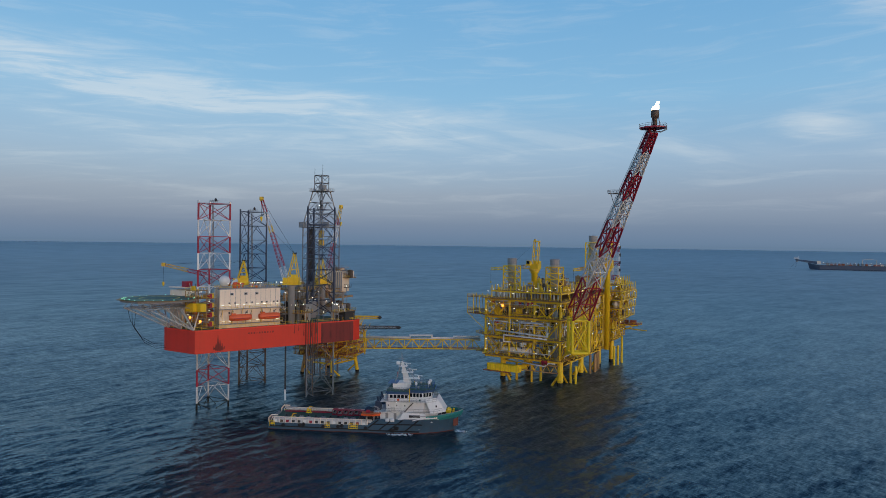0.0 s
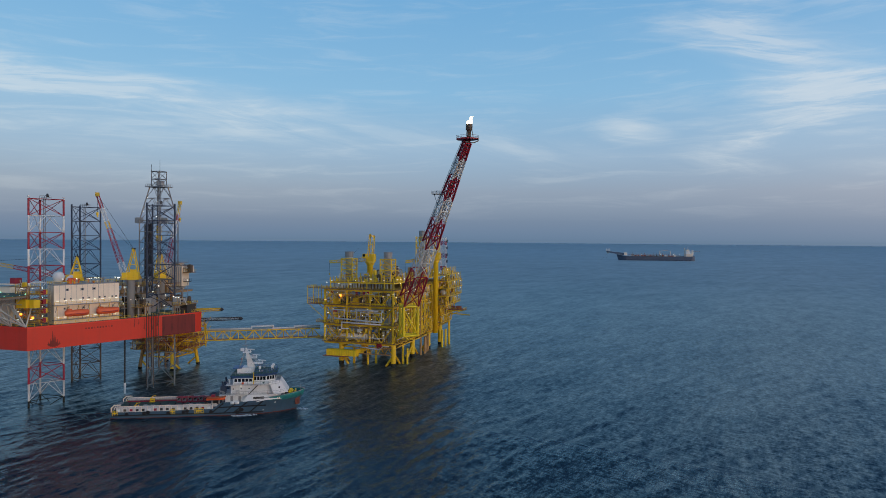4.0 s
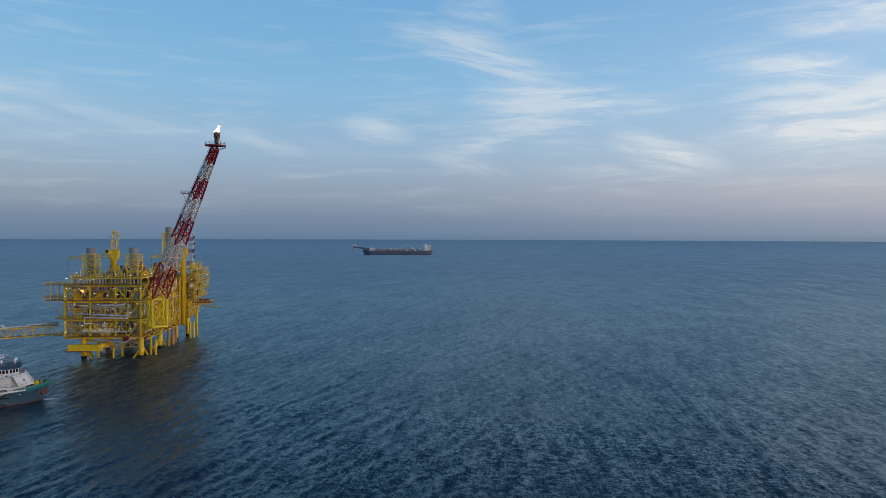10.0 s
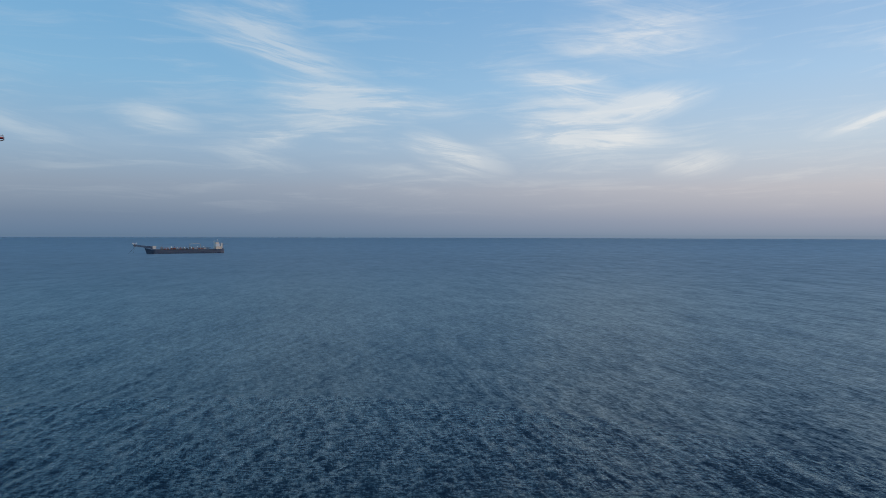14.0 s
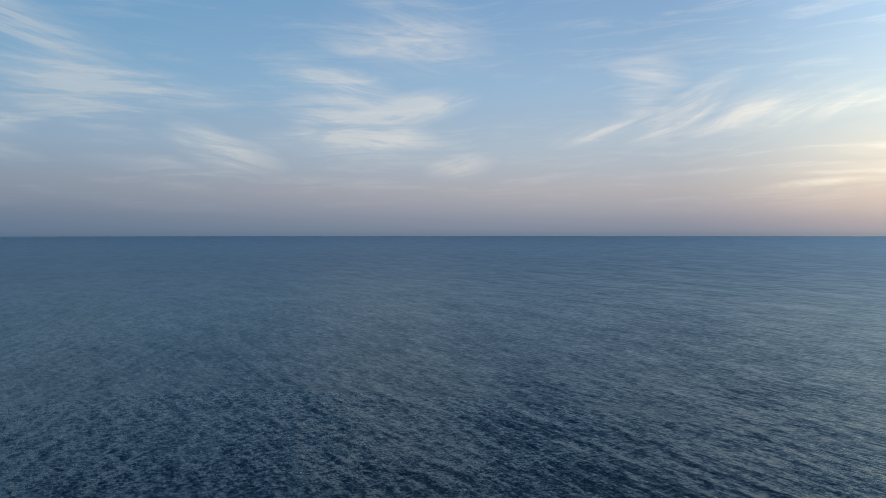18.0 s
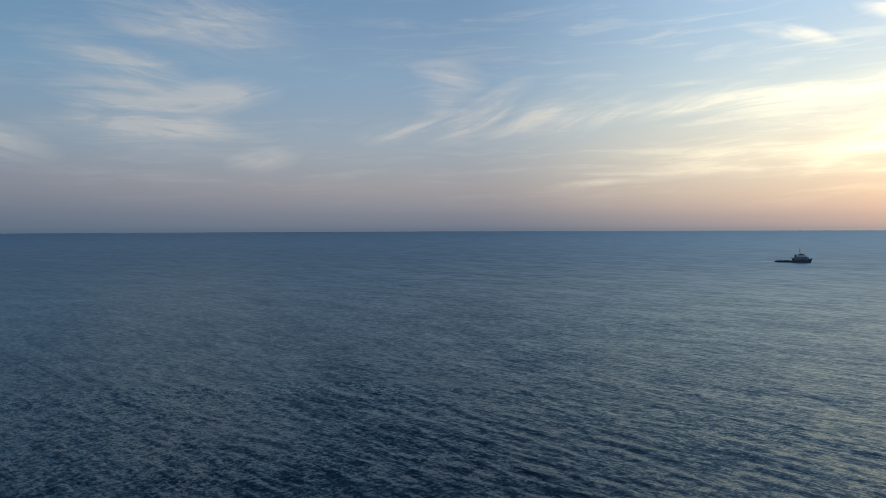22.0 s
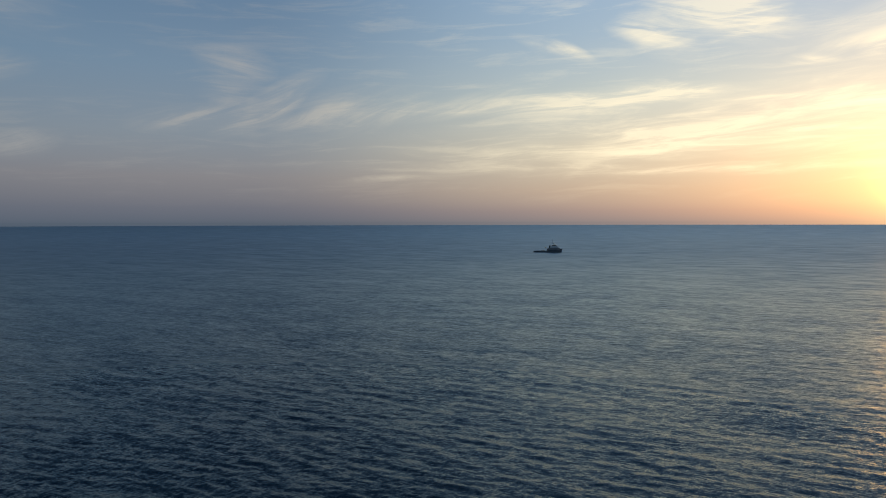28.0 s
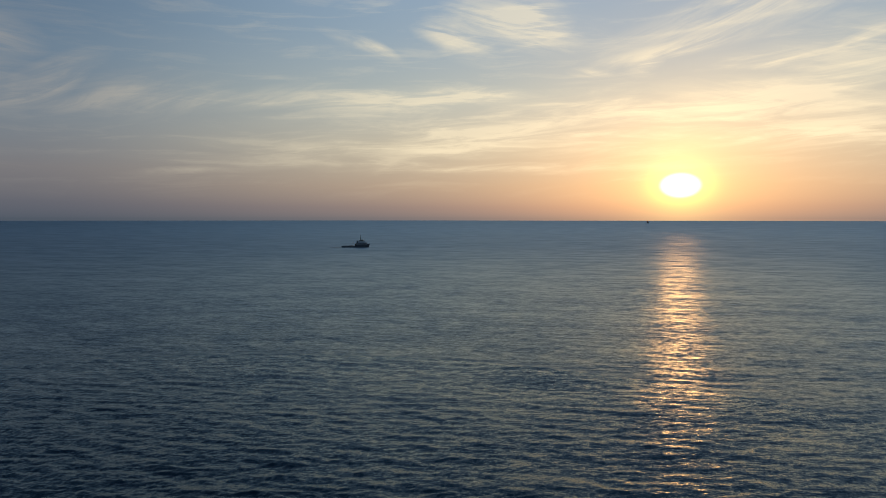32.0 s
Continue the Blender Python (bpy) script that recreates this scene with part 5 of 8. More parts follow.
def jackup_leg(x, y, mats, label, top=75.3):
    leg = thing("lattice_tower", RIG @ pose(x, y, 0), label, "lattice tower", "jack-up towers")
    rho, z0, bay = 6.45, -10.0, 6.1
    ch = [(rho * math.cos(radians(a)), rho * math.sin(radians(a))) for a in (270, 30, 150)]
    k, z = 0, z0
    start = top - bay * round((top - z0) / bay)
    while start + k * bay < top - 0.1:
        z = start + k * bay
        if z < 17 or z > 29:
            m = mats(z + bay * 0.5)
            for i in range(3):
                a, b = ch[i], ch[(i + 1) % 3]
                mid = ((a[0] + b[0]) / 2, (a[1] + b[1]) / 2)
                strut("horizontal", leg, (*a, z + bay), (*b, z + bay), 0.125, m)
                strut("brace", leg, (*a, z), (*b, z + bay) if k % 2 else (*mid, z + bay), 0.125, m)
                strut("brace", leg, (*b, z), (*a, z + bay) if k % 2 else (*mid, z + bay), 0.125, m)
        m2 = mats(z + bay * 0.5)
        for a in ch:
            strut("chord", leg, (*a, z), (*a, z + bay), 0.36, MARINE if z + bay < 0.5 else m2, 8)
        k += 1
    for a in ch:
        strut("chord", leg, (*a, top), (*a, top + 1.0), 0.36, mats(top), 8)
    strut("ladder_rail", leg, (1.6, -1, 30), (1.6, -1, top), 0.14, STEEL)
    strut("ladder_rail", leg, (0.9, -1, 30), (0.9, -1, top), 0.14, STEEL)
    part("top_walkway", Geo().box((0.6, 0, top + 0.1), (3.2, 2.0, 0.15)).rail([(-1, -1, top + 0.2), (2.2, -1, top + 0.2), (2.2, 1, top + 0.2), (-1, 1, top + 0.2)], gap=1, closed=True), STEEL, leg)
    part("beacon", Geo().lathe([(0.4, 0), (0.5, 0.6), (0.2, 1.2)], (1.5, 0, top + 0.9), 8), DARK, leg)


def banded(z):
    if z < 1:
        return MARINE
    # white bands turn to the duller, streaked white below the hull
    return DARK_RED if int((75.3 - z) // 6.1) % 2 == 0 else WHITE if z > 21 else RUSTY_WHITE


jackup_leg(0, 0, banded, "red and white banded lattice leg at the bow", 75.6)
jackup_leg(-19.2, 36.8, lambda z: NAVY if z > 22 else BROWN, "dark blue lattice leg beyond the quarters", 74.6)
jackup_leg(19.2, 36.8, lambda z: NAVY if z > 30 else STEEL, "dark grey lattice leg before the derrick", 75.0)


def jacking_house(x, y):
    j = thing("jacking_frame", RIG @ pose(x, y, HZ1 + 0.12), "steel jacking tower round a leg", "jacking frame", "jacking frames")
    for a in (270, 30, 150):
        px, py = 7.0 * math.cos(radians(a)), 7.0 * math.sin(radians(a))
        part("jack_case", Geo().box((px, py, 3.2), (2.6, 2.6, 6.4), a).box((px, py, 6.6), (3.0, 3.0, 0.3), a), GREY, j)
        for k in range(4):
            part("pinion_motor", Geo().lathe([(0.35, 0), (0.35, 0.9), (0.2, 1.0)], (px * 1.25, py * 1.25, 0.9 + k * 1.4), 8, "X"), DARK, j)


for lx, ly in ((0, 0), (-19.2, 36.8), (19.2, 36.8)):
    jacking_house(lx, ly)


def build_quarters():
    q = thing("quarters_block", RIG, "cream multi-storey accommodation block with small windows on the rig deck", "accommodation")
    z0, z1 = HZ1 + 0.12, 44.3
    d = Vector((0.39, 0.921, 0))
    out = Vector((0.921, -0.39, 0))
    A = Vector((SIDE(-5) - 0.75, -5, 0))
    L = 22.8
    B = A + d * L
    ia = A - out * 6.0
    ib = B - out * 16.0
    im = A + d * 11 - out * 6.0
    im2 = A + d * 11 - out * 15.0
    poly = [(p.x, p.y) for p in (A, B, ib, im2, im, ia)]
    part("block", Geo().prism(poly, z0, z1), CREAM, q)
    part("roof_deck", Geo().prism([(p[0] * 1.01, p[1] * 1.01) for p in poly], z1 + 0.004, z1 + 0.3), GREY, q)
    part("handrail", Geo().rail([(*p, z1 + 0.3) for p in poly], r=0.05, closed=True), YELLOW, q)
    ang = math.degrees(math.atan2(d.y, d.x))
    rr = random.Random(3)

    def on_face(s, z, off=0.05):
        p = A + d * s + out * off
        return (p.x, p.y, z)

    # seams between wall panels, windows with frames
    for i in range(1, 12):
        part("wall_seam", Geo().box(on_face(i * 1.9, (37.6 + z1) / 2, 0.03), (0.08, 0.08, z1 - 37.6), ang), GREY, q)
    for row, (z, xs) in enumerate(((42.6, (4.4, 9.5, 13.6)), (39.3, (3.5, 5.6, 9.8, 11.9, 15.6, 17.5, 20.2, 21.6)), (35.8, (3.5, 9.9, 15.6, 20.4)))):
        for s in xs:
            w = part("window", Geo().box(on_face(s, z, 0.04), (1.2 if row == 0 else 0.62, 0.12, 0.9 if row == 0 else 0.62), ang), GREY, q)
            part("pane", Geo().box(on_face(s, z, 0.11), (0.55 if row == 0 else 0.40, 0.06, 0.5 if row == 0 else 0.42), ang), GLASS, w)
    # two outside galleries with lamps
    for z in (37.2, 31.9):
        part("gallery", Geo().box(on_face(L / 2, z, 0.8), (L + 1, 1.7, 0.22), ang), GREY, q)
        part("handrail", Geo().rail([on_face(-0.4, z + 0.1, 1.6), on_face(L + 0.4, z + 0.1, 1.6)], r=0.05), YELLOW, q)
        for i in range(9):
            fx = part("strip_light", Geo().box(on_face(1.2 + i * 2.55, z + 1.5 if z > 35 else z + 0.9, 0.2), (0.9, 0.12, 0.10), ang), STRIP_LIGHT, q, "lit strip light")
    for i in range(7):
        strut("gallery_bracket", q, on_face(0.5 + i * 3.6, 37.0, 1.6), on_face(0.5 + i * 3.6, 34.6, 0), 0.1, GREY)
        strut("gallery_post", q, on_face(0.5 + i * 3.6, 31.9, 1.6), on_face(0.5 + i * 3.6, 37.1, 1.6), 0.09, OCHRE)
    # roof clutter
    for i in range(14):
        s, o = rr.uniform(1.0, L - 1), -rr.uniform(1, 5)
        p = A + d * s + out * o
        h = rr.uniform(0.8, 2.2)
        part("roof_vent", Geo().lathe([(0.35, 0), (0.35, h * 0.7), (0.6, h * 0.75), (0.6, h)], (p.x, p.y, z1 + 0.3), 10), rr.choice((CREAM, GREY, WHITE, ORANGE)), q)
    for i in range(8):
        p = A + d * rr.uniform(1, L - 1) + out * (-0.6)
        lamp(q, (p.x, p.y, z1 + 2.2), r=0.24)
        strut("lamp_post", q, (p.x, p.y, z1 + 0.3), (p.x, p.y, z1 + 2.1), 0.06, GREY)
    lamp(q, (3.2, -12.2, 34.6), LAMP_ORANGE, 0.7)
    lamp(q, (7.4, -11.2, 33.4), LAMP_ORANGE, 0.7)
    # west annexe beside the leg, stairs and pipes
    part("annexe", Geo().box((-8.5, -5.5, 37.0), (6.5, 7.5, 13.2)).box((-8.5, -5.5, 44.6), (7.4, 8.2, 0.3)), CREAM, q)
    part("annexe_roof_unit", Geo().box((-5.8, -6.5, 45.8), (2.6, 2.6, 2.0)), DARK_RED, q)
    for k in range(4):
        z = 31.5 + 3.3 * k
        part("stair_landing", Geo().box((7.4, -8.6, z), (5.5, 4.6, 0.2)), GRATING, q)
        part("handrail", Geo().rail([(5, -10.8, z), (10, -10.8, z), (10, -6.5, z)], r=0.05), YELLOW, q)
        part("stair_flight", Geo().box((7.5, -9.6, z + 1.6), (4.6, 0.9, 0.25), 0), GREY, q)
        lamp(q, (9.6, -9.2, z + 2.4), r=0.22)
        for px, py, mat in ((6.2, -8.0, TAN), (8.6, -7.4, OCHRE), (9.4, -8.8, DARK_RED)):
            part("locker", Geo().box((px, py, z + 0.9), (1.3, 1.0, 1.6)), mat, q)
        for sx, sy in ((5, -10.7), (10, -10.7), (10, -6.6)):
            strut("stair_post", q, (sx, sy, z), (sx, sy, z + 3.3), 0.12, TAN)
    return q, on_face, ang


quarters, on_face, face_angle = build_quarters()


def lifeboat(s, label):
    p = on_face(s, 34.2, 2.4)
    lb = thing("lifeboat", RIG @ pose(p[0], p[1], p[2], 0, 0, face_angle), label, "lifeboat", "rig lifeboats")
    sec = [(-4.1, 0.25, 0.5), (-3.7, 0.95, 0.2), (-2.4, 1.35, 0.0), (0, 1.5, -0.05), (2.4, 1.35, 0.0), (3.7, 0.9, 0.25), (4.2, 0.2, 0.6)]
    n = 12

    def ring(x, w, low):
        pts = []
        for i in range(n):
            a = 2 * math.pi * i / n
            y, z = w * math.cos(a), math.sin(a)
            z = z * (1.25 - low * 0.7) if z > 0 else z * (1.15 - low)
            pts.append((x, y, z))
        return pts
    g = Geo()
    pts = [p for x, w, low in sec for p in ring(x, w, low)]
    m = len(sec)
    g.add(pts, [(j * n + i, (j + 1) * n + i, (j + 1) * n + (i + 1) % n, j * n + (i + 1) % n) for j in range(m - 1) for i in range(n)] + [tuple(range(n)), tuple(range((m - 1) * n, m * n))[::-1]])
    part("shell", g, ORANGE, lb, smooth=True)
    part("rubbing_strake", Geo().box((0, -1.45, -0.15), (6.0, 0.16, 0.22)).box((0, 1.45, -0.15), (6.0, 0.16, 0.22)), DARK_RED, lb)
    part("conning_hatch", Geo().box((-2.6, 0, 1.25), (1.5, 1.3, 0.8)), ORANGE, lb)
    for x in (-2.6, 2.6):
        part("davit_arm", Geo().path([(x, 1.9, -2.4), (x, 1.9, 1.6), (x, 0.0, 2.5)], 0.14, 6), GREY, lb)
        strut("fall_wire", lb, (x, 0, 1.1), (x, 0, 2.5), 0.04, BLACK, 4)


lifeboat(6.8, "enclosed orange lifeboat hanging at the bow end of the quarters")
lifeboat(17.6, "enclosed orange lifeboat hanging at the stern end of the quarters")


def build_helideck():
    c = Vector((-3.5, -19.5, 0))
    hd = thing("helideck", RIG @ pose(c.x, c.y, 0), "green octagonal helicopter deck on grey trusses off the bow", "helideck")
    R, z = 12.4, 41.6
    octo = [(R * math.cos(a), R * math.sin(a)) for a in (math.pi / 4 * (i + 0.5) for i in range(8))]
    part("deck_plate", Geo().prism(octo, z - 0.35, z), GREEN_DECK, hd)
    ringg = Geo()
    for i in range(48):
        a0, a1 = 2 * math.pi * i / 48, 2 * math.pi * (i + 1) / 48
        ringg.add([(r * math.cos(a), r * math.sin(a), z + 0.008) for r, a in ((6.2, a0), (6.6, a0), (6.6, a1), (6.2, a1))], [(0, 1, 2, 3)])
    part("landing_circle", ringg, YELLOW, hd, "painted yellow ring")
    part("edge_beam", Geo().prism([(x * 1.01, y * 1.01) for x, y in octo], z - 0.9, z - 0.36), GREY, hd)
    netp = [(x * 1.12, y * 1.12) for x, y in octo]
    for i in range(8):
        (ax, ay), (bx, by) = octo[i], octo[(i + 1) % 8]
        (cx, cy), (dx, dy) = netp[i], netp[(i + 1) % 8]
        part("safety_net", Geo().add([(ax, ay, z - 0.4), (bx, by, z - 0.4), (dx, dy, z - 0.1), (cx, cy, z - 0.1)], [(0, 1, 2, 3)]).rod((cx, cy, z - 0.1), (dx, dy, z - 0.1), 0.08), GRATING, hd)
        for f in (0.2, 0.5, 0.8):
            lamp(hd, (ax + (bx - ax) * f, ay + (by - ay) * f, z + 0.15), LAMP_GREEN, 0.17)
    # trussed girders below and raking struts down to the hull bow
    for y in (-8, -4, 0, 4, 8):
        hw = math.sqrt(max(R * R - y * y, 1)) - 0.8
        k = max(4, int(hw * 2 / 3))
        xs = [-hw + 2 * hw * i / k for i in range(k + 1)]
        strut("girder_chord", hd, (-hw, y, z - 3.2), (hw, y, z - 3.2), 0.16, PIPE)
        for i in range(k):
            strut("girder_brace", hd, (xs[i], y, z - 0.9 if i % 2 else z - 3.2), (xs[i + 1], y, z - 3.2 if i % 2 else z - 0.9), 0.11, PIPE)
    for x in (-6, 0, 6):
        strut("girder_chord", hd, (x, -9.5, z - 3.2), (x, 9.5, z - 3.2), 0.16, PIPE)
    for foot in ((-3.3, 6.3), (3.5, 6.3), (10.3, 6.3)):
        for tx, ty in ((foot[0] - 5, -8), (foot[0], -4), (foot[0] + 3, 2), (foot[0] - 4, 3)):
            strut("raking_strut", hd, (foot[0], foot[1] - 0.2, 30.4), (max(-10, min(9, tx)), ty, z - 3.2), 0.24, PIPE, 8)
        strut("raking_strut", hd, (foot[0], foot[1] - 0.2, 30.4), (foot[0], foot[1] + 2.5, z - 3.2), 0.24, PIPE, 8)
    part("access_box", Geo().box((10.6, 5.2, 38.6), (4.2, 2.4, 2.8)).box((14.0, 6.2, 38.6), (2.2, 2.4, 2.8)), YELLOW, hd, "yellow control boxes")
    for k in range(3):
        part("hanging_hose", Geo().path([(-9.4 + k, -6 + k, 38.4), (-9.6 + k, -4.5, 33 - k), (-8.8 + k, -1.0, 27.5 - k), (-7.4 + 0.6 * k, 3.0, 24.6 - 0.8 * k), (-6.0 + 0.5 * k, 6.1, 24.2 - 0.6 * k)], 0.07, 5), BLACK, hd)


build_helideck()


def rig_crane(x, y, z0, ped_h, boom_vec, mats, label, apex=9.0, ped=1.3, boom_w=2.0, ped_mat=None):
    cr = thing("pedestal_crane", RIG @ pose(x, y, z0), label, "crane", "rig cranes")
    part("pedestal", Geo().lathe([(ped, 0), (ped, ped_h - 1.0), (ped * 1.3, ped_h - 0.4), (ped * 1.3, ped_h)], n=16), ped_mat or GREY, cr, smooth=True)
    b = Vector(boom_vec)
    hd = Vector((b.x, b.y, 0)).normalized()
    sd = Vector((-hd.y, hd.x, 0))
    rz = math.degrees(math.atan2(hd.y, hd.x))
    part("platform", Geo().box((0, 0, ped_h + 0.1), (6.4, 4.8, 0.3), rz).rail([tuple(hd * i * 3.2 + sd * j * 2.4 + Vector((0, 0, ped_h + 0.2))) for i, j in ((-1, -1), (1, -1), (1, 1), (-1, 1))], gap=1.2, closed=True), YELLOW, cr)
    c = -hd * 0.9 + Vector((0, 0, ped_h + 1.9))
    part("machinery_house", Geo().box((c.x, c.y, c.z - 0.4), (4.0, 3.2, 2.4), rz).box((c.x, c.y, c.z + 0.9), (4.2, 3.4, 0.2), rz).box((c.x, c.y, c.z + 1.5), (2.2, 1.8, 1.0), rz), YELLOW, cr)
    c2 = hd * 1.9 + sd * 1.6 + Vector((0, 0, ped_h + 1.6))
    cab = part("operator_cab", Geo().box(tuple(c2), (1.8, 1.6, 2.3), rz), YELLOW, cr)
    part("pane", Geo().box(tuple(c2 + hd * 0.9 + Vector((0, 0, 0.3))), (0.1, 1.3, 1.2), rz), GLASS, cab)
    ap = -hd * 1.0 + Vector((0, 0, ped_h + 3 + apex))
    for i in (-1, 1):
        for j in (-2.6, 1.2):
            strut("gantry_leg", cr, tuple(hd * j + sd * i * 1.5 + Vector((0, 0, ped_h + 3))), tuple(ap + sd * i * 1.3), 0.2, YELLOW)
        for k in (0.3, 0.6):
            p0 = (hd * -2.6 + sd * i * 1.5 + Vector((0, 0, ped_h + 3))).lerp(ap + sd * i * 1.3, k)
            p1 = (hd * 1.2 + sd * i * 1.5 + Vector((0, 0, ped_h + 3))).lerp(ap + sd * i * 1.3, k)
            strut("gantry_tie", cr, tuple(p0), tuple(p1), 0.09, YELLOW)
    part("sheave_head", Geo().box(tuple(ap), (1.4, 1.6, 0.6), rz), DARK, cr)
    foot = hd * 2.0 + Vector((0, 0, ped_h + 1.4))
    tip = foot + b
    upv = (0, 0, 1) if abs(b.z) < b.length * 0.9 else tuple(hd)
    truss(cr, tuple(foot), tuple(tip), boom_w, boom_w * 0.45, upv, 12, 0.10, 0.05, mats)
    strut("pendant", cr, tuple(ap), tuple(tip), 0.06, BLACK, 4)
    strut("pendant", cr, tuple(ap + sd * 0.4), tuple(foot + b * 0.62), 0.05, BLACK, 4)
    part("boom_head", Geo().box(tuple(tip), (1.3, 1.2, 1.5), rz), OCHRE, cr)
    strut("hoist_line", cr, tuple(tip), (tip.x, tip.y, tip.z - 7), 0.05, BLACK, 4)
    part("hook_block", Geo().box((tip.x, tip.y, tip.z - 7.5), (0.6, 0.6, 1.2)).lathe([(0.1, -1.2), (0.3, -0.8), (0.1, -0.5)], (tip.x, tip.y, tip.z - 7.6), 8), YELLOW, cr)
    return cr


rig_crane(20.0, 20.8, HZ1 + 0.1, 15.0, (-8.6, -5.0, 31.5), [WHITE, WHITE, DARK_RED, DARK_RED, DARK_RED, DARK_RED, DARK_RED, OCHRE, WHITE, WHITE, DARK_RED, DARK_RED, DARK_RED, DARK_RED], "yellow crane, grey pedestal, steep red and white boom")
rig_crane(-8.6, 21.5, HZ1 + 0.1, 13.5, (-21.5, -18.0, 6.8), [DARK_RED, WHITE, WHITE, WHITE, WHITE, DARK_RED, DARK_RED, DARK_RED, OCHRE, OCHRE, OCHRE, OCHRE], "yellow crane, red and white boom lowered over the bow", 7.0)
rig_crane(7.5, 52.8, HZ1 + 0.1, 13.0, (1.3, 8.0, 33.0), [WHITE, WHITE, DARK_RED, DARK_RED, DARK_RED, DARK_RED, WHITE, WHITE, WHITE, DARK_RED, OCHRE, OCHRE], "yellow stern crane with a steep red and white boom", 8.0)


def build_derrick():
    dx, dy = -5.6, 66.5
    fl = thing("drill_floor", RIG @ pose(dx, dy, 0), "grey and tan drill floor on a long cantilever", "drill floor")
    part("cantilever_beam", Geo().box((-7.5, -10, 31.6), (1.4, 42, 2.8)), GREY, fl)
    part("cantilever_beam", Geo().box((8.5, -10, 31.6), (1.4, 42, 2.8)), GREY, fl)
    part("pipe_deck", Geo().box((0.5, -12, 33.2), (18, 38, 0.35)), BROWN, fl)
    part("floor_deck", Geo().box((0, 0, 38.2), (17, 16, 0.8)), GREY, fl)
    for x in (-7.5, 7.5):
        for y in (-7, 7):
            strut("substructure_post", fl, (x, y, 33.3), (x, y, 37.8), 0.5, STEEL, 8)
        strut("substructure_brace", fl, (x, -7, 33.3), (x, 7, 37.8), 0.3, STEEL)
        strut("substructure_brace", fl, (x, 7, 33.3), (x, -7, 37.8), 0.3, STEEL)
    part("wind_wall", Geo().box((-4, -7.8, 40.6), (9, 0.25, 4)).box((-8.3, -2, 40.6), (0.25, 11, 4)), STEEL, fl)
    part("dog_house", Geo().box((6.4, -5, 40.4), (4, 4.5, 3.6)).box((6.4, -5, 42.3), (4.4, 5, 0.25)), CREAM, fl)
    part("handrail", Geo().rail([(-8.5, -8, 38.6), (8.5, -8, 38.6), (8.5, 8, 38.6)], r=0.06), YELLOW, fl)
    d = thing("drilling_derrick", RIG @ pose(dx, dy, 38.6), "tall dark steel lattice drilling derrick with crown block", "derrick")
    levels = [0, 5.2, 10.4, 15.6, 20.8, 26.0, 31.2, 36.4, 41.6, 46.8]
    half = lambda z: 5.9 if z < 31 else 5.9 - (z - 31) / 15.8 * 3.1
    rings = [[(half(z) * a, half(z) * b, z) for a, b in ((-1, -1), (1, -1), (1, 1), (-1, 1))] for z in levels]
    for i in range(len(levels) - 1):
        for k in range(4):
            p, q = rings[i][k], rings[i][(k + 1) % 4]
            p2, q2 = rings[i + 1][k], rings[i + 1][(k + 1) % 4]
            strut("derrick_leg", d, p, p2, 0.27, STEEL)
            strut("girt", d, p2, q2, 0.14, STEEL)
            mid = tuple((a + b) / 2 for a, b in zip(p2, q2))
            strut("brace", d, p, mid, 0.12, STEEL)
            strut("brace", d, q, mid, 0.12, STEEL)
    for z, w, mat in ((30.0, 15.0, DARK), (31.0, 13.5, GREY)):
        part("monkey_board", Geo().box((-0.5, -0.5, z), (w, 9, 0.35)).rail([(-w / 2, -5, z + 0.2), (w / 2 - 1, -5, z + 0.2)], gap=1.2), mat, d)
    part("board_cladding", Geo().box((-6.4, -5.6, 31.2), (4.4, 0.4, 2.6)), GREY, d)
    part("board_cladding", Geo().box((7.0, -5.6, 31.0), (5.0, 0.4, 2.8)), GREY, d)
    part("crown_platform", Geo().box((0, 0, 46.9), (8.6, 8.0, 0.35)).rail([(-4.2, -4, 47.1), (4.2, -4, 47.1), (4.2, 4, 47.1), (-4.2, 4, 47.1)], gap=1.4, closed=True).box((3.6, -3.4, 48.4), (2.6, 2.2, 2.2)), GREY, d)
    for a, b in ((-2.3, -2.3), (2.3, -2.3), (2.3, 2.3), (-2.3, 2.3)):
        strut("crown_post", d, (a, b, 47), (a, b, 54.2), 0.2, STEEL)
    for z in (50.6, 54.2):
        for p, q in (((-2.3, -2.3), (2.3, -2.3)), ((2.3, -2.3), (2.3, 2.3)), ((2.3, 2.3), (-2.3, 2.3)), ((-2.3, 2.3), (-2.3, -2.3))):
            strut("crown_beam", d, (*p, z), (*q, z), 0.2, STEEL)
            strut("crown_brace", d, (*p, z - 3.4), (*q, z), 0.12, STEEL)
    strut("lightning_rod", d, (0.5, 0, 54), (0.5, 0, 59.5), 0.07, DARK)
    strut("crown_aerial", d, (-2.5, -2, 54), (-2.5, -2, 57.5), 0.09, DARK)
    part("travelling_block", Geo().box((0, 0, 27), (1.8, 1.2, 3.4)).box((0, 0, 23), (2.2, 1.6, 3)), YELLOW, d)
    for i in range(6):
        strut("drill_line", d, (-0.9 + i * 0.36, 0, 28), (-0.9 + i * 0.36, 0, 47), 0.06, BLACK, 4)
    g = thing("standpipe_rack", RIG @ pose(dx, dy, 38.6), "stands of dark drill pipe racked in the derrick", "drill pipe")
    for i in range(12):
        for j in range(2):
            strut("drill_pipe", g, (-4.8 + i * 0.36, -3.8 + j * 0.5, 0), (-4.8 + i * 0.36, -3.8 + j * 0.5, 29.5), 0.12, DARK)
    for z in (8, 16, 24, 33, 40):
        lamp(d, (half(z) * 0.6, -half(z), z), r=0.2)
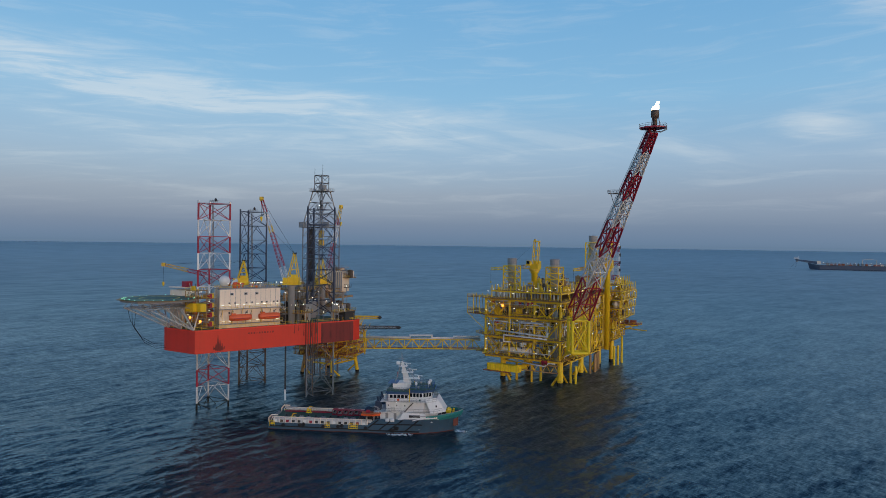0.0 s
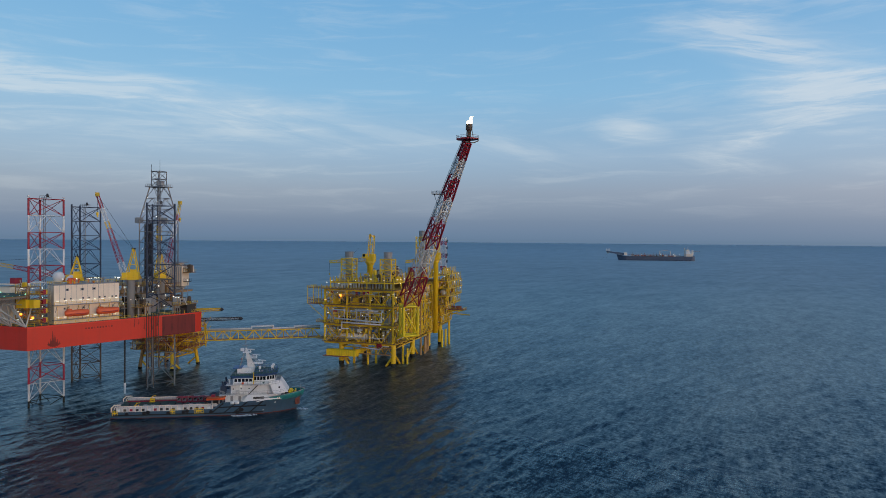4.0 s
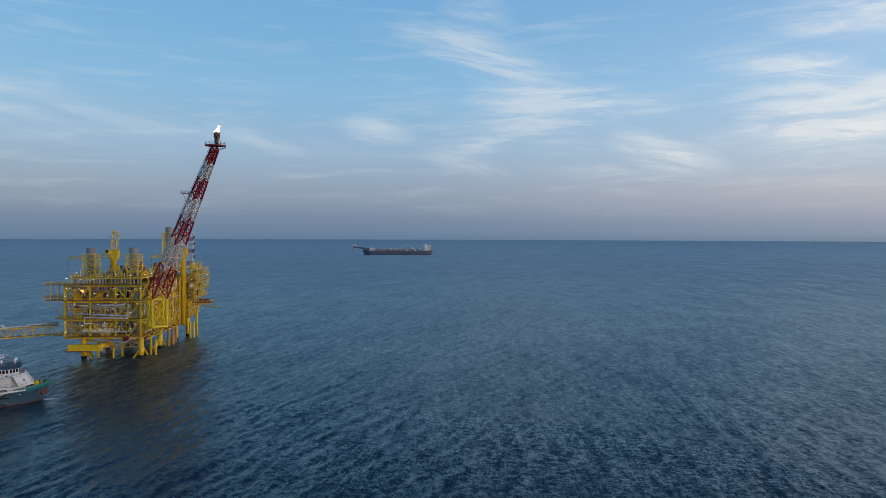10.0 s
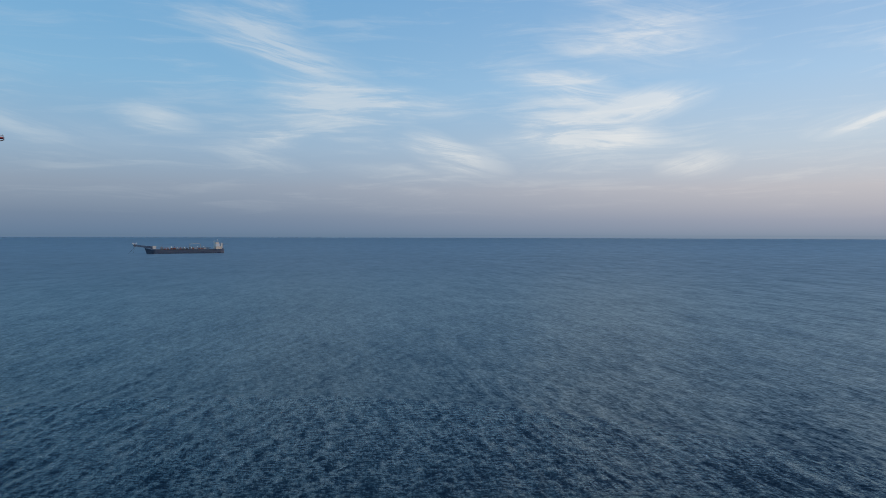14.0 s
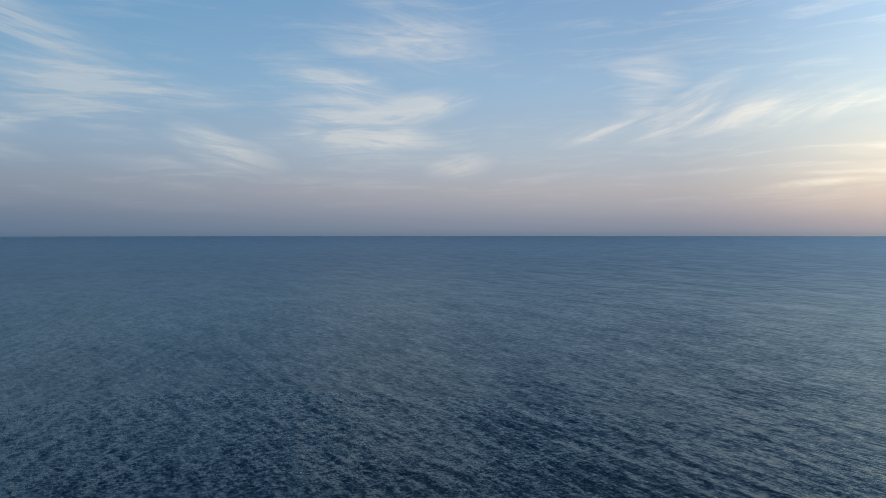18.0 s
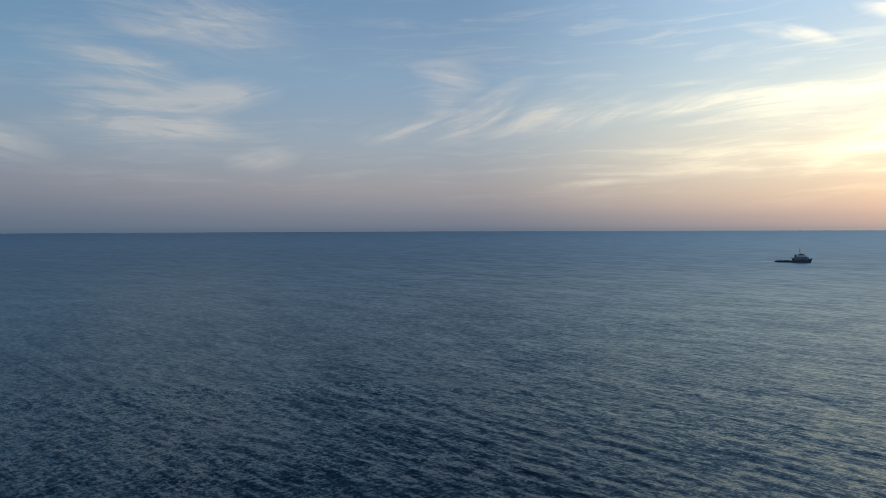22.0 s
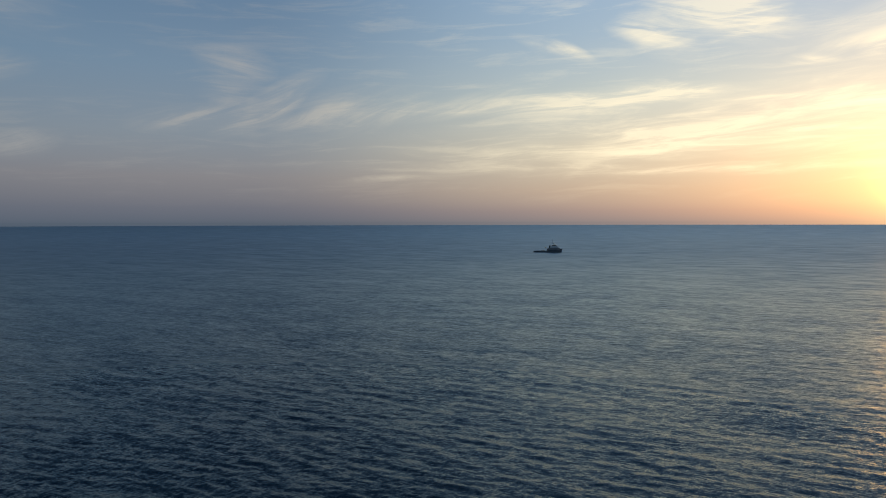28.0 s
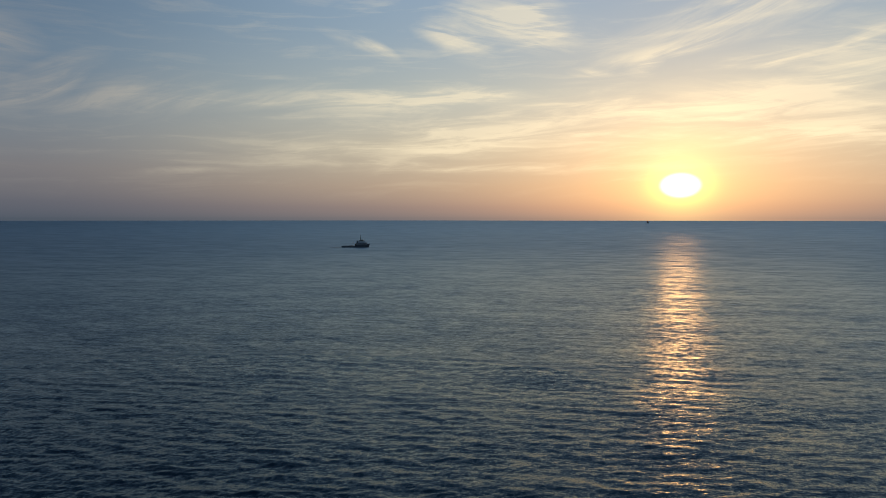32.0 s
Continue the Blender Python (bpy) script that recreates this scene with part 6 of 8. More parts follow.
        lamp(d, (-half(z) * 0.7, -half(z), z + 2), r=0.2)
    m = thing("mud_tank_house", RIG @ pose(dx + 1.0, dy + 10.5, 0), "grey ribbed cement silos beside the derrick", "silo")
    part("base_deck", Geo().box((0, -2, 36.2), (13, 12, 0.8)), TAN, m)
    for k in range(3):
        part("silo", Geo().lathe([(0.8, 36.6), (1.9, 38.4), (1.9, 48.6), (1.4, 49.4), (0.3, 49.7)], (-4.2 + k * 4.0, -1, 0), 14), CREAM if k > 1 else GREY, m, smooth=True)
        for j in range(5):
            strut("silo_rib", m, (-5.6 + k * 4.0 + j * 0.7, -3.05 + 0.16 * abs(j - 2), 37.5), (-5.6 + k * 4.0 + j * 0.7, -3.05 + 0.16 * abs(j - 2), 49), 0.1, GREY)
    part("top_walkway", Geo().box((0, -1, 49.9), (12.5, 4.4, 0.2)).rail([(-6.2, -3.2, 50), (6.2, -3.2, 50), (6.2, 1.2, 50)], gap=1.3), GREY, m)
    part("side_deck", Geo().box((8, -4, 41.0), (5, 4, 0.3)).rail([(5.6, -5.9, 41.2), (10.4, -5.9, 41.2), (10.4, -2, 41.2)], gap=1.2), DARK, m)
    for z in (33.5, 36.2):
        part("handrail", Geo().rail([(-6.4, -8, z + 0.4), (6.4, -8, z + 0.4)], gap=1.5), OCHRE, m)


build_derrick()


def stern_clutter():
    """Crowded machinery between leg, crane and derrick on the main deck."""
    rr = random.Random(21)
    kinds = ("winch", "generator_skid", "container", "mud_pump", "pipe_manifold")
    for i in range(64):
        y = rr.uniform(19, 47)
        x = SIDE(y) - 1.5 - rr.random() ** 1.4 * 24
        if any(math.hypot(x - lx, y - ly) < 8.2 for lx, ly in ((0, 0), (-19.2, 36.8), (19.2, 36.8))) or math.hypot(x - 20, y - 20.8) < 3:
            continue
        k = rr.choice(kinds)
        w, dd, h = rr.uniform(1.6, 4.5), rr.uniform(1.4, 2.6), rr.uniform(1.4, 4.2)
        t = thing(k, RIG @ pose(x, y, HZ1 + 0.12, 0, 0, rr.choice((0, 90, 67))), {"winch": "dark steel deck winch", "generator_skid": "grey boxed generator skid on the rig deck", "container": "painted steel cargo basket on the rig deck", "mud_pump": "grimy brown pump skid", "pipe_manifold": "bundle of dull pipes on a frame"}[k], k.replace("_", " "), "rig deck machinery")
        mat = rr.choice((GREY, STEEL, BROWN, DARK, CREAM, GREY, TAN))
        if k == "pipe_manifold":
            for s in range(5):
                part("pipe", Geo().path([(-w / 2, s * 0.5 - 1, 0), (-w / 2, s * 0.5 - 1, h), (w / 2, s * 0.5 - 1, h), (w / 2, s * 0.5 - 1, 0)], 0.13, 6), PIPE if s % 2 else TAN, t)
        elif k == "winch":
            part("drum", Geo().lathe([(1.1, -w / 2), (1.1, -w / 2 + 0.15), (0.7, -w / 2 + 0.16), (0.7, w / 2 - 0.16), (1.1, w / 2 - 0.15), (1.1, w / 2)], (0, 0, 1.3), 14, "X"), DARK, t)
            part("frame", Geo().box((-w / 2 - 0.2, 0, 0.7), (0.25, 1.8, 1.4)).box((w / 2 + 0.2, 0, 0.7), (0.25, 1.8, 1.4)), mat, t)
        else:
            part("body", Geo().box((0, 0, h / 2 + 0.15), (w, dd, h)), mat, t)
            part("skid_frame", Geo().box((0, dd / 2 - 0.1, 0.1), (w + 0.3, 0.2, 0.2)).box((0, -dd / 2 + 0.1, 0.1), (w + 0.3, 0.2, 0.2)), DARK, t)
            part("roof_unit", Geo().box((w * 0.2, 0, h + 0.35), (w * 0.35, dd * 0.5, 0.5)).rod((-w * 0.3, 0, h), (-w * 0.3, 0, h + 1.3), 0.14), GREY, t)
    for i in range(10):
        y = 19 + i * 2.8
        p = thing("flood_light", RIG @ pose(SIDE(y) - 2.0 - rr.random() * 6, y, HZ1 + 0.12), "lit floodlight on a thin pole", "floodlight", "rig floodlights")
        hh = rr.uniform(3, 14)
        strut("pole", p, (0, 0, 0), (0, 0, hh), 0.09, GREY)
        lamp(p, (0, 0, hh), r=0.3)


stern_clutter()


def build_drill_package():
    """Open decks packed with pumps, tanks and pipes round the stern leg and under the derrick."""
    rr = random.Random(55)
    dp = thing("drilling_package", RIG, "open steel decks crowded with dark pumps, tanks and pipes", "drilling module")
    for z, x0, x1, y0, y1 in ((34.2, -14, 11, 22, 47), (38.0, -12, 9.5, 24, 50), (34.0, 26.8, 30.4, 36, 47.5), (41.5, -8, 8, 36, 56), (34.4, 11, 24, 20, 28.4)):
        part("deck_plate", Geo().box(((x0 + x1) / 2, (y0 + y1) / 2, z), (x1 - x0, y1 - y0, 0.25)), GRATING, dp)
        part("handrail", Geo().rail([(x0, y0, z + 0.1), (x1, y0, z + 0.1), (x1, y1, z + 0.1)], r=0.05), rr.choice((OCHRE, YELLOW, GREY)), dp)
        k = max(3, int((x1 - x0) / 3))
        for i in range(k + 1):
            x = x0 + (x1 - x0) * i / k
            strut("post", dp, (x, y0 + 0.2, 30.4), (x, y0 + 0.2, z), 0.16, rr.choice((STEEL, TAN, GREY)))
            strut("post", dp, (x, y0 + 0.2, z), (x, y0 + 0.2, z + 3.4), 0.1, rr.choice((STEEL, TAN, DARK)))
        for i in range(int((x1 - x0) * (y1 - y0) / 16)):
            x, y, h = rr.uniform(x0 + 1, x1 - 1), y0 + 0.8 + (y1 - y0 - 2) * rr.random() ** 1.5, rr.uniform(0.9, 3.0)
            c = rr.random()
            mat = rr.choice((DARK, STEEL, GREY, BROWN, TAN, CREAM, DARK))
            if c < 0.35:
                part("pump", Geo().box((x, y, z + h / 2), (rr.uniform(0.8, 2.2), rr.uniform(0.8, 1.8), h)).rod((x, y, z + h), (x, y, z + h + 0.8), 0.2, 8), mat, dp)
            elif c < 0.6:
                part("tank", Geo().lathe([(0.4, 0.1), (0.8, 0.3), (0.8, h), (0.3, h + 0.3)], (x, y, z), 10), mat, dp, smooth=True)
            else:
                part("pipe", Geo().path([(x, y, z), (x, y, z + h), (x + rr.uniform(1, 4), y, z + h), (x + rr.uniform(1, 4), y + 0.5, z)], 0.13, 6), rr.choice((PIPE, TAN, DARK, STEEL)), dp)
        for i in range(3):
            lamp(dp, (rr.uniform(x0, x1), y0, z + 3.2), r=0.26)
    for i in range(10):
        pipe_run(dp, [(rr.uniform(-12, 0), 21.5 + i * 0.4, 31.5 + i * 0.25), (rr.uniform(6, 10), 21.5 + i * 0.4, 31.5 + i * 0.25), (rr.uniform(6, 10), 21.5 + i * 0.4, 30.5)], 0.16, rr.choice((PIPE, TAN, STEEL)))
    # dark burner platform and winch hut at the stern corner
    part("stern_hut", Geo().box((28.5, 43.5, 32.2), (4.0, 6.0, 3.4)).box((27.8, 40.0, 31.4), (3.0, 2.0, 2.2)), DARK, dp)
    part("handrail", Geo().rail([(27, 38, 34.2), (30.6, 46.8, 34.2)], r=0.05), DARK, dp)


build_drill_package()


def build_cantilever_modules():
    """Tan and grey module walls, posts, pipes and lit galleries packed beneath and beside the derrick."""
    rr = random.Random(909)
    cm = thing("cantilever_module", RIG @ pose(-5.6, 66.5, 0), "tan and dark grey machinery modules packed below the derrick", "drilling module")
    for z, x0, x1, y0 in ((33.4, -10, 16, -9.5), (37.0, -11, 15, -9.0), (41.0, -9, 14, -8.6), (45.4, 3, 13, 4.0)):
        part("deck_plate", Geo().box(((x0 + x1) / 2, y0 + 3, z), (x1 - x0, 6, 0.3)), GRATING, cm)
        part("handrail", Geo().rail([(x0, y0, z + 0.15), (x1, y0, z + 0.15), (x1, y0 + 6, z + 0.15)], r=0.05, gap=1.4), rr.choice((OCHRE, GREY)), cm)
        for i in range(15):
            x = x0 + (x1 - x0) * (i + rr.random()) / 15
            c, h = rr.random(), rr.uniform(1.4, 3.8)
            y = y0 + 0.6 + 4.5 * rr.random()
            if c < 0.4:
                part("module_box", Geo().box((x, y, z + h / 2), (rr.uniform(1, 2.6), rr.uniform(1, 2.4), h)).box((x, y - 0.1, z + h), (0.8, 0.8, 0.4)), rr.choice((TAN, CREAM, GREY, DARK, STEEL, BROWN)), cm)
            elif c < 0.7:
                strut("post", cm, (x, y0 + 0.3, z), (x, y0 + 0.3, z + 3.8), 0.14, rr.choice((STEEL, TAN, GREY)))
            else:
                pipe_run(cm, [(x, y0 + 0.2, z), (x, y0 + 0.2, z + h), (x + rr.uniform(1, 4), y0 + 0.2, z + h), (x + rr.uniform(1, 4), y0 + 0.2, z + h - 1)], rr.uniform(0.1, 0.2), rr.choice((TAN, PIPE, DARK)))
        for i in range(4):
            lamp(cm, (rr.uniform(x0, x1), y0 - 0.1, z + 2.6), r=0.22)
    part("module_wall", Geo().box((6.6, 6.0, 43.5), (7.0, 5.0, 9.0)).box((6.6, 6.0, 48.2), (7.4, 5.4, 0.3)), CREAM, cm, "weathered pale wall with ribs")
    for i in range(6):
        block("wall_rib", cm, (3.6 + i * 1.2, 3.4, 43.6), (0.3, 0.25, 8.8), GREY)
    for x in (-10, -2, 6, 14):
        strut("diagonal", cm, (x, -9.4, 33.4), (x + 6, -9.4, 30.4), 0.25, STEEL)
        strut("diagonal", cm, (x + 6, -9.4, 33.4), (x, -9.4, 30.4), 0.25, STEEL)


build_cantilever_modules()


def build_bow_tower():
    """Stair tower and lit landings between the helideck and the quarters."""
    rr = random.Random(515)
    bt = thing("stair_tower", RIG, "weathered open stair tower with lit landings beside the quarters", "stair tower")
    x0, x1, y0, y1 = 1.0, 6.2, -12.4, -7.0
    for x in (x0, x1):
        for y in (y0, y1):
            strut("corner_post", bt, (x, y, 30.4), (x, y, 44.0), 0.17, TAN)
    for k, z in enumerate((33.0, 35.8, 38.6, 41.4, 44.0)):
        part("landing", Geo().box(((x0 + x1) / 2, (y0 + y1) / 2, z), (x1 - x0, y1 - y0, 0.18)), GRATING, bt)
        part("handrail", Geo().rail([(x0, y0, z + 0.1), (x1, y0, z + 0.1), (x1, y1, z + 0.1)], r=0.05, gap=1.3), rr.choice((OCHRE, YELLOW)), bt)
        a, b = ((x0, x1), (x1, x0))[k % 2]
        part("stair_flight", Geo().rod((a, y0 + 0.6, z - 2.7), (b, y0 + 0.6, z), 0.2, 4).rod((a, y0 + 0.6, z - 1.7), (b, y0 + 0.6, z + 1.0), 0.05, 4), GREY, bt)
        part("strip_light", Geo().box((rr.uniform(x0, x1), y0 - 0.1, z - 0.3), (0.9, 0.12, 0.12)), STRIP_LIGHT, bt)
        part("strip_light", Geo().box((x1 + 0.1, rr.uniform(y0, y1), z - 0.3), (0.12, 0.9, 0.12)), STRIP_LIGHT, bt)
        part("locker", Geo().box((rr.uniform(x0 + 1, x1 - 1), y0 + 1.6, z + 0.9), (1.3, 1.0, 1.6)), rr.choice((ORANGE, YELLOW, GREY, CREAM)), bt)
        for i in range(4):
            x = rr.uniform(x0, x1)
            strut("pipe", bt, (x, y0 + rr.random() * 2, z), (x, y0 + rr.random() * 2, z + 2.6), 0.1, rr.choice((PIPE, TAN, BROWN)))


build_bow_tower()
# radome and dish on the quarters roof
rd = thing("radome", RIG @ pose(6.2, 0.4, 44.6), "white radar dome on the quarters roof", "radome")
part("dome", Geo().lathe([(0.9, 0.6), (1.5, 1.2), (1.95, 2.2), (1.95, 2.9), (1.5, 3.9), (0.8, 4.4), (0.1, 4.5)], n=20), WHITE, rd, smooth=True)
part("stand", Geo().lathe([(1.3, 0), (0.9, 0.3), (0.9, 0.8)], n=12), GREY, rd)
ds = thing("satellite_dish", RIG @ pose(8.2, 3.6, 44.6), "white satellite dish tilted upward", "satellite dish")
part("stand", Geo().rod((0, 0, 0), (0, 0, 1.2), 0.2, 8), GREY, ds)
part("reflector", Geo().add([tuple(Matrix.Rotation(radians(50), 3, "X") @ Vector((r * math.cos(a), r * math.sin(a), 0.25 * r * r - 0.2)) + Vector((0, 0, 1.7))) for r in (0.05, 0.8, 1.5) for a in (math.pi * i / 8 for i in range(16))], [(j * 16 + i, j * 16 + (i + 1) % 16, (j + 1) * 16 + (i + 1) % 16, (j + 1) * 16 + i) for j in range(2) for i in range(16)]), WHITE, ds, smooth=True)


def burner(y, label, length, z, mat):
    b = thing("burner_boom", RIG @ pose(24, y, z), label, "burner boom", "burner booms")
    truss(b, (0, 0, 0), (length, length * 0.62, 0.2), 1.4, 1.0, (0, 0, 1), 10, 0.12, 0.07, [mat])
    part("burner_head", Geo().lathe([(0.5, -0.8), (0.8, 0), (0.3, 0.9)], (length + 0.3, length * 0.62, 0.2), 10, "X"), DARK, b)
    part("fuel_pipe", Geo().rod((0, 0, 0.2), (length, length * 0.62, 0.4), 0.22, 8), PIPE if mat is DARK else YELLOW, b)


burner(46.0, "dark lattice burner boom reaching past the stern", 20, 26.5, DARK)
burner(44.5, "yellow and black boom reaching past the stern", 14, 30.8, OCHRE)


# ---- wellhead jacket under the derrick, and the bridge ----
def build_wellhead():
    wj = thing("wellhead_platform", pose(-53.0, 305.0, 0, 0, 0, -30.6), "small rusty yellow wellhead platform crowded with pipes", "wellhead platform")
    for x, y in ((-7, -7), (7, -7), (7, 7), (-7, 7)):
        strut("leg", wj, (x * 1.35, y * 1.35, -8), (x * 1.3, y * 1.3, 0.9), 0.9, MARINE, 12)
        strut("leg", wj, (x * 1.3, y * 1.3, 0.9), (x, y, 19), 0.85, YELLOW if x > 0 else TAN, 12)
    for a, b in (((-7, -7), (7, -7)), ((7, -7), (7, 7)), ((7, 7), (-7, 7)), ((-7, 7), (-7, -7))):
        strut("brace", wj, (a[0] * 1.2, a[1] * 1.2, 6), (b[0] * 1.2, b[1] * 1.2, 6), 0.4, YELLOW, 8)
        strut("brace", wj, (a[0] * 1.25, a[1] * 1.25, 4), ((a[0] + b[0]) / 2 * 1.3, (a[1] + b[1]) / 2 * 1.3, -3), 0.4, YELLOW, 8)
        strut("brace", wj, (a[0] * 1.05, a[1] * 1.05, 14), (b[0] * 1.2, b[1] * 1.2, 7), 0.35, TAN, 8)
    rr = random.Random(8)
    for z in (9.5, 14.0, 18.5, 22.5):
        w = 12 if z < 20 else 10.5
        part("deck_plate", Geo().box((0, 0, z), (w * 2, w * 2, 0.4)), ORANGE_DECK if z > 12 else TAN, wj)
        for i in range(7):
            u = -w + 0.4 + i * (2 * w - 0.8) / 6
            strut("deck_brace", wj, (u, -w + 0.2, z), (u + w / 3, -w + 0.2, z + 4), 0.13, OCHRE)
            strut("deck_brace", wj, (w - 0.2, u, z), (w - 0.2, u + w / 3, z + 4), 0.13, OCHRE)
        part("handrail", Geo().rail([(-w, -w, z + 0.2), (w, -w, z + 0.2), (w, w, z + 0.2)], r=0.06), OCHRE, wj)
        for i in range(10):
            x = -w + 1 + i * (2 * w - 2) / 9
            strut("post", wj, (x, -w + 0.3, z), (x, -w + 0.3, z + 4), 0.14, rr.choice((TAN, OCHRE, BROWN)))
            strut("post", wj, (w - 0.3, x, z), (w - 0.3, x, z + 4), 0.14, rr.choice((TAN, OCHRE, YELLOW)))
        for i in range(12):
            x, y = rr.uniform(-w + 2, w - 2), rr.uniform(-w + 1, 2)
            part("valve_tree", Geo().box((x, y, z + 1.3), (1.0, 1.0, 2.4)).rod((x, y, z + 1), (x, y, z + 3.8), 0.25, 8).rod((x - 1.1, y, z + 2), (x + 1.1, y, z + 2), 0.16, 6), rr.choice((TAN, BROWN, OCHRE, DARK_RED, GREY)), wj)
        for i in range(5):
            y = -w - 0.1 + i * 0.5
            pipe_run(wj, [(-w, y, z + 2.5 + 0.3 * i), (w - 1 - i, y, z + 2.5 + 0.3 * i), (w - 1 - i, y, z + 0.5)], rr.uniform(0.12, 0.25), rr.choice((PIPE, TAN, YELLOW)))
        lamp(wj, (rr.uniform(-w, w), -w, z + 3), r=0.2)
        for i in range(16):
            x = -w + 0.5 + i * (2 * w - 1) / 15
            strut("riser", wj, (x, -w + rr.uniform(-0.3, 0.8), z), (x + rr.uniform(-0.6, 0.6), -w + rr.uniform(-0.3, 0.8), z + rr.uniform(2, 4.3)), rr.uniform(0.1, 0.22), rr.choice((TAN, OCHRE, BROWN, PIPE, ORANGE_DECK)))
            strut("riser", wj, (w - rr.uniform(-0.3, 0.8), x, z), (w - rr.uniform(-0.3, 0.8), x, z + rr.uniform(2, 4.3)), rr.uniform(0.1, 0.22), rr.choice((TAN, OCHRE, YELLOW, PIPE, ORANGE_DECK)))
        for i in range(4):
            part("equipment_skid", Geo().box((rr.uniform(-w + 2, w - 2), -w + 1.2, z + 1.3), (rr.uniform(1.2, 3), 1.6, rr.uniform(1.4, 2.6))), rr.choice((BROWN, ORANGE_DECK, TAN, WHITE)), wj)
    for i in range(14):
        x, y = -8 + (i % 5) * 3.6, -6 + (i // 5) * 4
        strut("conductor", wj, (x, y, -8), (x, y, 18), 0.38, rr.choice((BROWN, TAN, STEEL)), 8)
    # bracketed landing that carries the bridge end, with a bundle of swept pipes
    for z, d in ((11.6, 6.5), (16.0, 6.0), (20.5, 4.5)):
        part("landing_deck", Geo().box((12 + d / 2, -4, z), (d, 13, 0.35)), ORANGE_DECK, wj)
        part("handrail", Geo().rail([(12, -10.4, z + 0.2), (12 + d, -10.4, z + 0.2), (12 + d, 2.4, z + 0.2)], r=0.06), OCHRE, wj)
        for y in (-10.2, -6, -2, 2.2):
            strut("landing_bracket", wj, (12 + d, y, z - 0.2), (11.6, y, z - 4.0), 0.22, YELLOW)
            strut("landing_post", wj, (12 + d, y, z), (12 + d, y, z + 4.2), 0.15, OCHRE)
        for i in range(5):
            y = -10 + i * 2.6
            pipe_run(wj, [(10, y, z + 1.0), (12.5 + d * 0.4, y, z + 1.0), (12.5 + d * 0.4, y, z + 2.4 + 0.3 * i), (12 + d, y + 1, z + 2.4 + 0.3 * i)], rr.uniform(0.14, 0.24), rr.choice((YELLOW, TAN, OCHRE, YELLOW)))
    for i, (x, y) in enumerate(((13, 4), (14.5, 8), (11, 12))):
        strut("drop_pipe", wj, (x, y, 9), (x, y, 20), 0.3, YELLOW, 8)


build_wellhead()


def build_bridge():
    a, b = Vector((-39.6, 306.6, 11.7)), Vector((18.5, 309.2, 11.5))
    br = thing("link_bridge", Matrix.Identity(4), "long yellow truss footbridge carrying pipes between platforms", "bridge")
    d = (b - a).normalized()
    s = Vector((d.y, -d.x, 0)) * 1.7
    n, h = 16, Vector((0, 0, 4.4))
    P = [a.lerp(b, i / n) for i in range(n + 1)]
    for side in (s, -s):
        for i in range(n):
            strut("bottom_chord", br, P[i] + side, P[i + 1] + side, 0.24, YELLOW)
            strut("top_chord", br, P[i] + side + h, P[i + 1] + side + h, 0.22, YELLOW)
            strut("brace", br, P[i] + side + (h if i % 2 else Vector()), P[i + 1] + side + (Vector() if i % 2 else h), 0.15, YELLOW)
            strut("upright", br, P[i] + side, P[i] + side + h, 0.12, YELLOW)
    for i in range(n + 1):
        strut("cross_beam", br, P[i] + s, P[i] - s, 0.14, YELLOW)
        strut("cross_beam", br, P[i] + s + h, P[i] - s + h, 0.12, YELLOW)
    g = Geo()
    m = (a + b) / 2
    ang = math.degrees(math.atan2(d.y, d.x))
    part("walkway", g.box((m.x, m.y, m.z + 0.25), ((b - a).length, 3.0, 0.12), ang), ORANGE_DECK, br)
    up = lambda t, z, o=0: tuple(a.lerp(b, t) + Vector((0, 0, z)) + s * o)
    part("pipe", Geo().path([up(0.02, 5.2), up(0.42, 5.2), up(0.42, 6.2), up(0.60, 6.2), up(0.60, 5.0), up(0.78, 5.0), up(0.78, 5.8), up(1.0, 5.8)], 0.40, 8), WHITE, br, "pale lagged pipe with expansion loops", True)
    part("pipe", Geo().path([up(0.0, 4.8, 0.5), up(1.0, 4.8, 0.5)], 0.22, 8), PIPE, br, smooth=True)
    part("pipe", Geo().path([up(0.0, 4.8, -0.5), up(1.0, 4.8, -0.5)], 0.22, 8), GREY, br, smooth=True)
    part("pipe", Geo().path([up(0.02, 9.4), up(0.0, 8.8), up(0.0, 5.6), up(0.03, 5.2)], 0.4, 8), WHITE, br)


build_bridge()

# ---- offshore supply vessel ----
SHIP = pose(-24.3, 215.8, 0, 0, 0, -5.0)


def loft(rows, close_ends=True):
    g, k = Geo(), len(rows[0])
    f = [(i * k + j, (i + 1) * k + j, (i + 1) * k + j + 1, i * k + j + 1) for i in range(len(rows) - 1) for j in range(k - 1)]
    if close_ends:
        f += [tuple(range(k))[::-1], tuple(range((len(rows) - 1) * k, len(rows) * k))]
    return g.add([p for r in rows for p in r], f)


STATIONS = [  # x, half deck, half waterline, deck height, rake
    (-32.5, 6.5, 6.2, 2.2, 0.0), (-30, 7.0, 6.8, 2.2, 0), (-15, 7.1, 7.0, 2.3, 0), (1.0, 7.1, 7.0, 2.5, 0), (4.0, 7.1, 7.0, 4.6, 0), (9, 7.1, 6.9, 4.7, 0),
    (16, 7.0, 6.3, 4.9, 0.1), (20, 6.6, 5.2, 5.1, 0.3), (24.5, 5.6, 3.7, 5.5, 0.8), (28.0, 4.1, 1.9, 5.9, 1.5), (30.4, 2.3, 0.7, 6.2, 2.2), (31.8, 0.35, 0.12, 6.4, 2.9)]


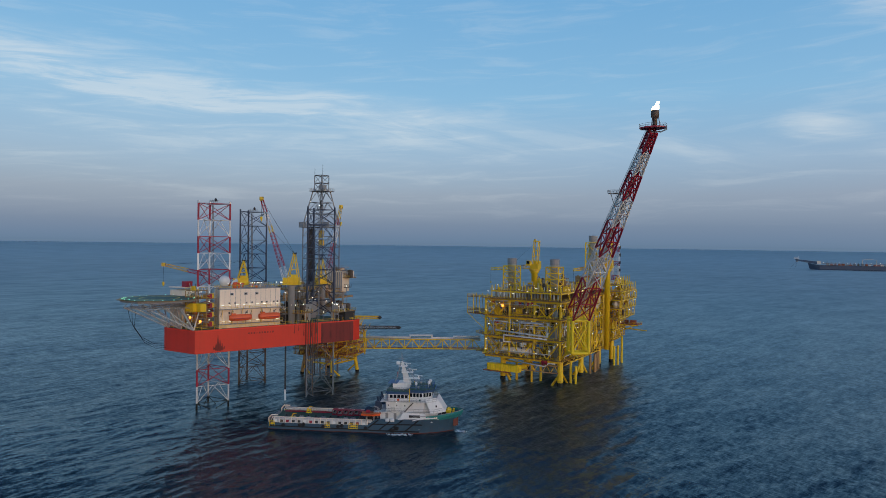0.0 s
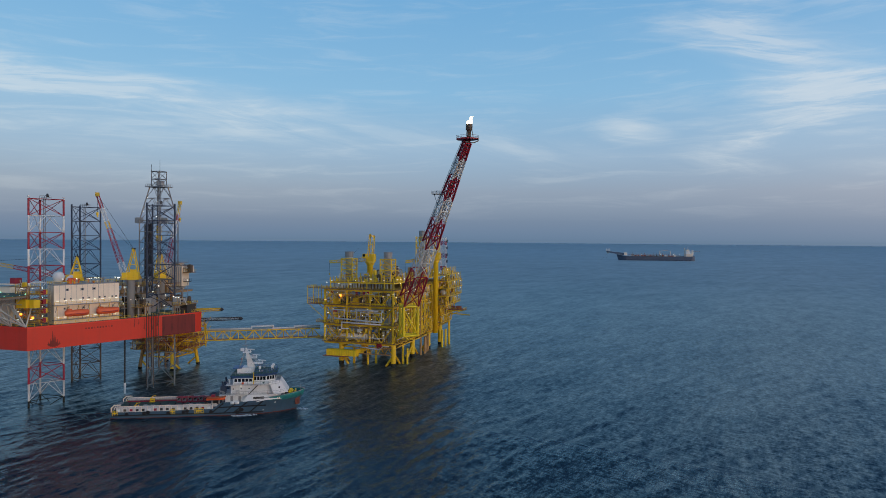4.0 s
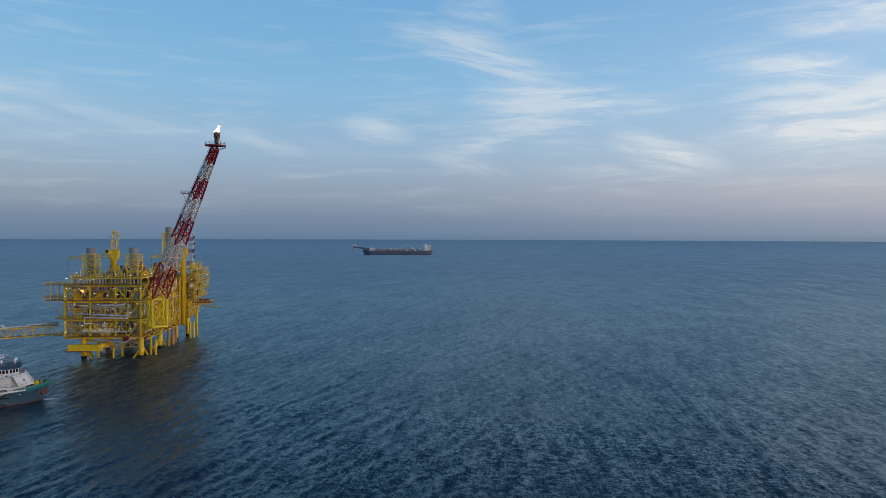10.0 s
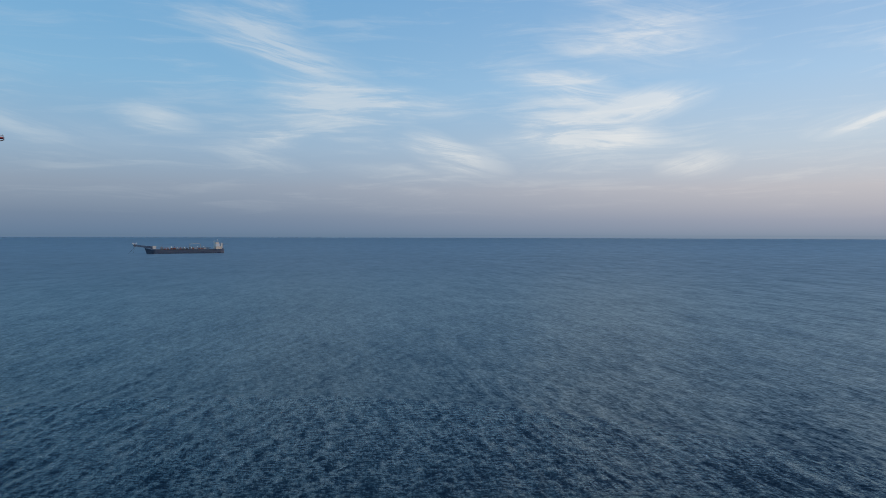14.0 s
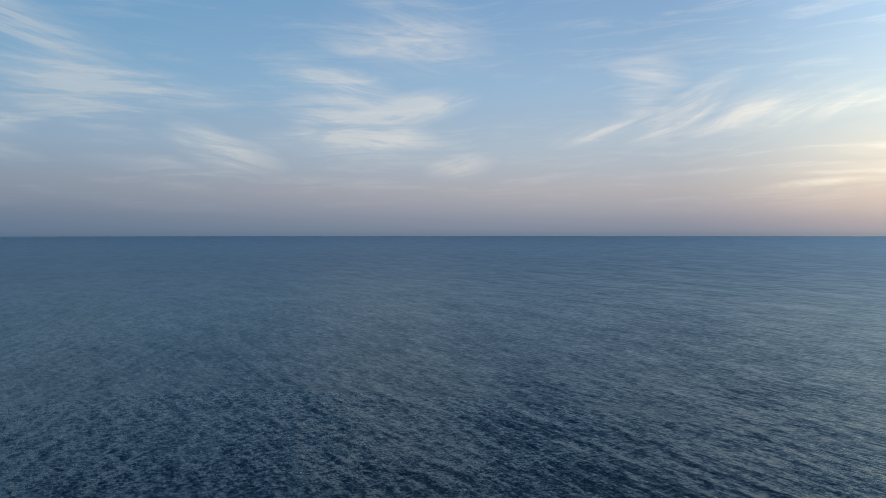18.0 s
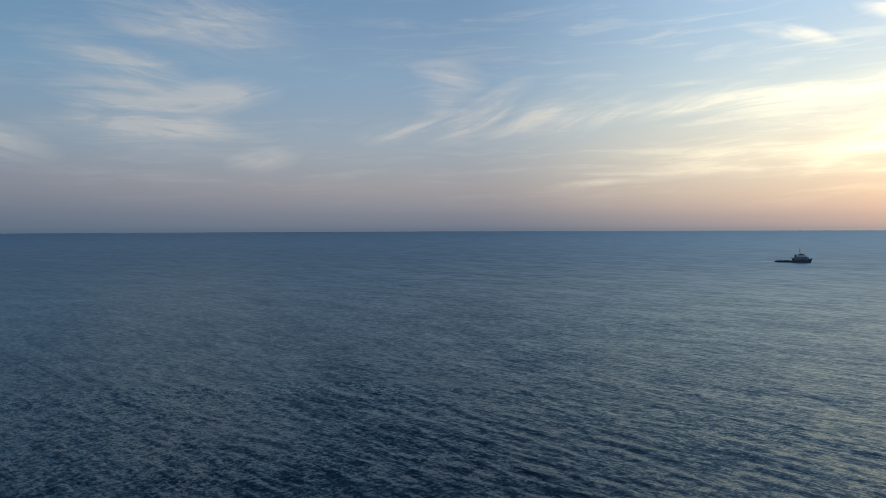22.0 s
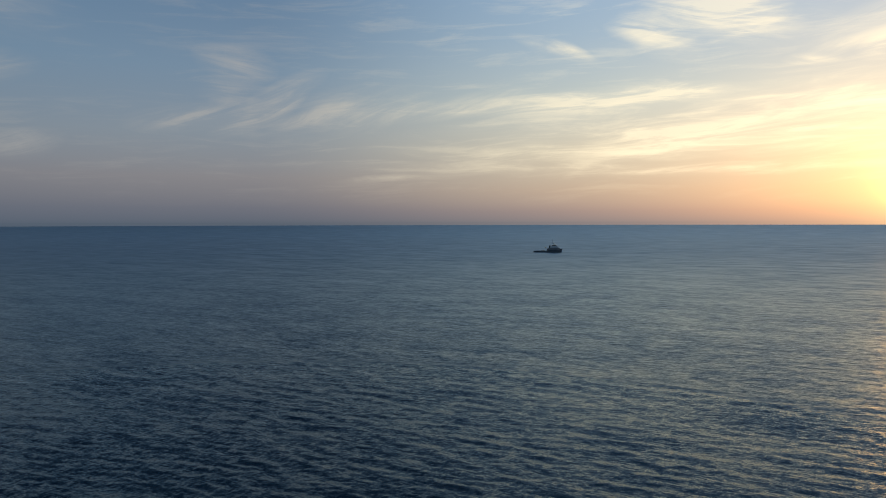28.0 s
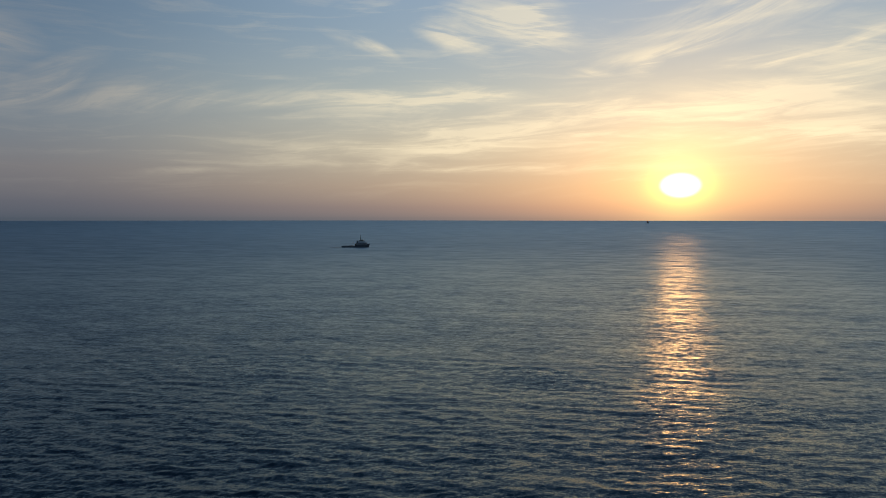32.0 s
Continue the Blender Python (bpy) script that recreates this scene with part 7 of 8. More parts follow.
def hull_row(s, lo=-3.5):
    x, wd, ww, zd, rk = s
    half = [(x - rk * 1.5, ww * 0.6, lo), (x - rk, ww, 0.0), (x - rk * 0.55, ww + (wd - ww) * 0.4, zd * 0.5), (x, wd, zd)]
    return [(a, -b, c) for a, b, c in half[::-1]] + half


def hull_band(parent, name, mat, s0, s1, t0, t1, off, side):
    """A painted band on the ship's side, between the shares t0 and t1 of its height."""
    rows = []
    for x, wd, ww, zd, rk in STATIONS[s0:s1]:
        pts = []
        for t in (t0(x) if callable(t0) else t0, t1(x) if callable(t1) else t1):
            pts.append((x - rk * (1 - t), side * (ww + (wd - ww) * max(t, 0.0) ** 1.3 + off), zd * t))
        rows.append(pts)
    return part(name, loft(rows, False), mat, parent)


def build_supply_ship():
    sh = thing("supply_vessel", SHIP, "blue-hulled offshore supply ship with white wheelhouse forward", "supply ship")
    part("hull", loft([hull_row(s) for s in STATIONS]), SHIP_BLUE, sh)
    for side in (-1, 1):
        hull_band(sh, "boot_topping", BOOT, 0, 12, -0.02, lambda x: 0.09 if x < 2 else 0.045, 0.03, side)
        hull_band(sh, "bow_band", TEAL, 8, 12, 0.80, 1.0, 0.04, side)
    # decks
    part("work_deck", Geo().prism([(-32, -6.4), (3, -6.8), (3, 6.8), (-32, 6.4)], 2.50, 2.60), GREEN_DECK, sh, "scuffed green work deck")
    part("fore_deck", loft([[(s[0] - 0.3, -s[1] * 0.95, s[3] - 0.9), (s[0] - 0.3, s[1] * 0.95, s[3] - 0.9)] for s in STATIONS[4:]], False), GREEN_DECK, sh)
    # bulwark round the bow
    for side in (-1, 1):
        rows = [[(s[0], side * s[1], s[3] - 0.05), (s[0] + 0.1, side * (s[1] + 0.06), s[3] + 0.75), (s[0] + 0.1, side * (s[1] - 0.08), s[3] + 0.75), (s[0], side * (s[1] - 0.14), s[3] - 0.05)] for s in STATIONS[7:]]
        part("bow_bulwark", loft(rows), TEAL, sh, "teal bow bulwark")
        part("bulwark_cap", Geo().path([(s[0] + 0.1, side * s[1], s[3] + 0.8) for s in STATIONS[6:]], 0.1, 6), GREY, sh)
        # white crash rails beside the work deck, with ports, red doors and stanchions
        y = side * 6.3
        part("cargo_rail_box", Geo().box((-14.0, y, 3.55), (33, 0.8, 0.5)).box((-14, y + side * 0.5, 2.9), (33, 0.12, 1.3)), RUSTY_WHITE, sh, "white crash rail with rust streaks")
        part("rail_cap", Geo().path([(-31.4, y, 2.8), (-30.9, y, 4.0), (2.4, y, 4.0)], 0.13, 6), CREAM, sh)
        for i in range(17):
            part("freeing_port", Geo().box((-29.6 + i * 1.95, y + side * 0.57, 2.85), (0.95, 0.06, 0.8)), (DARK, BROWN, DARK_RED, DARK)[i % 4] if i % 5 else WHITE, sh)
            strut("stanchion", sh, (-30.2 + i * 1.95, y + side * 0.6, 2.2), (-30.2 + i * 1.95, y + side * 0.6, 4.0), 0.09, CREAM)
        part("walkway_deck", Geo().box((-14, y - side * 0.9, 2.9), (33, 0.8, 0.3)), DARK_RED, sh)
        part("stern_roller_horn", Geo().path([(-32.2, y, 2.2), (-32.2, y, 3.6), (-31.2, y, 4.6), (-29.2, y, 4.6)], 0.2, 8), CREAM, sh)
        for x in (-30.8, -12.2, -3.6):
            w = 0.8 if x < -5 else 1.5
            g = Geo().rail([(x - w, side * 7.2, 1.2), (x + w, side * 7.2, 1.2)], h=1.6, gap=0.7, r=0.09)
            part("fender_ladder", g.box((x, side * 7.05, 1.2), (w * 2, 0.4, 0.2)).box((x, side * 7.05, 2.0), (w * 1.2, 0.3, 0.5)), YELLOW, sh)
        # rubbing bars and tyres on the ship's side
        for x0, z0, x1, z1 in ((1.0, 1.4, 4.6, 4.3), (5.0, 1.2, 9.0, 4.4), (8.0, 1.0, 12.6, 4.5), (13.5, 1.0, 18.0, 4.7), (-31.5, 1.2, 1.5, 1.0), (1.5, 0.9, 18.0, 0.8), (3.0, 2.9, 19.0, 3.1)):
            strut("fender_bar", sh, (x0, side * 7.12, z0), (x1, side * (7.12 if x1 < 17 else 6.75), z1), 0.2, BLACK)
        for i, x in enumerate((-27, -21.4, -20.2, -13.6, -8.6, -7.4, 0.5, 9.2, 10.4, 9.6, 10.8)):
            part("tyre_fender", Geo().lathe([(0.32, -0.2), (0.56, -0.24), (0.64, 0), (0.56, 0.24), (0.32, 0.2), (0.27, 0)], (x, side * 7.3, 1.55 + 0.25 * (i % 3) if x < 2 else 1.9 - 0.8 * (i % 2)), 12, "Y"), BLACK, sh, smooth=True)
        for i, (x, z) in enumerate(((17.5, 1.5), (20.5, 1.6), (23.5, 2.6))):
            part("thruster_mark", Geo().lathe([(0.35, 0), (0.55, 0.05), (0.3, 0.1)], (x, side * (6.0 - 0.32 * (x - 17)) if side > 0 else -(6.1 - 0.33 * (x - 17)), z), 12, "Y"), WHITE, sh)
        for i in range(7):
            part("name_bar", Geo().box((22.9 + i * 0.62, side * (6.16 - 0.28 * i), 5.35 + i * 0.07), (0.42, 0.08, 0.42), -side * 22), CREAM, sh, "pale lettering bar")
        part("liferaft_canister", Geo().lathe([(0.3, -0.7), (0.55, -0.6), (0.55, 0.6), (0.3, 0.7)], (7.6, side * 7.0, 4.4), 10, "X"), WHITE, sh, smooth=True)
        part("liferaft_canister", Geo().lathe([(0.3, -0.7), (0.55, -0.6), (0.55, 0.6), (0.3, 0.7)], (9.2, side * 7.0, 4.4), 10, "X"), WHITE, sh, smooth=True)
        part("swoosh", loft([[(x, side * (w + 0.09), z), (x, side * (w + 0.09), z + h)] for x, w, z, h in ((15.6, 7.0, 4.3, 0.2), (17.4, 6.95, 4.7, 0.4), (19.4, 6.75, 5.0, 0.45), (21.2, 6.4, 5.1, 0.4), (23, 5.95, 5.0, 0.3), (24.2, 5.6, 4.8, 0.15))], False), WHITE, sh, "painted white curve")
    for side in (-1, 1):
        hull_band(sh, "flank_panel", TEAL, 7, 9, 0.90, 1.0, 0.05, side)
    part("stern_roller", Geo().lathe([(0.9, -4.5), (0.95, 0), (0.9, 4.5)], (-32.3, 0, 2.2), 14, "Y"), STEEL, sh)
    # first tier
    tier1 = [(5.0, -5.8), (22.0, -5.6), (24.4, -3.4), (24.4, 3.4), (22.0, 5.6), (5.0, 5.8)]
    part("deckhouse", Geo().prism(tier1, 3.7, 6.7), WHITE, sh)
    part("boat_deck", Geo().prism([(x + (0.8 if x > 10 else -2.0), y * 1.16) for x, y in tier1], 6.7, 6.95), RUSTY_WHITE, sh)
    part("handrail", Geo().rail([(3.2, -6.6, 6.95), (22.6, -6.4, 6.95), (25.1, -3.9, 6.95), (25.1, 3.9, 6.95), (22.6, 6.4, 6.95), (3.2, 6.6, 6.95)], gap=1.6, r=0.05), GREY, sh)
    tier2 = [(6.8, -5.3), (19.2, -5.3), (22.6, -3.0), (22.6, 3.0), (19.2, 5.3), (6.8, 5.3)]
    part("deckhouse", Geo().prism(tier2, 6.95, 10.2), WHITE, sh)
    part("bridge_deck", Geo().prism([(x + (0.9 if x > 10 else -1.6), y * 1.26) for x, y in tier2], 10.2, 10.4), RUSTY_WHITE, sh)
    part("handrail", Geo().rail([(5.4, -6.6, 10.4), (19.8, -6.6, 10.4), (23.3, -3.8, 10.4), (23.3, 3.8, 10.4), (19.8, 6.6, 10.4), (5.4, 6.6, 10.4)], gap=1.4, r=0.05), GREY, sh)
    # sloping white screens before the house
    for side in (-1, 1):
        part("sloped_screen", loft([[(19.6, side * 6.1, 11.3), (23.4, side * 3.3, 11.3)], [(21.6, side * 6.3, 6.9), (26.2, side * 3.6, 6.9)]], False), WHITE, sh, "sloping white screen")
        part("screen_port", Geo().box((23.3, side * 5.02, 8.9), (0.5, 0.2, 0.6), -side * 34), GLASS, sh)
        part("white_side_panel", Geo().add([(11.0, side * 7.14, 4.6), (21.4, side * 6.56, 5.0), (19.6, side * 6.3, 6.8), (12.6, side * 6.7, 6.8)], [(0, 1, 2, 3)] if side > 0 else [(3, 2, 1, 0)]), WHITE, sh, "white side panel with dark opening")
        part("side_opening", Geo().box((16.4, side * 6.80, 5.8), (3.6, 0.12, 0.75), -side * 3), DARK, sh, "dark rounded side opening")
        strut("bridge_ladder", sh, (13.0, side * 6.3, 7.0), (16.2, side * 6.3, 10.4), 0.16, DARK)
        strut("roof_ladder", sh, (14.6, side * 5.9, 10.4), (14.6, side * 5.9, 14.6), 0.16, YELLOW)
        part("searchlight", Geo().lathe([(0.2, 0), (0.35, 0.1), (0.35, 0.6), (0.1, 0.7)], (17.2, side * 3.8, 14.3), 10), GREY, sh)
        part("life_ring", Geo().lathe([(0.28, -0.06), (0.42, -0.08), (0.42, 0.08), (0.28, 0.06)], (11.0, side * 6.66, 11.0), 10, "Y"), ORANGE, sh)
        part("vent_trunk", Geo().lathe([(0.3, 0), (0.3, 1.2), (0.5, 1.3), (0.5, 1.6)], (6.0, side * 3.4, 10.4), 10), WHITE, sh)
        part("wing_locker", Geo().box((9.2, side * 6.2, 7.7), (1.2, 0.7, 1.4)), RUSTY_WHITE, sh)
        part("side_lamp", Geo().box((18.0, side * 6.5, 11.0), (0.5, 0.3, 0.5)), DARK_RED if side > 0 else GREEN_DECK, sh)
        for i in range(4):
            part("deck_light", Geo().lathe([(0.1, 0), (0.2, 0.1), (0.1, 0.2)], (7 + i * 3.4, side * 6.5, 10.0), 8), LAMP_WHITE if i == 1 else GREY, sh)
    part("front_screen", loft([[(23.4, -3.3, 11.3), (23.4, 3.3, 11.3)], [(26.2, -3.6, 6.9), (26.2, 3.6, 6.9)]], False), WHITE, sh)
    # wheelhouse: a lower after part with wings, the bridge proper before it, blue eaves on both
    aft = [(7.6, -5.5), (14.4, -5.5), (14.4, 5.5), (7.6, 5.5)]
    fore_wh = [(14.2, -5.0), (18.8, -5.0), (21.6, -2.9), (21.6, 2.9), (18.8, 5.0), (14.2, 5.0)]
    eave = lambda poly, k, z: [((x - 14.2) * k + 14.2, y * k, z) for x, y in poly]
    for poly, z0, z1, name in ((aft, 10.4, 12.9, "after_wheelhouse"), (fore_wh, 10.4, 13.4, "wheelhouse")):
        part(name, Geo().prism(poly, z0, z1), WHITE, sh)
        m = len(poly)
        g = Geo().add(eave(poly, 1.03, z1 - 0.35) + eave(poly, 1.16, z1 + 0.65), [tuple(range(m - 1, -1, -1)), tuple(range(m, 2 * m))] + [(i, (i + 1) % m, m + (i + 1) % m, m + i) for i in range(m)])
        part("eave_band", g, BLUE, sh, "flared blue eave")
        part("wheelhouse_roof", Geo().prism([(x, y) for x, y, z in eave(poly, 1.12, 0)], z1 + 0.65, z1 + 0.8), GREEN_DECK, sh)
    for a, b, k, z in (((7.9, -5.53), (14.1, -5.53), 5, 11.85), ((14.5, -5.03), (18.7, -5.03), 4, 12.3), ((18.95, -4.95), (21.5, -3.05), 3, 12.3), ((21.63, -2.7), (21.63, 2.7), 5, 12.3), ((21.5, 3.05), (18.95, 4.95), 3, 12.3), ((18.7, 5.03), (14.5, 5.03), 4, 12.3), ((14.1, 5.53), (7.9, 5.53), 5, 11.85), ((7.57, 4.6), (7.57, -4.6), 6, 11.85)):
        a, b = Vector((*a, 0)), Vector((*b, 0))
        ang = math.degrees(math.atan2((b - a).y, (b - a).x))
        for i in range(k):
            p = a.lerp(b, (i + 0.5) / k)
            part("window", Geo().box((p.x, p.y, z), ((b - a).length / k * 0.76, 0.1, 1.0 if z < 12 else 1.25), ang), GLASS, sh, "dark wheelhouse pane")
    for x in (6.6, 9.3, 12.0):
        for side in (-1, 1):
            part("door", Geo().box((x + 0.6, side * 5.84, 5.4), (0.9, 0.08, 2.0)), GREY if x < 11 else DARK, sh)
            part("porthole", Geo().lathe([(0.16, 0), (0.26, 0.03), (0.26, 0.06)], (x + 1.0, side * 5.32, 8.8), 10, "Y"), GLASS, sh)
    # monkey island and mast
    part("monkey_island", Geo().box((10.8, 0, 14.6), (4.6, 4.8, 2.0)).box((13.2, 0, 14.4), (1.8, 3.6, 1.4)), WHITE, sh)
    part("blue_awning", Geo().box((8.6, -0.5, 15.6), (3.0, 5.2, 0.22)), BLUE, sh)
    part("handrail", Geo().rail([(14.6, -5.3, 14.2), (18.9, -5.3, 14.2), (21.9, -3.0, 14.2), (21.9, 3.0, 14.2), (18.9, 5.3, 14.2), (14.6, 5.3, 14.2)], gap=1.2, r=0.06, h=1.3), BLUE, sh)
    part("handrail", Geo().rail([(7.0, -5.8, 13.7), (14.0, -5.8, 13.7)], gap=1.4, r=0.05).rail([(7.0, 5.8, 13.7), (14.0, 5.8, 13.7)], gap=1.4, r=0.05), GREY, sh)
    mast = [(11.8, 15.4), (14.4, 15.4), (12.0, 20.6), (11.4, 22.4), (10.9, 22.4)]
    part("mast_casing", Geo().add([(x, s * 0.55 * (1 - 0.06 * (z - 15.4)), z) for s in (-1, 1) for x, z in mast], [tuple(range(5)), tuple(range(9, 4, -1))] + [(i, 5 + i, 5 + (i + 1) % 5, (i + 1) % 5) for i in range(5)]), WHITE, sh, "raked white mast casing")
    for s in (-1, 1):
        strut("mast_stay", sh, (9.0, s * 1.5, 15.4), (11.0, s * 0.4, 22.0), 0.1, GREY)
        strut("mast_stay", sh, (16.6, s * 1.2, 15.0), (13.2, s * 0.5, 20.0), 0.1, GREY)
    for z, w in ((16.8, 5.0), (18.8, 3.8), (20.8, 2.8)):
        cx = 14.6 - 0.75 * (z - 16.8)
        part("mast_platform", Geo().box((cx, 0, z), (w, 2.4, 0.14)).rail([(cx - w / 2, -1.2, z + 0.1), (cx + w / 2, -1.2, z + 0.1)], gap=1.0, h=0.9), WHITE, sh)
        part("radar_scanner", Geo().box((cx + w / 2 - 0.3, 0, z + 1.0), (0.3, 3.4, 0.25), 60).rod((cx + w / 2 - 0.3, 0, z + 0.1), (cx + w / 2 - 0.3, 0, z + 0.9), 0.16, 8), WHITE, sh)
    strut("mast_pole", sh, (11.2, 0, 22.2), (11.0, 0, 25.4), 0.12, GREY)
    strut("mast_yard", sh, (11.1, -1.6, 24.0), (11.1, 1.6, 24.0), 0.07, GREY)
    strut("mast_yard", sh, (9.8, 0, 23.2), (12.4, 0, 23.2), 0.07, GREY)
    part("lantern_box", Geo().box((9.9, 0, 21.8), (1.2, 0.9, 1.0)), WHITE, sh)
    part("flag", Geo().box((9.7, -0.4, 18.0), (0.1, 0.9, 1.4)), DARK_RED, sh)
    for x, y, r in ((16.4, -3.4, 0.45), (20.6, 1.6, 0.5), (20.4, -1.6, 0.4)):
        part("antenna_dome", Geo().lathe([(0.12, 0), (0.16, 1.0), (r, 1.3), (r, 1.7), (r * 0.6, 2.1), (0.05, 2.2)], (x, y, 14.2), 12), WHITE, sh, smooth=True)
    for i in range(5):
        strut("whip_aerial", sh, (16 + i * 0.9, 4.2 - i * 1.9, 14.2), (16 + i * 0.9, 4.2 - i * 1.9, 16.7 + 0.4 * (i % 3)), 0.04, GREY, 4)
    for y in (-3.6, 3.6):
        part("funnel", Geo().box((4.0, y, 6.9), (1.8, 1.8, 5.6)).rod((3.9, y, 9.6), (3.6, y, 11.2), 0.32, 10), NAVY, sh)
        part("exhaust_vent", Geo().rod((5.8, y * 0.9, 9.1), (5.8, y * 0.9, 11.4), 0.25, 8), DARK, sh)
    # towing winch abaft the house
    part("winch_house", Geo().box((1.6, 0.6, 4.0), (3.4, 8.0, 3.0)), DARK, sh, "dark towing winch")
    part("winch_drum", Geo().lathe([(1.7, -2.5), (1.7, -2.3), (1.0, -2.2), (1.0, 2.2), (1.7, 2.3), (1.7, 2.5)], (-0.4, 0.5, 4.4), 14, "Y"), NAVY, sh)
    part("davit", Geo().path([(4.2, -5.6, 4.6), (4.2, -5.6, 8.0), (3.0, -6.4, 8.6)], 0.18, 8), GREY, sh)
    # foredeck gear
    part("windlass", Geo().lathe([(0.9, -1.6), (0.9, -1.4), (0.5, -1.3), (0.5, 1.3), (0.9, 1.4), (0.9, 1.6)], (27.0, 0, 6.2), 12, "Y"), YELLOW, sh)
    for y in (-2.6, 2.6):
        part("mooring_winch", Geo().lathe([(0.8, -0.8), (0.8, -0.6), (0.45, -0.5), (0.45, 0.5), (0.8, 0.6), (0.8, 0.8)], (25.6, y, 5.8), 12, "Y"), DARK, sh)
        part("bollard", Geo().rod((28.6, y * 0.5, 5.2), (28.6, y * 0.5, 6.9), 0.3, 8), YELLOW, sh)
        part("rope_reel", Geo().lathe([(0.7, -0.5), (0.7, -0.4), (0.4, -0.35), (0.4, 0.35), (0.7, 0.4), (0.7, 0.5)], (24.0, y * 1.3, 6.0), 12, "Y"), NAVY, sh)
    strut("jackstaff", sh, (30.4, 0, 5.8), (30.4, 0, 8.8), 0.07, GREY)
    part("anchor_pocket", Geo().box((29.4, -1.75, 3.6), (1.7, 0.35, 3.2), 32), BOOT, sh, "rusty anchor recess")
    rb = thing("rescue_boat", SHIP @ pose(1.8, -5.9, 5.3), "small orange fast rescue boat in its cradle", "rescue boat")
    part("hull", loft([[(x, -w, 0.9), (x, -w * 0.7, 0.1), (x, 0, -0.2 + up), (x, w * 0.7, 0.1), (x, w, 0.9)] for x, w, up in ((-3, 0.9, 0), (-1, 1.15, 0), (1.4, 1.05, 0.1), (3.2, 0.15, 0.6))]), ORANGE, rb)
    part("console", Geo().box((-0.8, 0, 1.3), (1.2, 0.9, 1.1)), DARK_RED, rb)
    part("sponson", Geo().path([(-3, -0.95, 0.95), (1.2, -1.1, 0.95), (3.2, 0, 1.1), (1.2, 1.1, 0.95), (-3, 0.95, 0.95)], 0.22, 8), ORANGE_DECK, rb)
    part("cradle", Geo().box((-1.2, 0, -0.9), (0.3, 1.8, 1.6)).box((1.2, 0, -0.9), (0.3, 1.6, 1.6)), GREY, rb)
    return sh


build_supply_ship()


def hull_foam(cx, cy, length, width, count, seed):
    """Broken white water along the ship's side."""
    rr, g = random.Random(seed), Geo()
    for i in range(count):
        x, y, r = cx + rr.gauss(0, 0.25) * length, cy + rr.gauss(0, 0.25) * width, rr.uniform(0.04, 0.14)
        g.lathe([(r * 2.2, -0.25), (r * 2.0, 0.02), (r, 0.10), (0.03, 0.14)], (x, y, 0.10), 6)
    return solo("foam_patch", g, FOAM, SHIP, "broken white foam beside the ship's waterline", "sea foam", "foam patches", kind="stuff")


hull_foam(12.5, -7.6, 7.0, 1.2, 46, 1)
hull_foam(31.2, -1.6, 3.0, 2.4, 34, 2)
hull_foam(10.0, -8.4, 4.0, 0.8, 20, 3)


def deck_cargo():
    rr = random.Random(31)
    S = SHIP
    for i in range(8):
        x, y = -12.5 + i * 1.9, 4.2 - (i % 2) * 0.5
        t = thing("tank_rack", S @ pose(x, y, 2.6), "dark red bottle rack lashed on the ship's deck", "tank rack", "deck cargo")
        part("base_frame", Geo().box((0, 0, 0.15), (1.7, 2.2, 0.3)), DARK_RED, t)
        part("top_frame", Geo().box((0, 0, 1.75), (1.7, 2.2, 0.12)), DARK_RED, t)
        for px, py in ((-0.78, -1.03), (0.78, -1.03), (-0.78, 1.03), (0.78, 1.03)):
            part("post", Geo().box((px, py, 0.995), (0.12, 0.12, 1.39)), DARK_RED, t)
        for k in range(4):
            part("bottle", Geo().lathe([(0.2, -1.0), (0.3, -0.9), (0.3, 0.9), (0.2, 1.0)], (-0.55 + 0.37 * k, 0, 0.7 + 0.5 * (k % 2)), 8, "Y"), (STEEL, DARK, GREY, STEEL)[k], t)
    for i in range(11):
        x, y = -27 + i * 2.5, -3.6 + rr.uniform(-0.5, 0.5)
        t = thing("cargo_net_bag", S @ pose(x, y, 2.6, 0, 0, rr.uniform(-8, 8)), "grey netted bag of deck stores", "cargo bag", "deck cargo")
        part("bag", Geo().lathe([(0.7, 0), (1.0, 0.3), (0.95, 0.9), (0.5, 1.25), (0.2, 1.4)], n=9), rr.choice((STEEL, GREY, BROWN, DARK)), t, smooth=True)
        part("tie", Geo().lathe([(0.22, 1.3), (0.3, 1.4), (0.18, 1.6)], n=7), BLACK, t)
    for x, y in ((-22.0, 5.0), (-24.5, -5.0)):
        t = thing("capstan", S @ pose(x, y, 2.6), "yellow deck tugger winch", "winch", "deck winches")
        part("drum", Geo().lathe([(0.6, -0.7), (0.6, -0.5), (0.35, -0.45), (0.35, 0.45), (0.6, 0.5), (0.6, 0.7)], (0, 0, 0.9), 10, "X"), YELLOW, t)
        part("base", Geo().box((0, 0, 0.2), (1.8, 1.2, 0.4)), YELLOW, t)
        part("horn", Geo().path([(-0.8, 0, 0.3), (0, 0, 2.1), (1.2, 0, 2.3)], 0.14, 6), YELLOW, t)


deck_cargo()


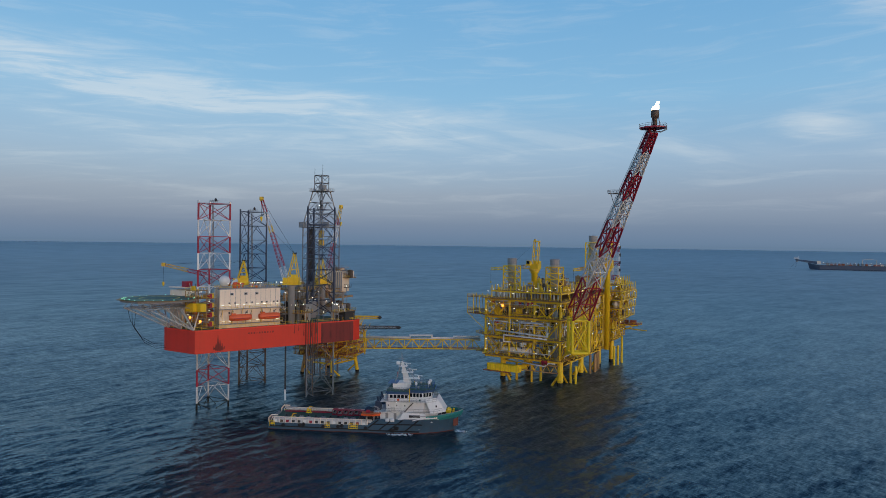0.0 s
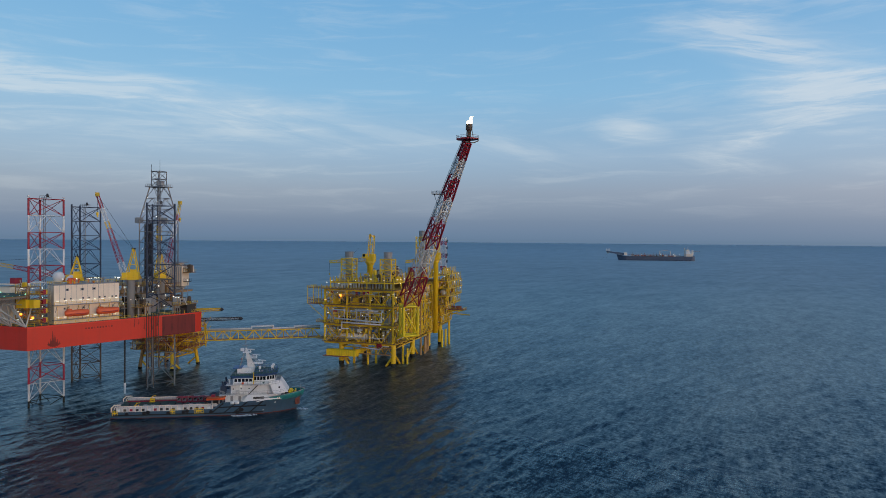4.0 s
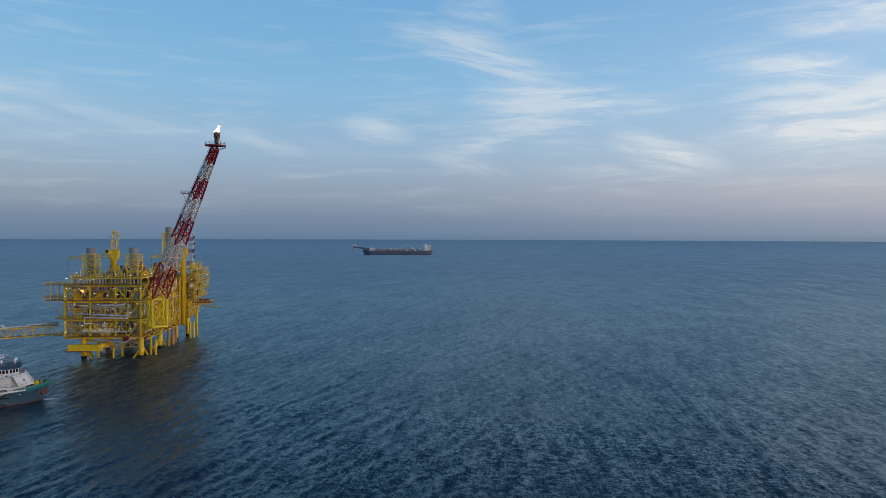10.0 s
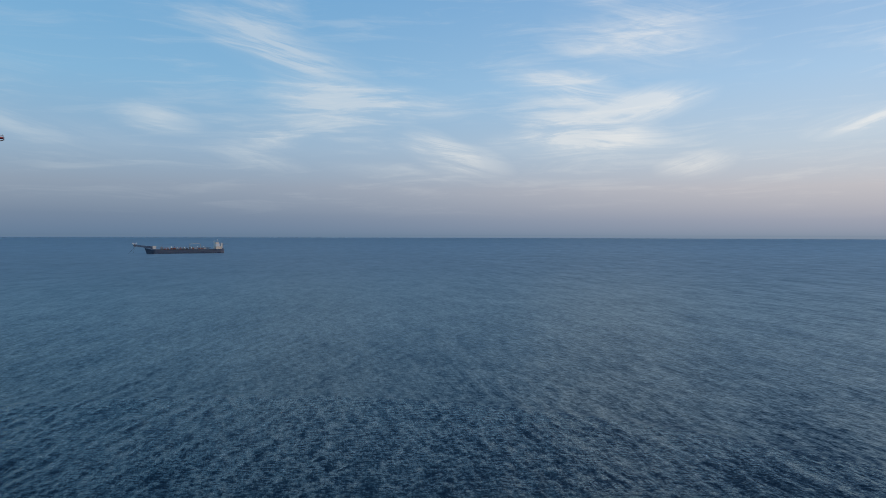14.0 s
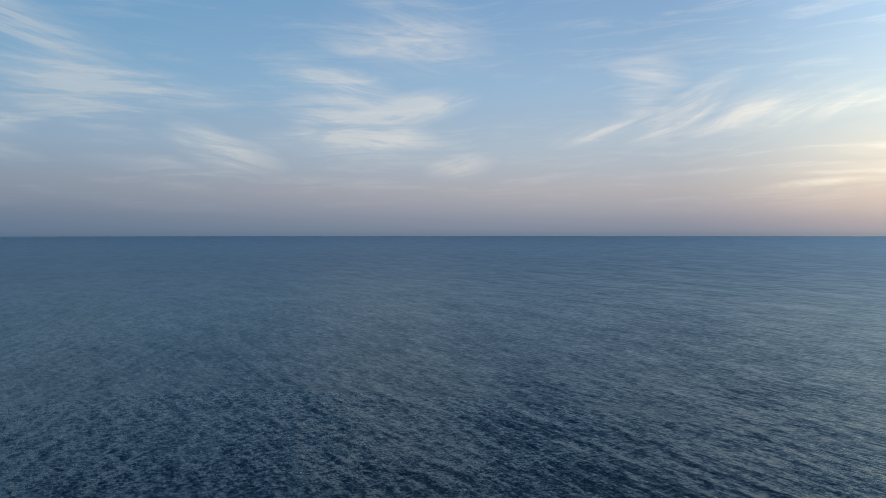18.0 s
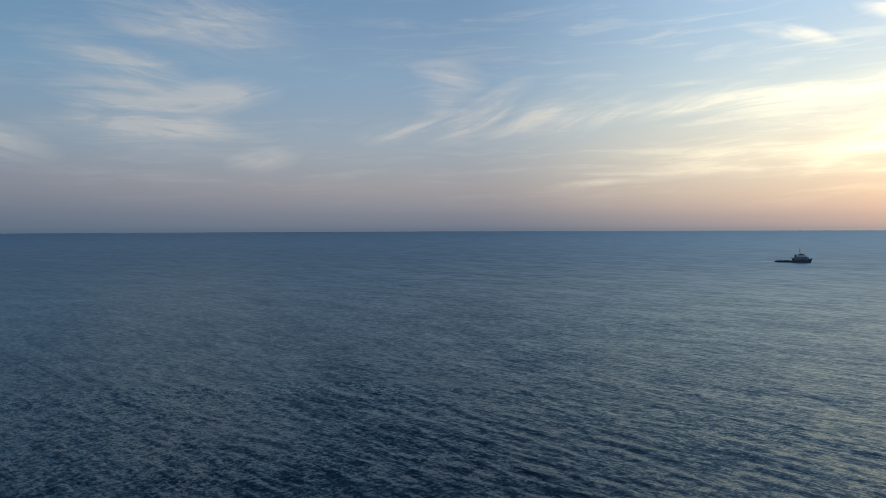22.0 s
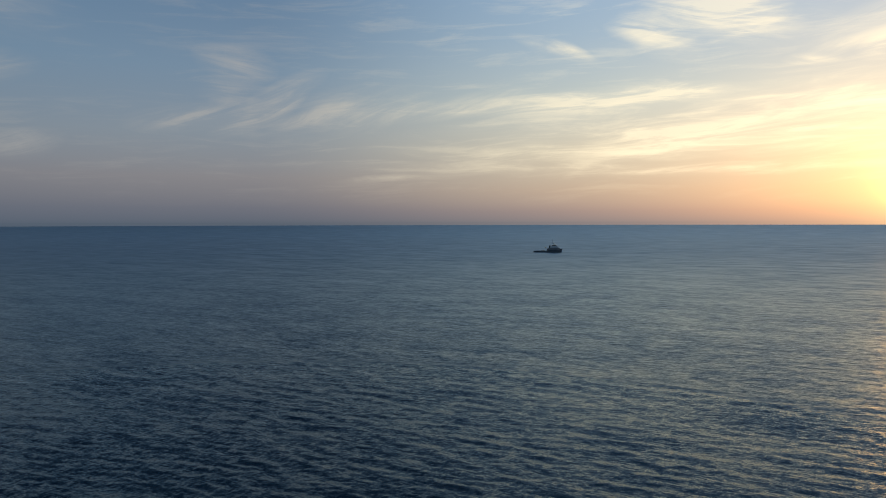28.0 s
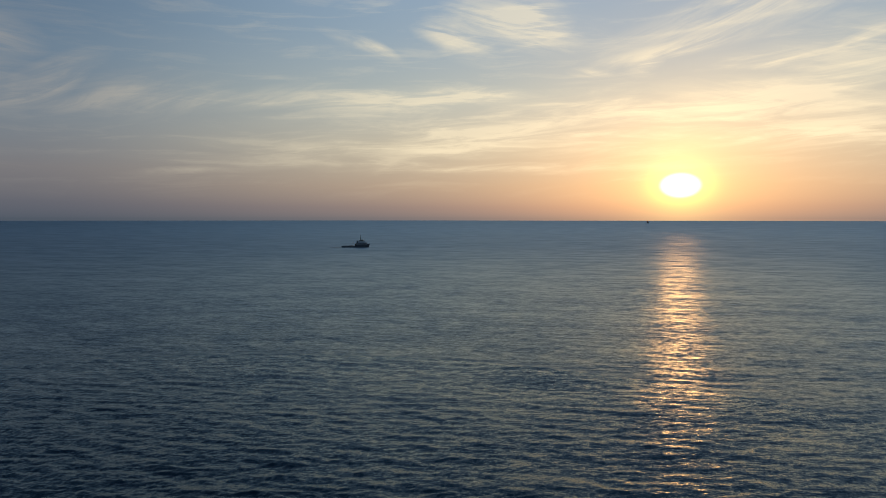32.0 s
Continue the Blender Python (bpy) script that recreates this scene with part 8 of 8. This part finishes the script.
# ---- moored storage tanker, far off ----
def build_tanker():
    bow, stern = Vector((1072, 1880, 0)), Vector((1290, 1784, 0))
    c = (bow + stern) / 2
    d = bow - stern
    T = thing("storage_tanker", pose(c.x, c.y, 0, 0, 0, math.degrees(math.atan2(d.y, d.x))), "long dark storage tanker moored far off, white house aft", "tanker")
    L, w = d.length / 2, 20.0
    rows = []
    for x, wd, zd in ((-L, 14, 15), (-L + 10, w, 14), (0, w, 12.5), (L - 25, w, 12.5), (L - 8, 12, 16), (L + 4, 1, 19)):
        rows.append([(x, -wd, zd), (x - (6 if x > L - 10 else 0), -wd * 0.9, 0), (x - (8 if x > L - 10 else 0), -wd * 0.6, -6), (x - (8 if x > L - 10 else 0), wd * 0.6, -6), (x - (6 if x > L - 10 else 0), wd * 0.9, 0), (x, wd, zd)])
    part("hull", loft(rows), TANKER_HULL, T)
    part("boot_topping", Geo().box((-4, 0, 1.0), (2 * L - 30, 2 * w + 0.2, 2.0)), NAVY, T)
    part("deck", Geo().box((0, 0, 12.9), (2 * L - 30, 2 * w - 1, 0.3)), BROWN, T, "brown cargo deck")
    # mooring yoke arm that overhangs the bow
    part("mooring_arm", Geo().add([(L - 20, s * 7, 15) for s in (-1, 1)] + [(L + 36, s * 3, 25) for s in (-1, 1)] + [(L - 20, s * 7, 23) for s in (-1, 1)] + [(L + 36, s * 3, 29) for s in (-1, 1)], [(0, 1, 3, 2), (4, 6, 7, 5), (0, 2, 6, 4), (1, 5, 7, 3), (2, 3, 7, 6), (0, 4, 5, 1)]), TANKER_HULL, T)
    strut("turret", T, (L + 32, 0, 21), (L + 32, 0, 31), 2.6, GREY, 12)
    for k in range(2):
        strut("mooring_chain", T, (L + 31 + 2 * k, 2 * k - 1, 21.5), (L + 38 + 14 * k, 6 * k - 3, -2), 0.22, BROWN)
    part("turret_deck", Geo().box((L + 32, 0, 31), (14, 10, 1.2)).rail([(L + 25, -5, 31.6), (L + 39, -5, 31.6)], gap=3, h=2.0, r=0.25), WHITE, T)
    for x in (L + 27, L + 36):
        strut("arm_frame", T, (x, 0, 30), (x + 1, 0, 38), 0.5, WHITE)
    part("fore_house", Geo().box((L - 24, 0, 20), (10, 20, 9)), CREAM, T)
    # accommodation aft
    for k, (x, lx, ly, z0, z1) in enumerate(((-L + 17, 20, 30, 13.4, 22), (-L + 20, 13, 26, 22, 31), (-L + 21, 9, 24, 31, 36))):
        part("house_tier", Geo().box((x, 0, (z0 + z1) / 2), (lx, ly, z1 - z0)), (CREAM, WHITE, CREAM)[k], T)
        for i in range(6):
            part("window", Geo().box((x - lx / 2 + (i + 0.5) * lx / 6, -ly / 2 - 0.1, z1 - 2), (1.2, 0.2, 1.6)), GLASS, T)
    part("funnel", Geo().box((-L + 5, 0, 26), (6, 8, 16)), WHITE, T)
    strut("mast", T, (-L + 19, 0, 38), (-L + 19, 0, 47), 0.7, WHITE)
    strut("mast", T, (-L + 30, 0, 17), (-L + 30, 0, 41), 0.9, CREAM)
    part("helideck", Geo().box((-L - 6, 0, 30), (20, 20, 1.0)), GREY, T)
    rr = random.Random(2)
    for i in range(16):
        x = -L + 48 + i * 9.5
        h = rr.choice((3, 4, 5, 7, 3))
        part("deck_module", Geo().box((x, rr.uniform(-10, -2), 12.8 + h / 2), (rr.uniform(4, 8), 10, h)).rod((x, -9, 12.8), (x, -9, 18 + h), 0.5), rr.choice((CREAM, GREY, BROWN, ORANGE_DECK, STEEL)), T)
    part("pipe_rack", Geo().path([(-L + 40, -4, 18), (L - 34, -4, 18)], 0.8, 6), GREY, T)
    for x, tip in ((-L + 72, 18), (-L + 106, -20)):
        strut("crane_post", T, (x, 0, 15), (x, 0, 31), 0.9, CREAM, 8)
        strut("crane_jib", T, (x, 0, 30), (x + tip, 0, 33), 0.6, CREAM)
    for i in range(9):
        lamp(T, (-L + 40 + i * 20, -18, 20), r=0.8)


build_tanker()


# ---- standby vessel, far off under the sunset ----
def build_standby():
    bow, stern = Vector((1021, -766, 0)), Vector((1047, -713, 0))
    c, d = (bow + stern) / 2, bow - stern
    V = thing("standby_vessel", pose(c.x, c.y, 0, 0, 0, math.degrees(math.atan2(d.y, d.x))), "dark anchor handling vessel with a low after deck", "workboat")
    rows = []
    for x, wd, zd in ((-29, 6, 2.4), (-26, 6.8, 2.2), (-2, 7, 2.2), (2, 7, 5.0), (16, 6.4, 5.8), (25, 3.4, 6.8), (29.5, 0.3, 7.6)):
        k = 3 if x > 20 else 0
        rows.append([(x, -wd, zd), (x - k, -wd * 0.9, 0), (x - k, -wd * 0.6, -3), (x - k, wd * 0.6, -3), (x - k, wd * 0.9, 0), (x, wd, zd)])
    part("hull", loft(rows), FAR_GREY, V)
    part("crash_rail", Geo().box((-14, 6.2, 2.7), (26, 0.8, 0.9)).box((-14, -6.2, 2.7), (26, 0.8, 0.9)), GREY, V)
    part("deckhouse", Geo().prism([(1, -6), (21, -5.6), (24, -3), (24, 3), (21, 5.6), (1, 6)], 4.8, 9.6), GREY, V)
    part("deckhouse", Geo().prism([(4, -5.2), (18, -5), (20.5, -3), (20.5, 3), (18, 5), (4, 5.2)], 9.6, 12.8), WHITE, V)
    part("wheelhouse", Geo().prism([(7.5, -4.6), (15.5, -4.5), (17.4, -2.6), (17.4, 2.6), (15.5, 4.5), (7.5, 4.6)], 12.6, 15.6), CREAM, V)
    for side in (-1, 1):
        for i in range(6):
            part("window", Geo().box((8.4 + i * 1.3, side * 4.62, 14.2), (1.0, 0.1, 1.0)), GLASS, V)
        part("funnel", Geo().box((3.5, side * 4, 10.5), (2.4, 1.8, 6.5)), DARK, V)
    part("mast", Geo().rod((10.5, 0, 15.6), (10.0, 0, 26.0), 0.5, 8, 0.25).box((10.4, 0, 18.4), (2.4, 3.2, 0.25)).box((10.2, 0, 21.2), (1.8, 2.4, 0.25)).rod((10.1, -1.8, 23.2), (10.1, 1.8, 23.2), 0.15), DARK, V)
    part("radar_scanner", Geo().box((11.4, 0, 19.2), (0.4, 2.8, 0.35)), WHITE, V)
    part("antenna_dome", Geo().lathe([(0.2, 0), (0.7, 0.8), (0.7, 1.4), (0.1, 1.9)], (14, -2, 15.6), 10), WHITE, V, smooth=True)
    part("deck_crane", Geo().path([(-1, 3.8, 3.2), (-1, 3.8, 8.4), (-5.5, 3.8, 9.6)], 0.4, 8), OCHRE, V)
    part("tow_winch", Geo().lathe([(1.9, -2.8), (1.0, -2.6), (1.0, 2.6), (1.9, 2.8)], (0.5, 0, 5.2), 12, "Y"), DARK, V)
    part("deck_load", Geo().box((-10, 0, 3.0), (8, 6, 1.6)).box((-20, 1, 2.8), (5, 4, 1.2)), BROWN, V)
    part("wake_foam", Geo().add([(-29, -4, 0.55), (-29, 4, 0.55), (-52, 6, 0.5), (-52, -6, 0.5)], [(0, 1, 2, 3)]), PIPE, V, "thin pale wake")


build_standby()


# ---- wellhead tower near the horizon ----
def build_far_tower():
    az, r = radians(143.9), 4300.0
    x, y = -152 + r * math.sin(az), -96 + r * math.cos(az)
    rad = math.hypot(x - SEA_MID[0], y - SEA_MID[1])
    z = 42.5 * max(0.0, (rad - 2700) / 2080) ** 2
    F = thing("far_wellhead_tower", pose(x, y, z - 0.5, 0, 0, 40) @ Matrix.Scale(0.5, 4), "tiny hazy platform silhouette on the horizon", "oil platform")
    for a in (-9, 9):
        for b in (-9, 9):
            strut("leg", F, (a, b, -4), (a * 0.8, b * 0.8, 16), 1.2, BROWN)
    part("deck", Geo().box((0, 0, 18), (30, 26, 5)), BROWN, F)
    part("deck", Geo().box((-2, 0, 25), (34, 28, 3)), BROWN, F)
    part("module", Geo().box((6, 2, 31), (12, 14, 9)), DARK_RED, F)
    strut("flare_arm", F, (12, 0, 26), (30, 0, 44), 1.0, BROWN)


build_far_tower()
